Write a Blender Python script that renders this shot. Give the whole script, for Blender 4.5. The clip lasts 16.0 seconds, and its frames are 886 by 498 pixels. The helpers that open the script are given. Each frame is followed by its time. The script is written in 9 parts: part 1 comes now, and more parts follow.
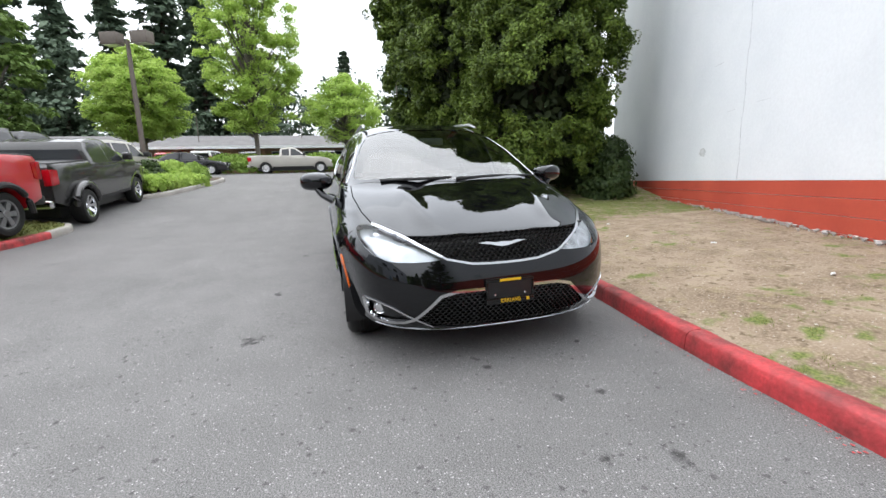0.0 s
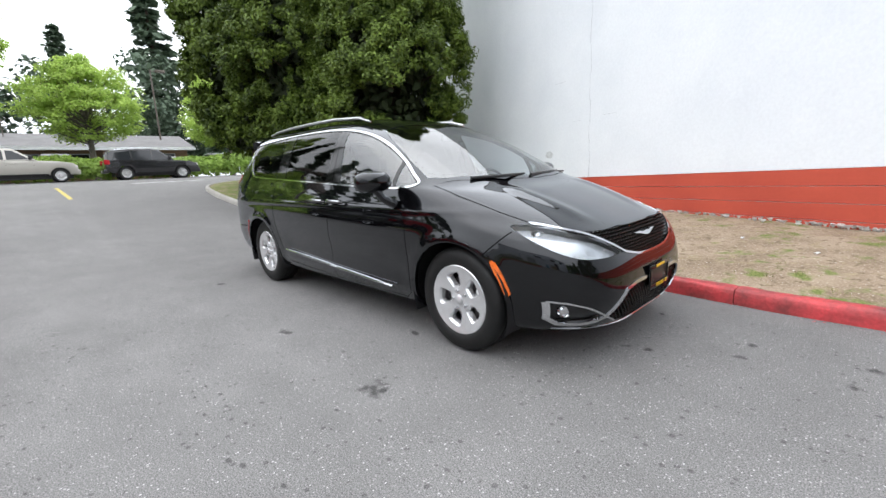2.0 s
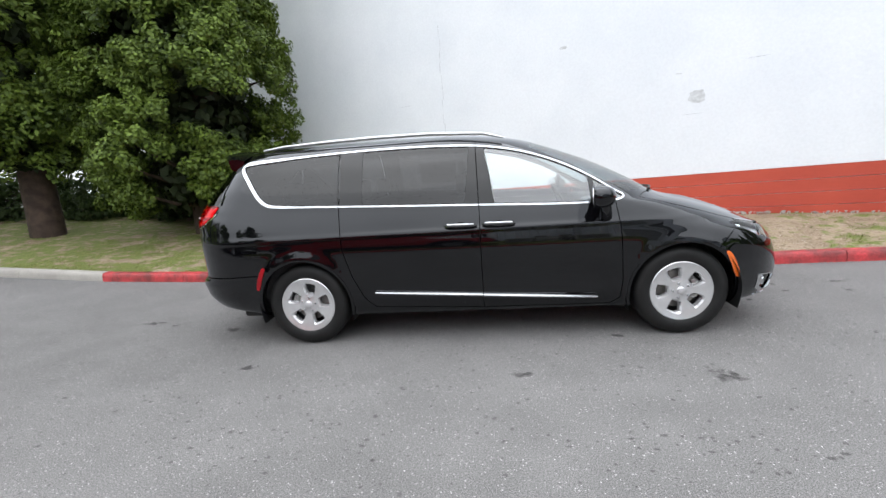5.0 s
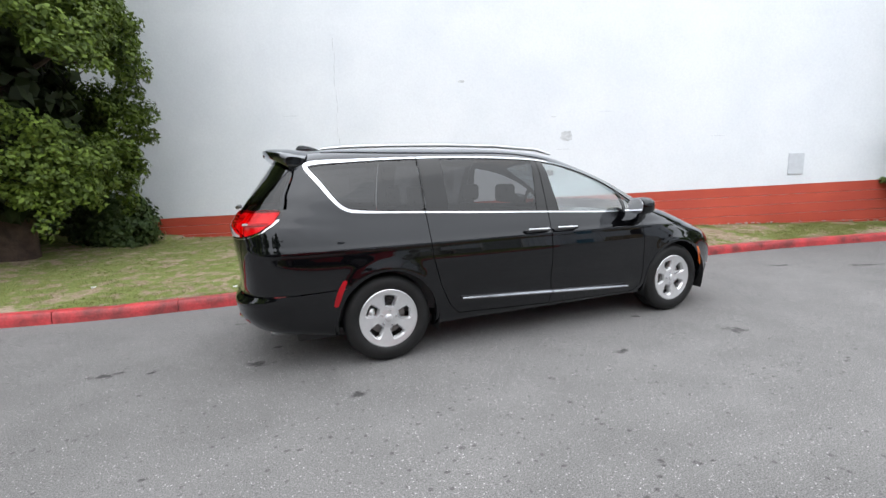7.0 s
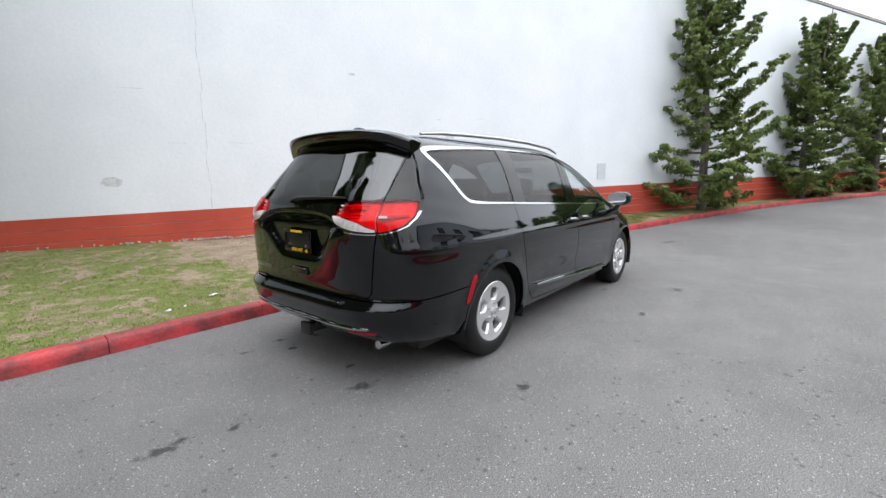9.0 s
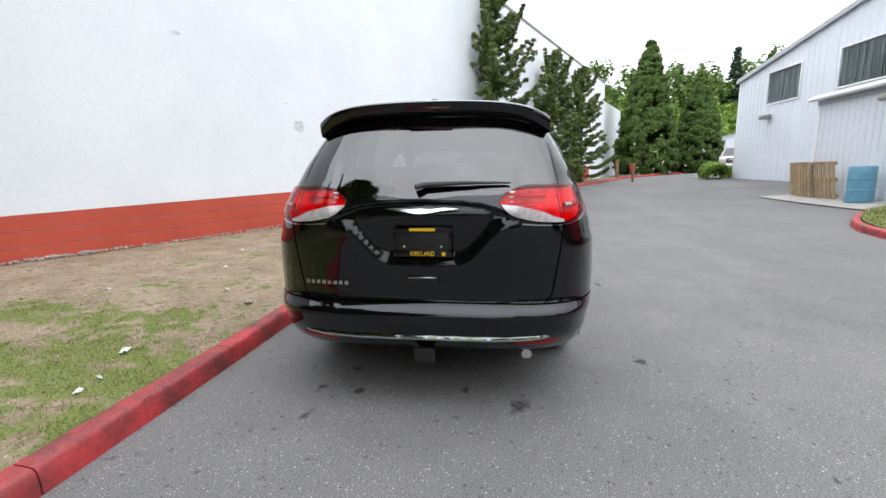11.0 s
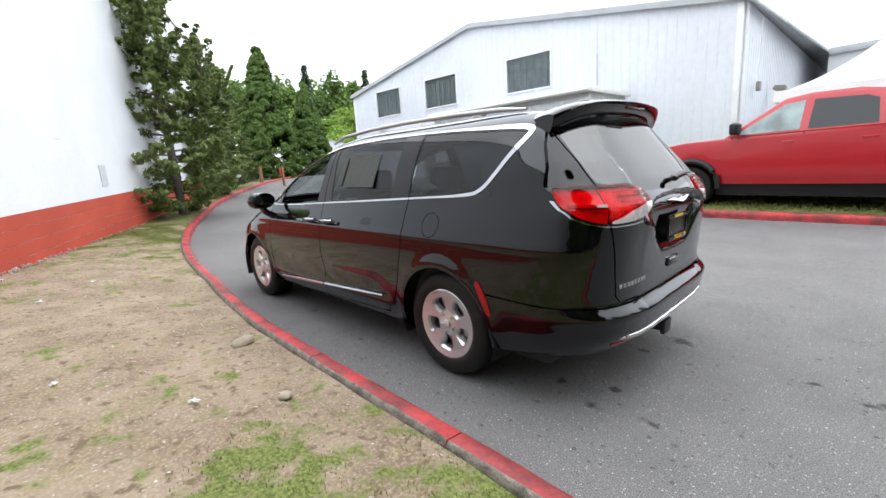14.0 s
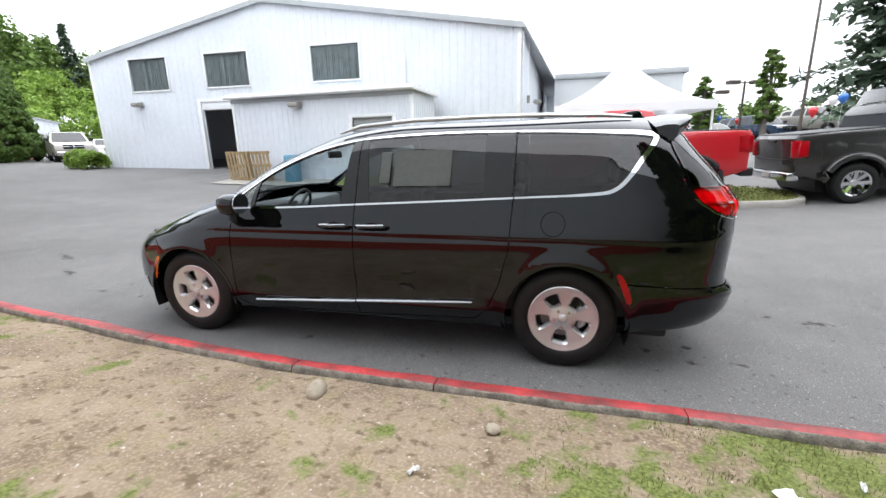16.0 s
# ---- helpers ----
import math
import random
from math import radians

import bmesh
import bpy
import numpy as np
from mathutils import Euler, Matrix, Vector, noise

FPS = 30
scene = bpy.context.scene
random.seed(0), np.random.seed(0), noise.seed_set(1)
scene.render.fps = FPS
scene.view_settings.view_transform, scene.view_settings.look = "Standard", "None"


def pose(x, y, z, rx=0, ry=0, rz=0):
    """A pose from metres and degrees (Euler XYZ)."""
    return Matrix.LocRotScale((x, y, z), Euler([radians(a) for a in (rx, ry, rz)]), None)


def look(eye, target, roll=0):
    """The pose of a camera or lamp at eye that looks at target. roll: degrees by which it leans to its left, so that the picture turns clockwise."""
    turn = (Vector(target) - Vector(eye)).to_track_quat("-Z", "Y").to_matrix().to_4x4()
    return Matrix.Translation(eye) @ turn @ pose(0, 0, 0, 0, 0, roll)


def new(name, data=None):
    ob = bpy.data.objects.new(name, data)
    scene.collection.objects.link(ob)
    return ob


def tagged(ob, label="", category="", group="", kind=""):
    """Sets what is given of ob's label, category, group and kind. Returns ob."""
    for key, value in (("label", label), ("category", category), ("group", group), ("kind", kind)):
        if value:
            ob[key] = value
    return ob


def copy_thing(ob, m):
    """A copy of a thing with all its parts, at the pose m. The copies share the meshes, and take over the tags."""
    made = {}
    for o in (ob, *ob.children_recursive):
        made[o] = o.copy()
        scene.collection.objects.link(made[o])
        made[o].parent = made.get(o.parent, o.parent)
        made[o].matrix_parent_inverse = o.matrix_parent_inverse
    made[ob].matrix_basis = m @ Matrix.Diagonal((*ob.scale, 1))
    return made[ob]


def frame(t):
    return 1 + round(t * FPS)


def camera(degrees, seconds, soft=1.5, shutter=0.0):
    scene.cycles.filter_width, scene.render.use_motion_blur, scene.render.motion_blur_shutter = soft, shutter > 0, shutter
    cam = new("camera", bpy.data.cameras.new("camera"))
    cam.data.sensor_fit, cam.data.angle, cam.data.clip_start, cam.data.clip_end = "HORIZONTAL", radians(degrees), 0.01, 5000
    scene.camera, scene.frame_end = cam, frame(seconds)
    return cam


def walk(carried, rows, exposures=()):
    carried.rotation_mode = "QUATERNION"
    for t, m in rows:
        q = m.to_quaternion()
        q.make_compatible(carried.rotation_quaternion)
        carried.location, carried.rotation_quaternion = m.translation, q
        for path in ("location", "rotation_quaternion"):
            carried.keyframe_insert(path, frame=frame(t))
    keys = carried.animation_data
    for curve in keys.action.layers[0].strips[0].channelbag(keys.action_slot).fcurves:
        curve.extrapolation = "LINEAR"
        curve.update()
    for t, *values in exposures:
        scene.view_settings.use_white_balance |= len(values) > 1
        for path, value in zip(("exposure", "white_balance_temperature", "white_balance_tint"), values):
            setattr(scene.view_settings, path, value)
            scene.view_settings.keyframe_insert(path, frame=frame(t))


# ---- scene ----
cam = camera(92.0, 16.0)

PATH = [
    (0, (4.848, -1.059, 1.201), (2.948, -0.548, 0.844), -1.5),
    (0.5, (4.61, -1.571, 1.191), (2.798, -0.821, 0.797), -3.6),
    (1, (4.285, -2.038, 1.191), (2.554, -1.103, 0.835), -3.3),
    (1.5, (3.921, -2.521, 1.19), (2.363, -1.332, 0.791), -2.8),
    (2, (3.468, -2.949, 1.213), (2.058, -1.579, 0.846), -2.4),
    (2.5, (2.988, -3.336, 1.249), (1.736, -1.824, 0.868), -3.8),
    (3, (2.459, -3.661, 1.285), (1.458, -1.963, 0.944), -1.1),
    (3.5, (1.899, -3.983, 1.32), (1.095, -2.188, 0.953), -2.6),
    (4, (1.344, -4.221, 1.337), (0.708, -2.366, 0.945), -3.5),
    (4.2, (1.101, -4.291, 1.363), (0.528, -2.412, 0.989), -3.6),
    (6.3, (-1.5, -4.434, 1.414), (-1.103, -2.503, 1.074), -3.0),
    (6.5, (-1.732, -4.382, 1.406), (-1.251, -2.466, 1.089), -2.5),
    (7, (-2.331, -4.223, 1.397), (-1.614, -2.38, 1.099), -1.8),
    (7.5, (-2.891, -3.952, 1.399), (-1.955, -2.214, 1.079), -1.2),
    (8, (-3.435, -3.63, 1.387), (-2.284, -2.031, 1.043), -0.6),
    (8.5, (-3.898, -3.182, 1.364), (-2.559, -1.731, 1.048), -0.5),
    (9, (-4.326, -2.727, 1.358), (-2.799, -1.472, 1.049), -0.8),
    (9.5, (-4.613, -2.175, 1.344), (-2.937, -1.132, 1.022), -1.4),
    (10, (-4.848, -1.583, 1.336), (-3.037, -0.807, 0.997), -1.2),
    (10.2, (-4.9, -1.342, 1.318), (-3.045, -0.666, 0.998), -1.2),
    (12.3, (-4.724, 1.116, 1.308), (-2.814, 0.642, 0.95), -2.2),
    (12.5, (-4.666, 1.362, 1.305), (-2.783, 0.775, 0.974), -2.8),
    (13, (-4.33, 1.893, 1.342), (-2.615, 0.956, 0.915), -1.4),
    (13.5, (-3.963, 2.386, 1.384), (-2.394, 1.203, 1.013), -3.6),
    (14, (-3.522, 2.833, 1.432), (-2.108, 1.475, 1.036), -3.6),
    (14.5, (-3.072, 3.214, 1.51), (-1.875, 1.678, 1.052), -1.7),
    (15, (-2.535, 3.481, 1.533), (-1.5, 1.816, 1.137), -3.2),
    (15.5, (-2.006, 3.718, 1.556), (-1.211, 1.93, 1.14), -2.8),
    (16, (-1.461, 3.83, 1.571), (-0.964, 1.953, 1.092), -1.4),
]
walk(cam, [(t, look(eye, target, roll)) for t, eye, target, roll in PATH], ((0.0, -0.03), (3.0, -0.03), (4.0, -0.08), (8.0, -0.10), (9.5, -0.17), (12.5, -0.14), (13.0, -0.14), (14.0, 0.06), (16.0, 0.10)))

# ---- world, sun, exposure ----
world = bpy.data.worlds.new("overcast_sky")
scene.world = world
world.use_nodes = True
wn = world.node_tree.nodes
wl = world.node_tree.links
sky = wn.new("ShaderNodeTexSky")
sky.sky_type = "NISHITA"
sky.sun_disc = False
sky.sun_elevation = radians(58)
sky.sun_rotation = radians(200)
sky.air_density = 1.0
sky.dust_density = 6.0
sky.ozone_density = 1.0
pale = wn.new("ShaderNodeHueSaturation")
pale.inputs["Saturation"].default_value = 0.3
pale.inputs["Value"].default_value = 0.06
wl.new(sky.outputs[0], pale.inputs["Color"])
# the cloud layer: even grey-white, brighter overhead
coord = wn.new("ShaderNodeTexCoord")
split = wn.new("ShaderNodeSeparateXYZ")
wl.new(coord.outputs["Generated"], split.inputs[0])
height = wn.new("ShaderNodeMapRange")
height.inputs[1].default_value, height.inputs[2].default_value = 0.0, 1.0
wl.new(split.outputs[2], height.inputs[0])
cloud = wn.new("ShaderNodeMix")
cloud.data_type = "RGBA"
cloud.inputs[6].default_value = (1.56, 1.63, 1.73, 1)
cloud.inputs[7].default_value = (4.1, 4.25, 4.5, 1)
wl.new(height.outputs[0], cloud.inputs[0])
drift = wn.new("ShaderNodeTexNoise")
drift.inputs["Scale"].default_value = 2.2
drift.inputs["Detail"].default_value = 4
wl.new(coord.outputs["Generated"], drift.inputs["Vector"])
swell = wn.new("ShaderNodeMapRange")
swell.inputs[1].default_value, swell.inputs[2].default_value = 0.3, 0.7
swell.inputs[3].default_value, swell.inputs[4].default_value = 0.86, 1.12
wl.new(drift.outputs[0], swell.inputs[0])
uneven = wn.new("ShaderNodeVectorMath")
uneven.operation = "SCALE"
wl.new(cloud.outputs[2], uneven.inputs[0])
wl.new(swell.outputs[0], uneven.inputs[3])
cover = wn.new("ShaderNodeMix")
cover.data_type = "RGBA"
cover.inputs[0].default_value = 0.85
wl.new(pale.outputs[0], cover.inputs[6])
wl.new(uneven.outputs[0], cover.inputs[7])
wl.new(cover.outputs[2], wn["Background"].inputs["Color"])
wn["Background"].inputs["Strength"].default_value = 1.0
sun_data = bpy.data.lights.new("sun", "SUN")
sun_data.energy = 0.5
sun_data.angle = radians(70)
sun_data.color = (1.0, 0.98, 0.95)
sun = new("sun", sun_data)
sun.matrix_world = look((0, 0, 30), (5, 9, 0))



# ---- materials ----
def material(name, color, rough=0.6, metal=0.0, vary=0.0, scale=8.0, fine=0.0, fine_scale=120.0, bump=0.0, bump_scale=60.0, coat=0.0, dark=None, spec=0.5):
    m = bpy.data.materials.new(name)
    m.use_nodes = True
    nt = m.node_tree
    b = nt.nodes["Principled BSDF"]
    b.inputs["Roughness"].default_value = rough
    b.inputs["Metallic"].default_value = metal
    b.inputs["Coat Weight"].default_value = coat
    b.inputs["Coat Roughness"].default_value = 0.03
    b.inputs["Specular IOR Level"].default_value = spec
    b.inputs["Base Color"].default_value = (*color, 1)
    geo = nt.nodes.new("ShaderNodeNewGeometry")
    if vary or fine:
        low = dark or tuple(c * (1 - vary) for c in color)
        n1 = nt.nodes.new("ShaderNodeTexNoise")
        n1.inputs["Scale"].default_value = scale
        n1.inputs["Detail"].default_value = 4
        nt.links.new(geo.outputs["Position"], n1.inputs["Vector"])
        mix = nt.nodes.new("ShaderNodeMix")
        mix.data_type = "RGBA"
        mix.inputs[6].default_value = (*low, 1)
        mix.inputs[7].default_value = (*color, 1)
        ramp = nt.nodes.new("ShaderNodeMapRange")
        ramp.inputs[1].default_value, ramp.inputs[2].default_value = 0.35, 0.65
        nt.links.new(n1.outputs[0], ramp.inputs[0])
        nt.links.new(ramp.outputs[0], mix.inputs[0])
        out = mix.outputs[2]
        if fine:
            n2 = nt.nodes.new("ShaderNodeTexNoise")
            n2.inputs["Scale"].default_value = fine_scale
            n2.inputs["Detail"].default_value = 2
            nt.links.new(geo.outputs["Position"], n2.inputs["Vector"])
            r2 = nt.nodes.new("ShaderNodeMapRange")
            r2.inputs[1].default_value, r2.inputs[2].default_value = 0.3, 0.7
            r2.inputs[3].default_value, r2.inputs[4].default_value = 1 - fine, 1 + fine
            nt.links.new(n2.outputs[0], r2.inputs[0])
            mul = nt.nodes.new("ShaderNodeVectorMath")
            mul.operation = "SCALE"
            nt.links.new(out, mul.inputs[0])
            nt.links.new(r2.outputs[0], mul.inputs[3])
            out = mul.outputs[0]
        nt.links.new(out, b.inputs["Base Color"])
    if bump:
        n3 = nt.nodes.new("ShaderNodeTexNoise")
        n3.inputs["Scale"].default_value = bump_scale
        n3.inputs["Detail"].default_value = 3
        nt.links.new(geo.outputs["Position"], n3.inputs["Vector"])
        bp = nt.nodes.new("ShaderNodeBump")
        bp.inputs["Strength"].default_value = bump
        bp.inputs["Distance"].default_value = 0.01
        nt.links.new(n3.outputs[0], bp.inputs["Height"])
        nt.links.new(bp.outputs[0], b.inputs["Normal"])
    return m


M_CONCRETE = material("concrete", (0.36, 0.34, 0.31), 0.9, vary=0.2, scale=3, fine=0.15, bump=0.3)


def gloss_paint(name, color, least=0.045, power=3.4):
    """Deep lacquer: a mirror share that is small head-on and grows towards a grazing look."""
    m = bpy.data.materials.new(name)
    m.use_nodes = True
    nt = m.node_tree
    b = nt.nodes["Principled BSDF"]
    b.inputs["Base Color"].default_value = (*color, 1)
    b.inputs["Roughness"].default_value = 0.5
    b.inputs["Specular IOR Level"].default_value = 0.0
    gl = nt.nodes.new("ShaderNodeBsdfGlossy")
    gl.inputs["Roughness"].default_value = 0.025
    gl.inputs["Color"].default_value = (0.95, 0.97, 1.0, 1)
    edge = nt.nodes.new("ShaderNodeLayerWeight")
    edge.inputs[0].default_value = 0.5
    rise = nt.nodes.new("ShaderNodeMath")
    rise.operation = "POWER"
    rise.inputs[1].default_value = power
    nt.links.new(edge.outputs["Facing"], rise.inputs[0])
    share = nt.nodes.new("ShaderNodeMath")
    share.operation = "MULTIPLY_ADD"
    share.inputs[1].default_value = 0.95 - least
    share.inputs[2].default_value = least
    nt.links.new(rise.outputs[0], share.inputs[0])
    mix = nt.nodes.new("ShaderNodeMixShader")
    nt.links.new(share.outputs[0], mix.inputs[0])
    nt.links.new(b.outputs[0], mix.inputs[1])
    nt.links.new(gl.outputs[0], mix.inputs[2])
    nt.links.new(mix.outputs[0], nt.nodes["Material Output"].inputs[0])
    return m


M_BLACK = gloss_paint("black_car_paint", (0.0022, 0.0022, 0.0027))


# ---- mesh helpers ----
def mesh_object(name, verts, faces, mat, parent=None, smooth=False):
    me = bpy.data.meshes.new(name)
    me.from_pydata([tuple(v) for v in verts], [], faces)
    me.validate()
    if smooth:
        me.shade_smooth()
    if mat:
        me.materials.append(mat)
    ob = new(name, me)
    if parent:
        ob.parent = parent
    return ob


def lerp_table(x, xs, ys):
    return float(np.interp(x, xs, ys))


# ---- ground heights ----
def road_z(x, y):
    zx = lerp_table(x, (-300, -60, -30, -19, -14, -10, -6, -4.2, 3, 8, 14, 24, 60, 300), (3.0, 1.6, 1.4, 1.22, 0.80, 0.40, 0.08, 0, 0, 0.13, 0.45, 0.80, 1.0, 1.0))
    zy = lerp_table(y, (-300, -40, -14, -10, -7, -4, 0), (1.5, 1.0, 0.55, 0.35, 0.12, 0.02, 0))
    dip = lerp_table(y, (-5.5, -3.5, -1.0, 0.9), (0, -0.020, -0.022, 0)) * lerp_table(abs(x), (0, 7, 12), (1, 1, 0))
    return math.hypot(zx, zy) + dip


WALL_A = radians(25)
WALL_C = 4.73
WDIR = Vector((math.cos(WALL_A), -math.sin(WALL_A), 0))
WNOR = Vector((math.sin(WALL_A), math.cos(WALL_A), 0))


def on_wall(u, z, off=0.0):
    """A point of the painted wall: u metres along it, off metres out from it towards the road."""
    p = WDIR * u + WNOR * (WALL_C - off)
    return Vector((p.x, p.y, z))


KERB = ((-16.5, 6.0), (-15.9, 3.6), (-14.6, 2.2), (-12.5, 1.75), (-9.5, 1.6), (-7, 1.57), (-5.2, 1.54), (-3.5, 1.51), (-2.2, 1.475), (-0.9, 1.455), (0.3, 1.42),
        (1.5, 1.31), (2.5, 1.17), (3.9, 1.02), (5.0, 0.84), (6.2, 0.58), (7.3, 0.28), (8.5, -0.12), (10, -0.72), (12.5, -1.82), (16, -3.6), (20, -5.9), (24, -8.6), (28, -11.6), (33, -16), (38, -21.5))


def smooth_line(points, step):
    """A Catmull-Rom line through the points, resampled at even steps."""
    p = [Vector((*q, 0)) if len(q) == 2 else Vector(q) for q in points]
    fine = []
    for i in range(len(p) - 1):
        a, b, c, d = p[max(i - 1, 0)], p[i], p[i + 1], p[min(i + 2, len(p) - 1)]
        for k in range(24):
            t = k / 24
            fine.append(0.5 * ((2 * b) + (c - a) * t + (2 * a - 5 * b + 4 * c - d) * t * t + (3 * b - a - 3 * c + d) * t ** 3))
    fine.append(p[-1])
    out, acc = [fine[0]], 0.0
    for a, b in zip(fine, fine[1:]):
        seg = (b - a).length
        while acc + seg >= step:
            a = a + (b - a) * ((step - acc) / seg)
            out.append(a.copy())
            seg = (b - a).length
            acc = 0.0
        acc += seg
    return out

# ---- cutting a shell into panels ----
def inside(p, poly):
    x, y = p
    hit = False
    j = len(poly) - 1
    for i in range(len(poly)):
        (xi, yi), (xj, yj) = poly[i], poly[j]
        if (yi > y) != (yj > y) and x < (xj - xi) * (y - yi) / (yj - yi) + xi:
            hit = not hit
        j = i
    return hit


def flat(axis):
    """The two coordinates left when looking along an axis, and that axis as a vector."""
    return {"x": (1, 2), "y": (0, 2), "z": (0, 1)}[axis]


def knife(bm, poly, axis, keep):
    """Cuts the faces that keep() accepts along an outline seen along an axis; returns the faces inside it."""
    a, b = flat(axis)
    k = "xyz".index(axis)
    lo = [min(p[i] for p in poly) - 0.01 for i in (0, 1)]
    hi = [max(p[i] for p in poly) + 0.01 for i in (0, 1)]

    boxes = {}

    def box_of(f):
        if f not in boxes:
            xs = [v.co[a] for v in f.verts]
            ys = [v.co[b] for v in f.verts]
            boxes[f] = (min(xs), max(xs), min(ys), max(ys))
        return boxes[f]

    cand = set()
    for f in bm.faces:
        c = f.verts[0].co
        if not (lo[0] - 0.15 < c[a] < hi[0] + 0.15 and lo[1] - 0.15 < c[b] < hi[1] + 0.15):
            continue
        x0, x1, y0, y1 = box_of(f)
        if x1 > lo[0] and x0 < hi[0] and y1 > lo[1] and y0 < hi[1] and keep(f):
            cand.add(f)
    for i in range(len(poly)):
        p, q = poly[i], poly[(i + 1) % len(poly)]
        e0, e1 = (min(p[0], q[0]) - 0.003, max(p[0], q[0]) + 0.003), (min(p[1], q[1]) - 0.003, max(p[1], q[1]) + 0.003)
        near = []
        for f in cand:
            x0, x1, y0, y1 = box_of(f)
            if x1 > e0[0] and x0 < e0[1] and y1 > e1[0] and y0 < e1[1]:
                near.append(f)
        if not near:
            continue
        co, no = Vector((0, 0, 0)), Vector((0, 0, 0))
        co[a], co[b] = p
        no[a], no[b] = q[1] - p[1], p[0] - q[0]
        if no.length < 1e-9:
            continue
        geom = set(near)
        for f in near:
            geom.update(f.edges)
            geom.update(f.verts)
        r = bmesh.ops.bisect_plane(bm, geom=list(geom), dist=1e-5, plane_co=co, plane_no=no.normalized())
        cand.update(g for g in r["geom"] if isinstance(g, bmesh.types.BMFace))
        for f in near:
            boxes.pop(f, None)
        for g in r["geom"]:
            if isinstance(g, bmesh.types.BMFace):
                boxes.pop(g, None)
        cand = {f for f in cand if f.is_valid}
        for g in r["geom"]:
            if isinstance(g, bmesh.types.BMFace) and g.is_valid:
                g.normal_update()
    out = []
    for f in cand:
        c = f.calc_center_median()
        if inside((c[a], c[b]), poly):
            out.append(f)
    return out


def strip(line, width):
    """A thin outline along a line of 2D points."""
    left, right = [], []
    n = len(line)
    for i in range(n):
        p, q = Vector(line[max(i - 1, 0)]), Vector(line[min(i + 1, n - 1)])
        d = (q - p).normalized()
        m = Vector((-d.y, d.x)) * width / 2
        left.append(tuple(Vector(line[i]) + m))
        right.append(tuple(Vector(line[i]) - m))
    return left + right[::-1]


def rounded(points, n=4):
    """A closed outline made smooth by Catmull-Rom."""
    out = []
    m = len(points)
    for i in range(m):
        a, b, c, d = (Vector(points[(i + k) % m]) for k in (-1, 0, 1, 2))
        for k in range(n):
            t = k / n
            out.append(tuple(0.5 * ((2 * b) + (c - a) * t + (2 * a - 5 * b + 4 * c - d) * t * t + (3 * b - a - 3 * c + d) * t ** 3)))
    return out


def inset(poly, d):
    """An outline moved inwards by d metres, or by d(x) where d is a function."""
    d = d if callable(d) else (lambda x, fixed=d: fixed)
    area = sum(poly[i - 1][0] * poly[i][1] - poly[i][0] * poly[i - 1][1] for i in range(len(poly)))
    s = 1 if area > 0 else -1
    out = []
    for i in range(len(poly)):
        p, q = Vector(poly[i - 1]), Vector(poly[(i + 1) % len(poly)])
        t = (q - p).normalized()
        out.append(tuple(Vector(poly[i]) + Vector((-t.y, t.x)) * d(poly[i][0]) * s))
    return out


def lathe(profile, n=48, axis="y", closed=False):
    """A bmesh turned round an axis from (radius, along) pairs."""
    bm = bmesh.new()
    rings = []
    for k in range(n):
        a = 2 * math.pi * k / n
        c, s = math.cos(a), math.sin(a)
        rings.append([bm.verts.new({"y": (r * c, h, r * s), "z": (r * c, r * s, h), "x": (h, r * c, r * s)}[axis]) for r, h in profile])
    m = len(profile)
    for k in range(n):
        p, q = rings[k], rings[(k + 1) % n]
        for j in range(m if closed else m - 1):
            bm.faces.new((p[j], p[(j + 1) % m], q[(j + 1) % m], q[j]))
    bmesh.ops.remove_doubles(bm, verts=bm.verts[:], dist=1e-6)
    bmesh.ops.recalc_face_normals(bm, faces=bm.faces[:])
    return bm


def part(name, bm, mat, parent, label="", smooth=True, at=None, angle=35):
    """Links a bmesh as one mesh object under a thing or a part."""
    me = bpy.data.meshes.new(name)
    bm.to_mesh(me)
    bm.free()
    if smooth:
        me.shade_smooth()
        me.set_sharp_from_angle(angle=radians(angle))
    if mat:
        me.materials.append(mat)
    ob = new(name, me)
    ob.parent = parent
    if at is not None:
        ob.matrix_basis = at
    if label:
        ob["label"] = label
    return ob


def block(lo, hi, bevel=0.0, seg=2):
    bm = bmesh.new()
    bmesh.ops.create_cube(bm, size=1)
    for v in bm.verts:
        v.co = Vector([lo[i] + (v.co[i] + 0.5) * (hi[i] - lo[i]) for i in range(3)])
    if bevel:
        bmesh.ops.bevel(bm, geom=bm.edges[:], offset=bevel, segments=seg, profile=0.5, affect="EDGES")
    return bm


def tube(line, radius, n=8, flatten=1.0):
    """A round bar along a line of 3D points."""
    bm = bmesh.new()
    line = [Vector(p) for p in line]
    rings = []
    for i, p in enumerate(line):
        d = (line[min(i + 1, len(line) - 1)] - line[max(i - 1, 0)]).normalized()
        up = Vector((0, 0, 1)) if abs(d.z) < 0.9 else Vector((1, 0, 0))
        a = d.cross(up).normalized()
        b = a.cross(d).normalized()
        r = radius[i] if isinstance(radius, (list, tuple)) else radius
        rings.append([bm.verts.new(p + (a * math.cos(2 * math.pi * k / n) + b * math.sin(2 * math.pi * k / n) * flatten) * r) for k in range(n)])
    for p, q in zip(rings, rings[1:]):
        for k in range(n):
            bm.faces.new((p[k], p[(k + 1) % n], q[(k + 1) % n], q[k]))
    bm.faces.new(rings[0][::-1])
    bm.faces.new(rings[-1])
    bmesh.ops.recalc_face_normals(bm, faces=bm.faces[:])
    return bm


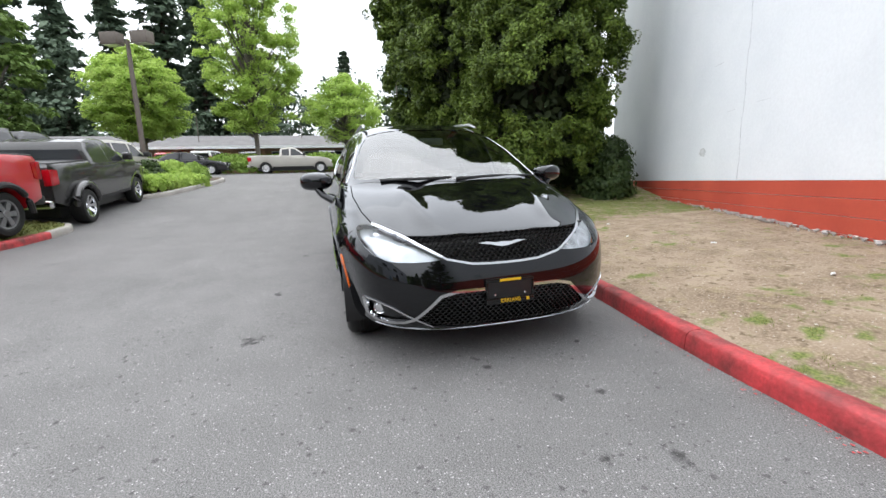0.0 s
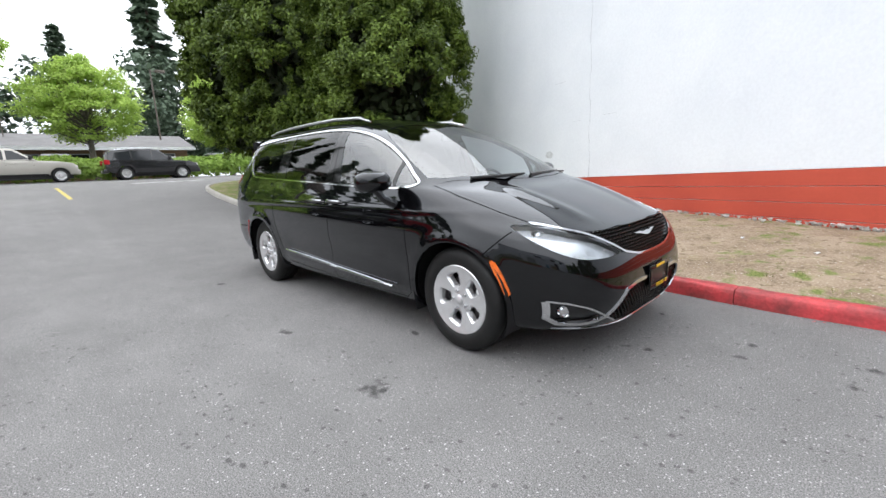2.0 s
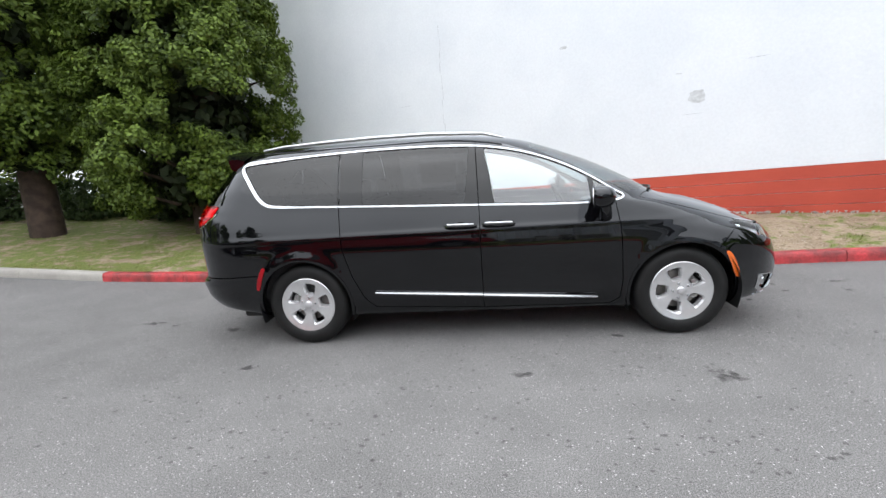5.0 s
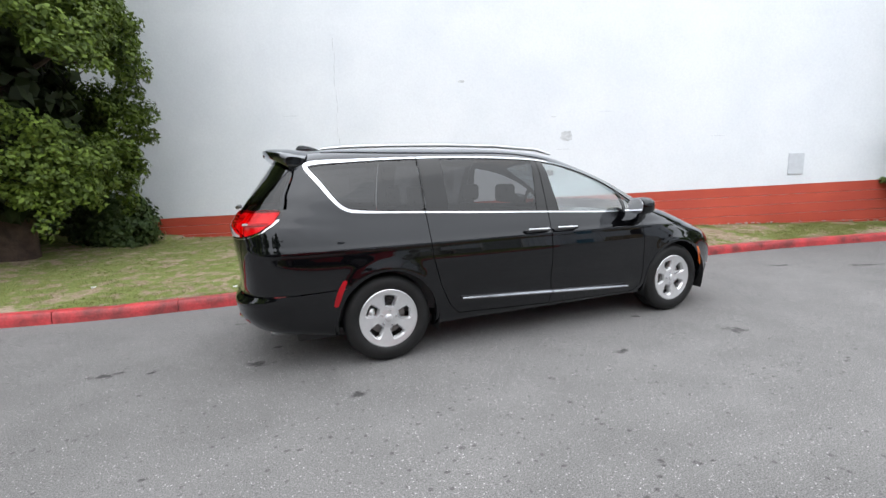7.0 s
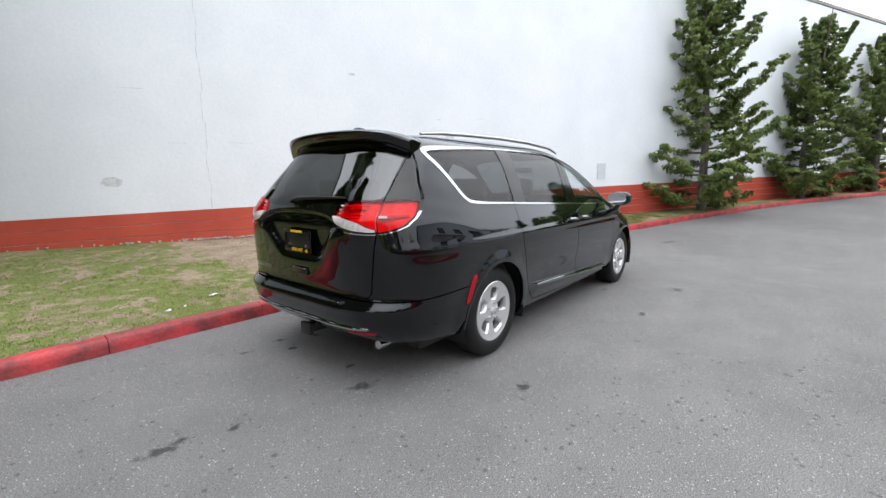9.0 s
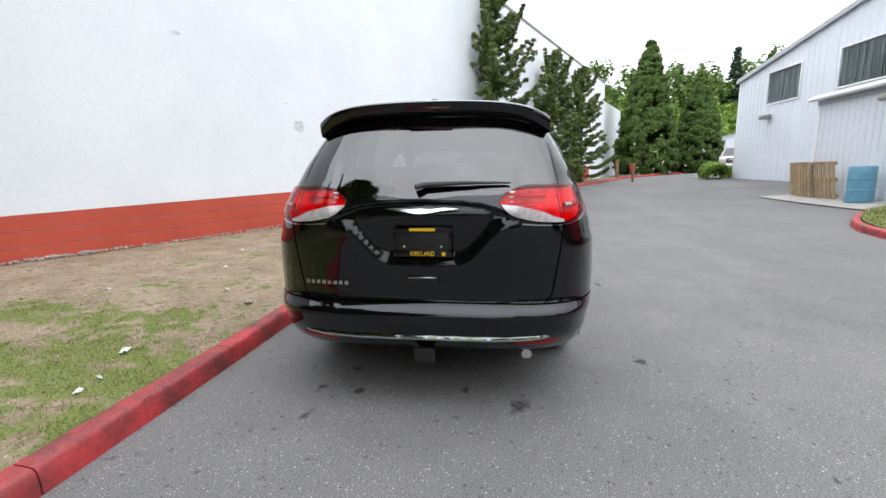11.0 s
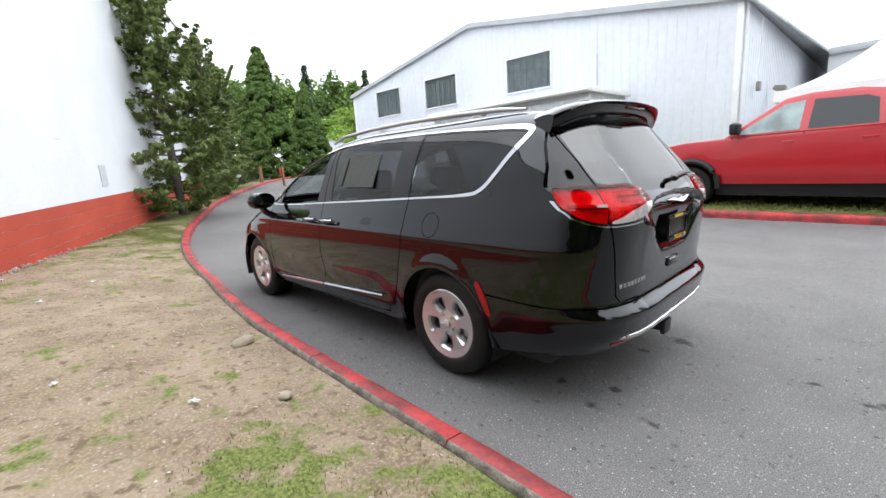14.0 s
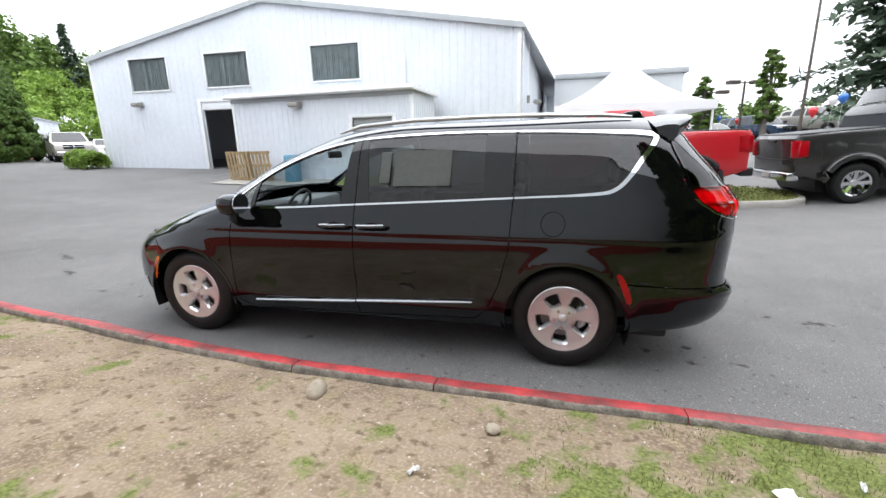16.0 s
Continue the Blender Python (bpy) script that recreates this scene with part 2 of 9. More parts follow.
def plate_mesh(poly, thick, axis="y", at=0.0, bevel=0.0):
    """A flat outline given thickness along an axis, from at to at + thick."""
    a, b = flat(axis)
    k = "xyz".index(axis)
    bm = bmesh.new()
    vs = []
    for p in poly:
        co = [0, 0, 0]
        co[a], co[b], co[k] = p[0], p[1], at
        vs.append(bm.verts.new(co))
    f = bm.faces.new(vs)
    r = bmesh.ops.extrude_face_region(bm, geom=[f])
    for v in r["geom"]:
        if isinstance(v, bmesh.types.BMVert):
            v.co[k] += thick
    bmesh.ops.recalc_face_normals(bm, faces=bm.faces[:])
    if bevel:
        bmesh.ops.bevel(bm, geom=[e for e in bm.edges], offset=bevel, segments=2, profile=0.5, affect="EDGES")
    return bm


def letters(name, text, size, mat, parent, m, depth=0.002, label="", width=None):
    """Raised lettering in the built-in font."""
    cu = bpy.data.curves.new(name, "FONT")
    cu.body = text
    cu.size = size
    cu.extrude = depth
    cu.align_x = "CENTER"
    cu.align_y = "CENTER"
    tmp = bpy.data.objects.new("tmp", cu)
    scene.collection.objects.link(tmp)
    bpy.context.view_layer.update()
    me = bpy.data.meshes.new_from_object(tmp.evaluated_get(bpy.context.evaluated_depsgraph_get()))
    bpy.data.objects.remove(tmp)
    if width:
        xs = [v.co.x for v in me.vertices]
        k = width / (max(xs) - min(xs))
        for v in me.vertices:
            v.co.x *= k
    me.name = name
    me.materials.clear()
    me.materials.append(mat)
    ob = new(name, me)
    ob.parent = parent
    ob.matrix_basis = m
    if label:
        ob["label"] = label
    return ob



# ---- ground materials ----
STAINS = ((2.38, -0.19, 0.06, 0.04), (2.50, -0.16, 0.05, 0.04), (2.96, 0.08, 0.07, 0.05), (2.98, 0.31, 0.05, 0.05), (3.55, 0.29, 0.10, 0.05), (3.48, 0.0, 0.06, 0.04), (2.33, 0.58, 0.04, 0.03), (-2.18, 0.55, 0.07, 0.05),
          (-2.47, 0.70, 0.08, 0.06), (-2.20, 0.85, 0.05, 0.04), (-2.48, 0.45, 0.06, 0.04), (-2.77, 0.65, 0.09, 0.05), (-2.40, -0.22, 0.07, 0.05), (-3.35, -0.36, 0.07, 0.04), (-2.56, -0.55, 0.16, 0.08), (-3.68, -0.27, 0.18, 0.07),
          (-1.90, -1.41, 0.10, 0.06), (0.25, -1.60, 0.14, 0.06), (1.53, -1.66, 0.18, 0.09), (1.06, -0.95, 0.06, 0.04), (0.53, 0.87, 0.06, 0.05), (-0.52, 0.98, 0.06, 0.04), (4.70, -0.16, 0.30, 0.07), (5.6, -0.75, 0.45, 0.09))


def asphalt_material():
    m = material("asphalt", (0.156, 0.152, 0.149), 0.88, bump=0.12, bump_scale=260, spec=0.25)
    nt = m.node_tree
    b = nt.nodes["Principled BSDF"]
    geo = next(n for n in nt.nodes if n.type == "NEW_GEOMETRY")
    flatp = nt.nodes.new("ShaderNodeVectorMath")
    flatp.operation = "MULTIPLY"
    flatp.inputs[1].default_value = (1, 1, 0)
    nt.links.new(geo.outputs["Position"], flatp.inputs[0])

    def noise_range(scale, detail, lo, hi, a, c, rough=0.5):
        n = nt.nodes.new("ShaderNodeTexNoise")
        n.inputs["Scale"].default_value = scale
        n.inputs["Detail"].default_value = detail
        n.inputs["Roughness"].default_value = rough
        nt.links.new(flatp.outputs[0], n.inputs["Vector"])
        r = nt.nodes.new("ShaderNodeMapRange")
        for k, v in enumerate((lo, hi, a, c)):
            r.inputs[k + 1].default_value = v
        nt.links.new(n.outputs[0], r.inputs[0])
        return r.outputs[0]

    def times(a, c):
        n = nt.nodes.new("ShaderNodeMath")
        n.operation = "MULTIPLY"
        nt.links.new(a, n.inputs[0])
        nt.links.new(c, n.inputs[1])
        return n.outputs[0]

    value = times(noise_range(0.35, 3, 0.3, 0.7, 0.88, 1.10), noise_range(2.3, 4, 0.3, 0.7, 0.92, 1.06))
    value = times(value, noise_range(80, 4, 0.32, 0.68, 0.82, 1.18, 0.65))
    value = times(value, noise_range(170, 2, 0.32, 0.68, 0.48, 1.52))
    # pale stones and dark pits, of uneven size
    def specks(scale, size, lo, hi, gain):
        v = nt.nodes.new("ShaderNodeTexVoronoi")
        v.inputs["Scale"].default_value = scale
        nt.links.new(flatp.outputs[0], v.inputs["Vector"])
        tone = nt.nodes.new("ShaderNodeSeparateColor")
        nt.links.new(v.outputs["Color"], tone.inputs[0])
        cube = nt.nodes.new("ShaderNodeMath")
        cube.operation = "POWER"
        cube.inputs[1].default_value = 3.0
        nt.links.new(tone.outputs[0], cube.inputs[0])
        less = nt.nodes.new("ShaderNodeMath")
        less.operation = "MULTIPLY_ADD"
        less.inputs[1].default_value = -size
        nt.links.new(cube.outputs[0], less.inputs[0])
        nt.links.new(v.outputs["Distance"], less.inputs[2])
        rg = nt.nodes.new("ShaderNodeMapRange")
        for k, q in enumerate((lo, hi, gain, 1.0)):
            rg.inputs[k + 1].default_value = q
        nt.links.new(less.outputs[0], rg.inputs[0])
        return rg.outputs[0]

    value = times(value, specks(66, 0.30, 0.0, 0.07, 2.2))
    value = times(value, specks(34, 0.17, 0.0, 0.06, 1.65))
    value = times(value, specks(21, 0.22, 0.0, 0.12, 0.58))
    vor2 = nt.nodes.new("ShaderNodeTexVoronoi")
    vor2.inputs["Scale"].default_value = 3.1
    nt.links.new(flatp.outputs[0], vor2.inputs["Vector"])
    sc = nt.nodes.new("ShaderNodeMapRange")
    for k, v in enumerate((0.03, 0.075, 0.55, 1.0)):
        sc.inputs[k + 1].default_value = v
    nt.links.new(vor2.outputs["Distance"], sc.inputs[0])
    value = times(value, sc.outputs[0])
    # rows of pits where the old lane has worn open
    wide = nt.nodes.new("ShaderNodeMapping")
    wide.inputs["Scale"].default_value = (0.55, 1.0, 1.0)
    nt.links.new(flatp.outputs[0], wide.inputs[0])
    bent = nt.nodes.new("ShaderNodeTexNoise")
    bent.inputs["Scale"].default_value = 0.8
    bent.inputs["Detail"].default_value = 3
    nt.links.new(flatp.outputs[0], bent.inputs["Vector"])
    part_y = nt.nodes.new("ShaderNodeSeparateXYZ")
    nt.links.new(flatp.outputs[0], part_y.inputs[0])

    def calc(op, a, c, d=None):
        n = nt.nodes.new("ShaderNodeMath")
        n.operation = op
        for k, v in enumerate((a, c, d)):
            if v is None:
                continue
            if isinstance(v, (int, float)):
                n.inputs[k].default_value = v
            else:
                nt.links.new(v, n.inputs[k])
        return n.outputs[0]

    across = calc("ADD", part_y.outputs[1], calc("MULTIPLY_ADD", bent.outputs[0], 0.7, -0.35))
    near_seam = None
    for line, breadth in ((-1.90, 0.10), (-2.42, 0.17), (-2.98, 0.14), (-3.75, 0.22), (-5.0, 0.2)):
        d = calc("DIVIDE", calc("ABSOLUTE", calc("ADD", across, -line), 0), breadth)
        near_seam = d if near_seam is None else calc("MINIMUM", near_seam, d)
    pit = nt.nodes.new("ShaderNodeTexVoronoi")
    pit.inputs["Scale"].default_value = 22
    nt.links.new(wide.outputs[0], pit.inputs["Vector"])
    tone = nt.nodes.new("ShaderNodeSeparateColor")
    nt.links.new(pit.outputs["Color"], tone.inputs[0])
    spread = calc("ADD", pit.outputs["Distance"], calc("MULTIPLY_ADD", near_seam, 0.16, calc("MULTIPLY", tone.outputs[0], 0.42)))
    hole = nt.nodes.new("ShaderNodeMapRange")
    for k, v in enumerate((0.21, 0.37, 0.48, 1.0)):
        hole.inputs[k + 1].default_value = v
    nt.links.new(spread, hole.inputs[0])
    value = times(value, hole.outputs[0])
    # a slightly rougher, paler lane round the pits
    lane = nt.nodes.new("ShaderNodeMapRange")
    for k, v in enumerate((0.0, 3.0, 1.05, 0.97)):
        lane.inputs[k + 1].default_value = v
    nt.links.new(near_seam, lane.inputs[0])
    value = times(value, lane.outputs[0])
    # drips of oil
    warp = nt.nodes.new("ShaderNodeTexNoise")
    warp.inputs["Scale"].default_value = 13
    warp.inputs["Detail"].default_value = 5
    nt.links.new(flatp.outputs[0], warp.inputs["Vector"])
    low = None
    for x, y, rx, ry in STAINS:
        mp = nt.nodes.new("ShaderNodeMapping")
        mp.vector_type = "TEXTURE"
        mp.inputs["Location"].default_value = (x, y, 0)
        mp.inputs["Scale"].default_value = (rx, ry, 1)
        mp.inputs["Rotation"].default_value = (0, 0, (x * 7 + y * 3) % 0.9 - 0.45)
        nt.links.new(flatp.outputs[0], mp.inputs[0])
        ln = nt.nodes.new("ShaderNodeVectorMath")
        ln.operation = "LENGTH"
        nt.links.new(mp.outputs[0], ln.inputs[0])
        if low is None:
            low = ln.outputs["Value"]
        else:
            mn = nt.nodes.new("ShaderNodeMath")
            mn.operation = "MINIMUM"
            nt.links.new(low, mn.inputs[0])
            nt.links.new(ln.outputs["Value"], mn.inputs[1])
            low = mn.outputs[0]
    add = nt.nodes.new("ShaderNodeMath")
    add.operation = "MULTIPLY_ADD"
    add.inputs[1].default_value = 2.6
    nt.links.new(warp.outputs[0], add.inputs[0])
    nt.links.new(low, add.inputs[2])
    oil = nt.nodes.new("ShaderNodeMapRange")
    for k, v in enumerate((1.50, 2.02, 0.34, 1.0)):
        oil.inputs[k + 1].default_value = v
    nt.links.new(add.outputs[0], oil.inputs[0])
    value = times(value, oil.outputs[0])
    sca = nt.nodes.new("ShaderNodeVectorMath")
    sca.operation = "SCALE"
    sca.inputs[0].default_value = (0.156, 0.152, 0.149)
    nt.links.new(value, sca.inputs[3])
    nt.links.new(sca.outputs[0], b.inputs["Base Color"])
    return m


def lawn_material():
    m = material("worn_lawn", (0.3, 0.25, 0.18), 0.95, bump=0.6, bump_scale=45, spec=0.2)
    nt = m.node_tree
    b = nt.nodes["Principled BSDF"]
    geo = next(n for n in nt.nodes if n.type == "NEW_GEOMETRY")
    att = nt.nodes.new("ShaderNodeAttribute")
    att.attribute_name = "green"

    def noise(scale, detail):
        n = nt.nodes.new("ShaderNodeTexNoise")
        n.inputs["Scale"].default_value = scale
        n.inputs["Detail"].default_value = detail
        nt.links.new(geo.outputs["Position"], n.inputs["Vector"])
        return n.outputs[0]

    def mix(fac, a, c):
        n = nt.nodes.new("ShaderNodeMix")
        n.data_type = "RGBA"
        for k, v in ((6, a), (7, c)):
            if isinstance(v, tuple):
                n.inputs[k].default_value = (*v, 1)
            else:
                nt.links.new(v, n.inputs[k])
        nt.links.new(fac, n.inputs[0])
        return n.outputs[2]

    def ramp(v, lo, hi):
        r = nt.nodes.new("ShaderNodeMapRange")
        r.inputs[1].default_value, r.inputs[2].default_value = lo, hi
        nt.links.new(v, r.inputs[0])
        return r.outputs[0]

    soil = mix(ramp(noise(3.0, 5), 0.35, 0.65), (0.178, 0.130, 0.089), (0.305, 0.238, 0.172))
    soil = mix(ramp(noise(55, 3), 0.45, 0.75), soil, (0.36, 0.285, 0.21))
    soil = mix(ramp(noise(16, 6), 0.56, 0.66), soil, (0.15, 0.11, 0.07))
    soil = mix(ramp(noise(38, 4), 0.66, 0.72), soil, (0.50, 0.46, 0.40))
    straw = mix(ramp(noise(70, 3), 0.35, 0.65), (0.19, 0.145, 0.085), (0.34, 0.28, 0.18))
    base = mix(ramp(noise(7, 5), 0.56, 0.70), soil, straw)
    grass = mix(ramp(noise(60, 3), 0.35, 0.7), (0.08, 0.10, 0.027), (0.21, 0.235, 0.075))
    sub = nt.nodes.new("ShaderNodeMath")
    sub.operation = "MULTIPLY_ADD"
    sub.inputs[1].default_value = 2.0
    nt.links.new(noise(6, 7), sub.inputs[0])
    nt.links.new(att.outputs["Fac"], sub.inputs[2])
    nt.links.new(mix(ramp(sub.outputs[0], 1.30, 1.56), base, grass), b.inputs["Base Color"])
    return m


def wall_material(name, color, low):
    m = material(name, color, 0.65, vary=0.06, scale=0.9, fine=0.025, fine_scale=25, bump=0.25, bump_scale=14, dark=low, spec=0.35)
    return m


M_ASPHALT = asphalt_material()
M_LAWN = lawn_material()
M_WALL = wall_material("white_painted_block", (0.80, 0.825, 0.86), (0.75, 0.78, 0.82))
M_BANDWALL = wall_material("red_painted_block", (0.52, 0.085, 0.05), (0.43, 0.065, 0.04))
M_FLAKE = material("bare_concrete_flake", (0.55, 0.54, 0.52), 0.9, vary=0.3, scale=12)
M_STONE = material("field_stone", (0.40, 0.34, 0.26), 0.85, vary=0.25, scale=14, bump=0.5)


def leaf_material(name, color, dark, trans=0.25):
    """Leaves of two tones, each one slightly different."""
    m = bpy.data.materials.new(name)
    m.use_nodes = True
    nt = m.node_tree
    b = nt.nodes["Principled BSDF"]
    geo = nt.nodes.new("ShaderNodeNewGeometry")
    mx = nt.nodes.new("ShaderNodeMix")
    mx.data_type = "RGBA"
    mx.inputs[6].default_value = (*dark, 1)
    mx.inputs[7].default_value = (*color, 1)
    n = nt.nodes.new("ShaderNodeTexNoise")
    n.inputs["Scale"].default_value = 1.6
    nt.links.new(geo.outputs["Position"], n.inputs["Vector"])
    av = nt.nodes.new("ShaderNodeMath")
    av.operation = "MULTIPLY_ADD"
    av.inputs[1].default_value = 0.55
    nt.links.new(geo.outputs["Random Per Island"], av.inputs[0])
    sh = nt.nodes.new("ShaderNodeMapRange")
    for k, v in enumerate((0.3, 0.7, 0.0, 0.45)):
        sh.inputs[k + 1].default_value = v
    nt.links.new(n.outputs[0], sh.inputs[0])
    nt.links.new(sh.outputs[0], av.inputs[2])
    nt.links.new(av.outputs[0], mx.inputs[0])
    nt.links.new(mx.outputs[2], b.inputs["Base Color"])
    b.inputs["Roughness"].default_value = 0.6
    b.inputs["Specular IOR Level"].default_value = 0.3
    tl = nt.nodes.new("ShaderNodeBsdfTranslucent")
    nt.links.new(mx.outputs[2], tl.inputs[0])
    ms = nt.nodes.new("ShaderNodeMixShader")
    ms.inputs[0].default_value = trans
    nt.links.new(b.outputs[0], ms.inputs[1])
    nt.links.new(tl.outputs[0], ms.inputs[2])
    nt.links.new(ms.outputs[0], nt.nodes["Material Output"].inputs[0])
    return m


M_GRASSBLADE = leaf_material("grass_blades", (0.28, 0.28, 0.105), (0.13, 0.155, 0.045), 0.35)
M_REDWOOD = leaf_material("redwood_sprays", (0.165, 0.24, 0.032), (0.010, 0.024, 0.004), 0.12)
# darker copy of the redwood sprays, with the crown's inner shade in its colour
M_INNERLEAF = leaf_material("redwood_sprays_shade_in_colour", (0.03, 0.045, 0.012), (0.012, 0.02, 0.006), 0.1)
M_DARKSHRUB = leaf_material("dark_shrub_leaves", (0.07, 0.11, 0.03), (0.02, 0.04, 0.012), 0.15)
M_JUNIPER = leaf_material("juniper_sprays", (0.24, 0.31, 0.085), (0.035, 0.06, 0.02), 0.25)
M_CEDAR = leaf_material("cedar_sprays", (0.13, 0.215, 0.042), (0.045, 0.085, 0.018), 0.3)
M_MAPLE = leaf_material("bright_maple_leaves", (0.52, 0.66, 0.17), (0.27, 0.40, 0.08), 0.55)
M_OAKLEAF = leaf_material("dark_street_tree_leaves", (0.19, 0.29, 0.07), (0.07, 0.12, 0.03), 0.35)
# fir needles lightened so that the colour carries the haze of distance
M_FIR = leaf_material("fir_needles", (0.13, 0.18, 0.115), (0.05, 0.08, 0.055), 0.2)
M_SHRUB = leaf_material("shrub_leaves", (0.32, 0.46, 0.09), (0.12, 0.20, 0.04), 0.4)
M_BARK = material("rough_bark", (0.075, 0.05, 0.038), 0.95, vary=0.5, scale=6, fine=0.2, bump=0.9, bump_scale=18)
M_GREYBARK = material("grey_bark", (0.16, 0.14, 0.12), 0.95, vary=0.4, scale=8, bump=0.6, bump_scale=20)

# ---- ground sheet ----
xs = sorted(set([-400, -250, -150, -100, -80, -60, -50, -42, -36] + [i * 0.5 for i in range(-64, 90)] + [50, 60, 80, 110, 160, 250, 400]))
ys = sorted(set([-400, -250, -150, -100, -80, -60, -50, -42, -36] + [i * 0.5 for i in range(-64, 60)] + [35, 45, 60, 80, 110, 160, 250, 400]))
ground = mesh_object("ground", [(x, y, road_z(x, y)) for x in xs for y in ys],
                     [(i * len(ys) + j, (i + 1) * len(ys) + j, (i + 1) * len(ys) + j + 1, i * len(ys) + j + 1) for i in range(len(xs) - 1) for j in range(len(ys) - 1)], M_ASPHALT, smooth=True)
tagged(ground, "grey worn asphalt with oil drips and pale chippings", "road", kind="structure")
KLINE = smooth_line(KERB, 0.1)
KFINE = smooth_line(KERB, 0.05)
WALL_U0, WALL_U1, WALL_TOP = -13.0, 29.4, 7.5


def band_top(u):
    return 1.006 + 0.026 * u


def offset_line(line, off):
    out = []
    for i, p in enumerate(line):
        a, b = line[max(i - 1, 0)], line[min(i + 1, len(line) - 1)]
        d = (b - a).normalized()
        out.append(p + Vector((-d.y, d.x, 0)) * off)
    return out


M_KERBBACK = material("dirty_kerb_back", (0.24, 0.215, 0.18), 0.95, vary=0.5, scale=14, fine=0.25, fine_scale=90, bump=0.7, bump_scale=60)


def kerb_run(name, line, cuts, paint, label, root_label, width=0.15, high=0.135, side=1):
    """A kerb built in cast lengths with open joints between; cuts are distances along the line."""
    root = tagged(new(name), root_label, "kerb", kind="structure")
    dist = [0.0]
    for a, b in zip(line, line[1:]):
        dist.append(dist[-1] + (b - a).length)
    prof = [(0.0, -0.12), (0.004, 0.06), (0.012, high - 0.025), (0.028, high - 0.005), (0.05, high), (width - 0.028, high + 0.004), (width - 0.015, high - 0.004), (width - 0.002, high - 0.035), (width, -0.12)]
    rows = [offset_line(line, side * o) for o, h in prof]

    def spot(row, d):
        i = max(0, min(len(dist) - 2, next((n for n, e in enumerate(dist) if e > d), len(dist)) - 1))
        t = (d - dist[i]) / (dist[i + 1] - dist[i])
        return row[i].lerp(row[i + 1], t)

    for a, b in zip(cuts, cuts[1:]):
        if b - a < 0.1:
            continue
        n = max(3, int((b - a) / 0.03))
        stops = [a + 0.0035] + [a + (b - a) * k / n for k in range(1, n)] + [b - 0.0035]
        bm = bmesh.new()
        grid = []
        for n, d in enumerate(stops):
            foot = spot(line, d)
            base = road_z(foot.x, foot.y)
            row = []
            for k, (o, h) in enumerate(prof):
                p = spot(rows[k], d)
                j = 0.006 * noise.noise(Vector((p.x * 3.1, p.y * 3.1, k * 0.7))) + 0.005 * noise.noise(Vector((p.x * 14, p.y * 14, k * 1.3)))
                worn = -0.004 if n in (0, len(stops) - 1) and 1 < k < 7 else 0
                row.append(bm.verts.new((p.x, p.y, base + h + (j + worn if k > 1 else 0))))
            grid.append(row)
        for p, q in zip(grid, grid[1:]):
            for k in range(len(prof) - 1):
                f = bm.faces.new((p[k], q[k], q[k + 1], p[k + 1]))
                f.material_index = 1 if k >= 5 else 0
        bm.faces.new(grid[0][::-1])
        bm.faces.new(grid[-1])
        bmesh.ops.recalc_face_normals(bm, faces=bm.faces[:])
        ob = part("kerb_stone", bm, paint(spot(line, (a + b) / 2)), root, angle=50)
        ob.data.materials.append(M_KERBBACK)
    return root


M_REDKERB = material("worn_red_kerb_paint", (0.50, 0.045, 0.05), 0.55, vary=0.3, scale=4.5, fine=0.18, fine_scale=40, bump=0.35, bump_scale=40, dark=(0.17, 0.03, 0.03))
length = sum((b - a).length for a, b in zip(KLINE, KLINE[1:]))


def along(x):
    """Distance along the wall-side kerb at which it passes x."""
    d = 0.0
    for a, b in zip(KLINE, KLINE[1:]):
        d += (b - a).length
        if a.x <= x <= b.x and a.y < 5:
            return d
    return d


joints = [0.0] + sorted([along(x) for x in (-15.2, -12.2, -9.6, -7.6, -6.1, -4.7, -3.5, -2.2, -0.81, 0.2, 1.55, 2.6, 4.1, 5.6, 7.2, 9.0, 11.5, 14, 17, 20, 24, 28, 33)]) + [length]
kerb_run("kerb", KFINE, joints, lambda p: M_REDKERB if p.x > -6.1 else M_CONCRETE, "", "red painted kerb, bare concrete at its far end")


# flakes of red paint shed along the foot of the kerb
flake_v, flake_f = [], []
rf = np.random.default_rng(8)
foot = [q for q in offset_line(KFINE, -0.01) if 2.0 < q.x < 6.5]
for k in range(170):
    q = foot[int(len(foot) * min(0.999, abs(rf.normal(0.55, 0.28)))) % len(foot)]
    o = abs(rf.normal(0, 0.035)) + 0.005
    r = rf.uniform(0.003, 0.011)
    cx, cy = q.x - 0.3 * o, q.y - o
    n0 = len(flake_v)
    turn = rf.random() * 6.28
    for a in range(5):
        t = turn + a * 1.2566
        flake_v.append((cx + r * (0.7 + 0.6 * rf.random()) * math.cos(t), cy + r * 0.6 * (0.7 + 0.6 * rf.random()) * math.sin(t), road_z(cx, cy) + 0.006))
    flake_f.append(tuple(range(n0, n0 + 5)))
tagged(mesh_object("kerb_flakes", flake_v, flake_f, M_REDKERB), "flakes of red kerb paint on the asphalt", "debris", kind="stuff")


# ---- lawn between kerb and wall ----
def lawn_height(p, t, z0, zw):
    rise = z0 + (zw - z0) * (1 - (1 - t) ** 1.6)
    return rise + 0.018 * noise.noise(Vector((p.x * 1.3, p.y * 1.3, 4))) + 0.010 * noise.noise(Vector((p.x * 5, p.y * 5, 9)))


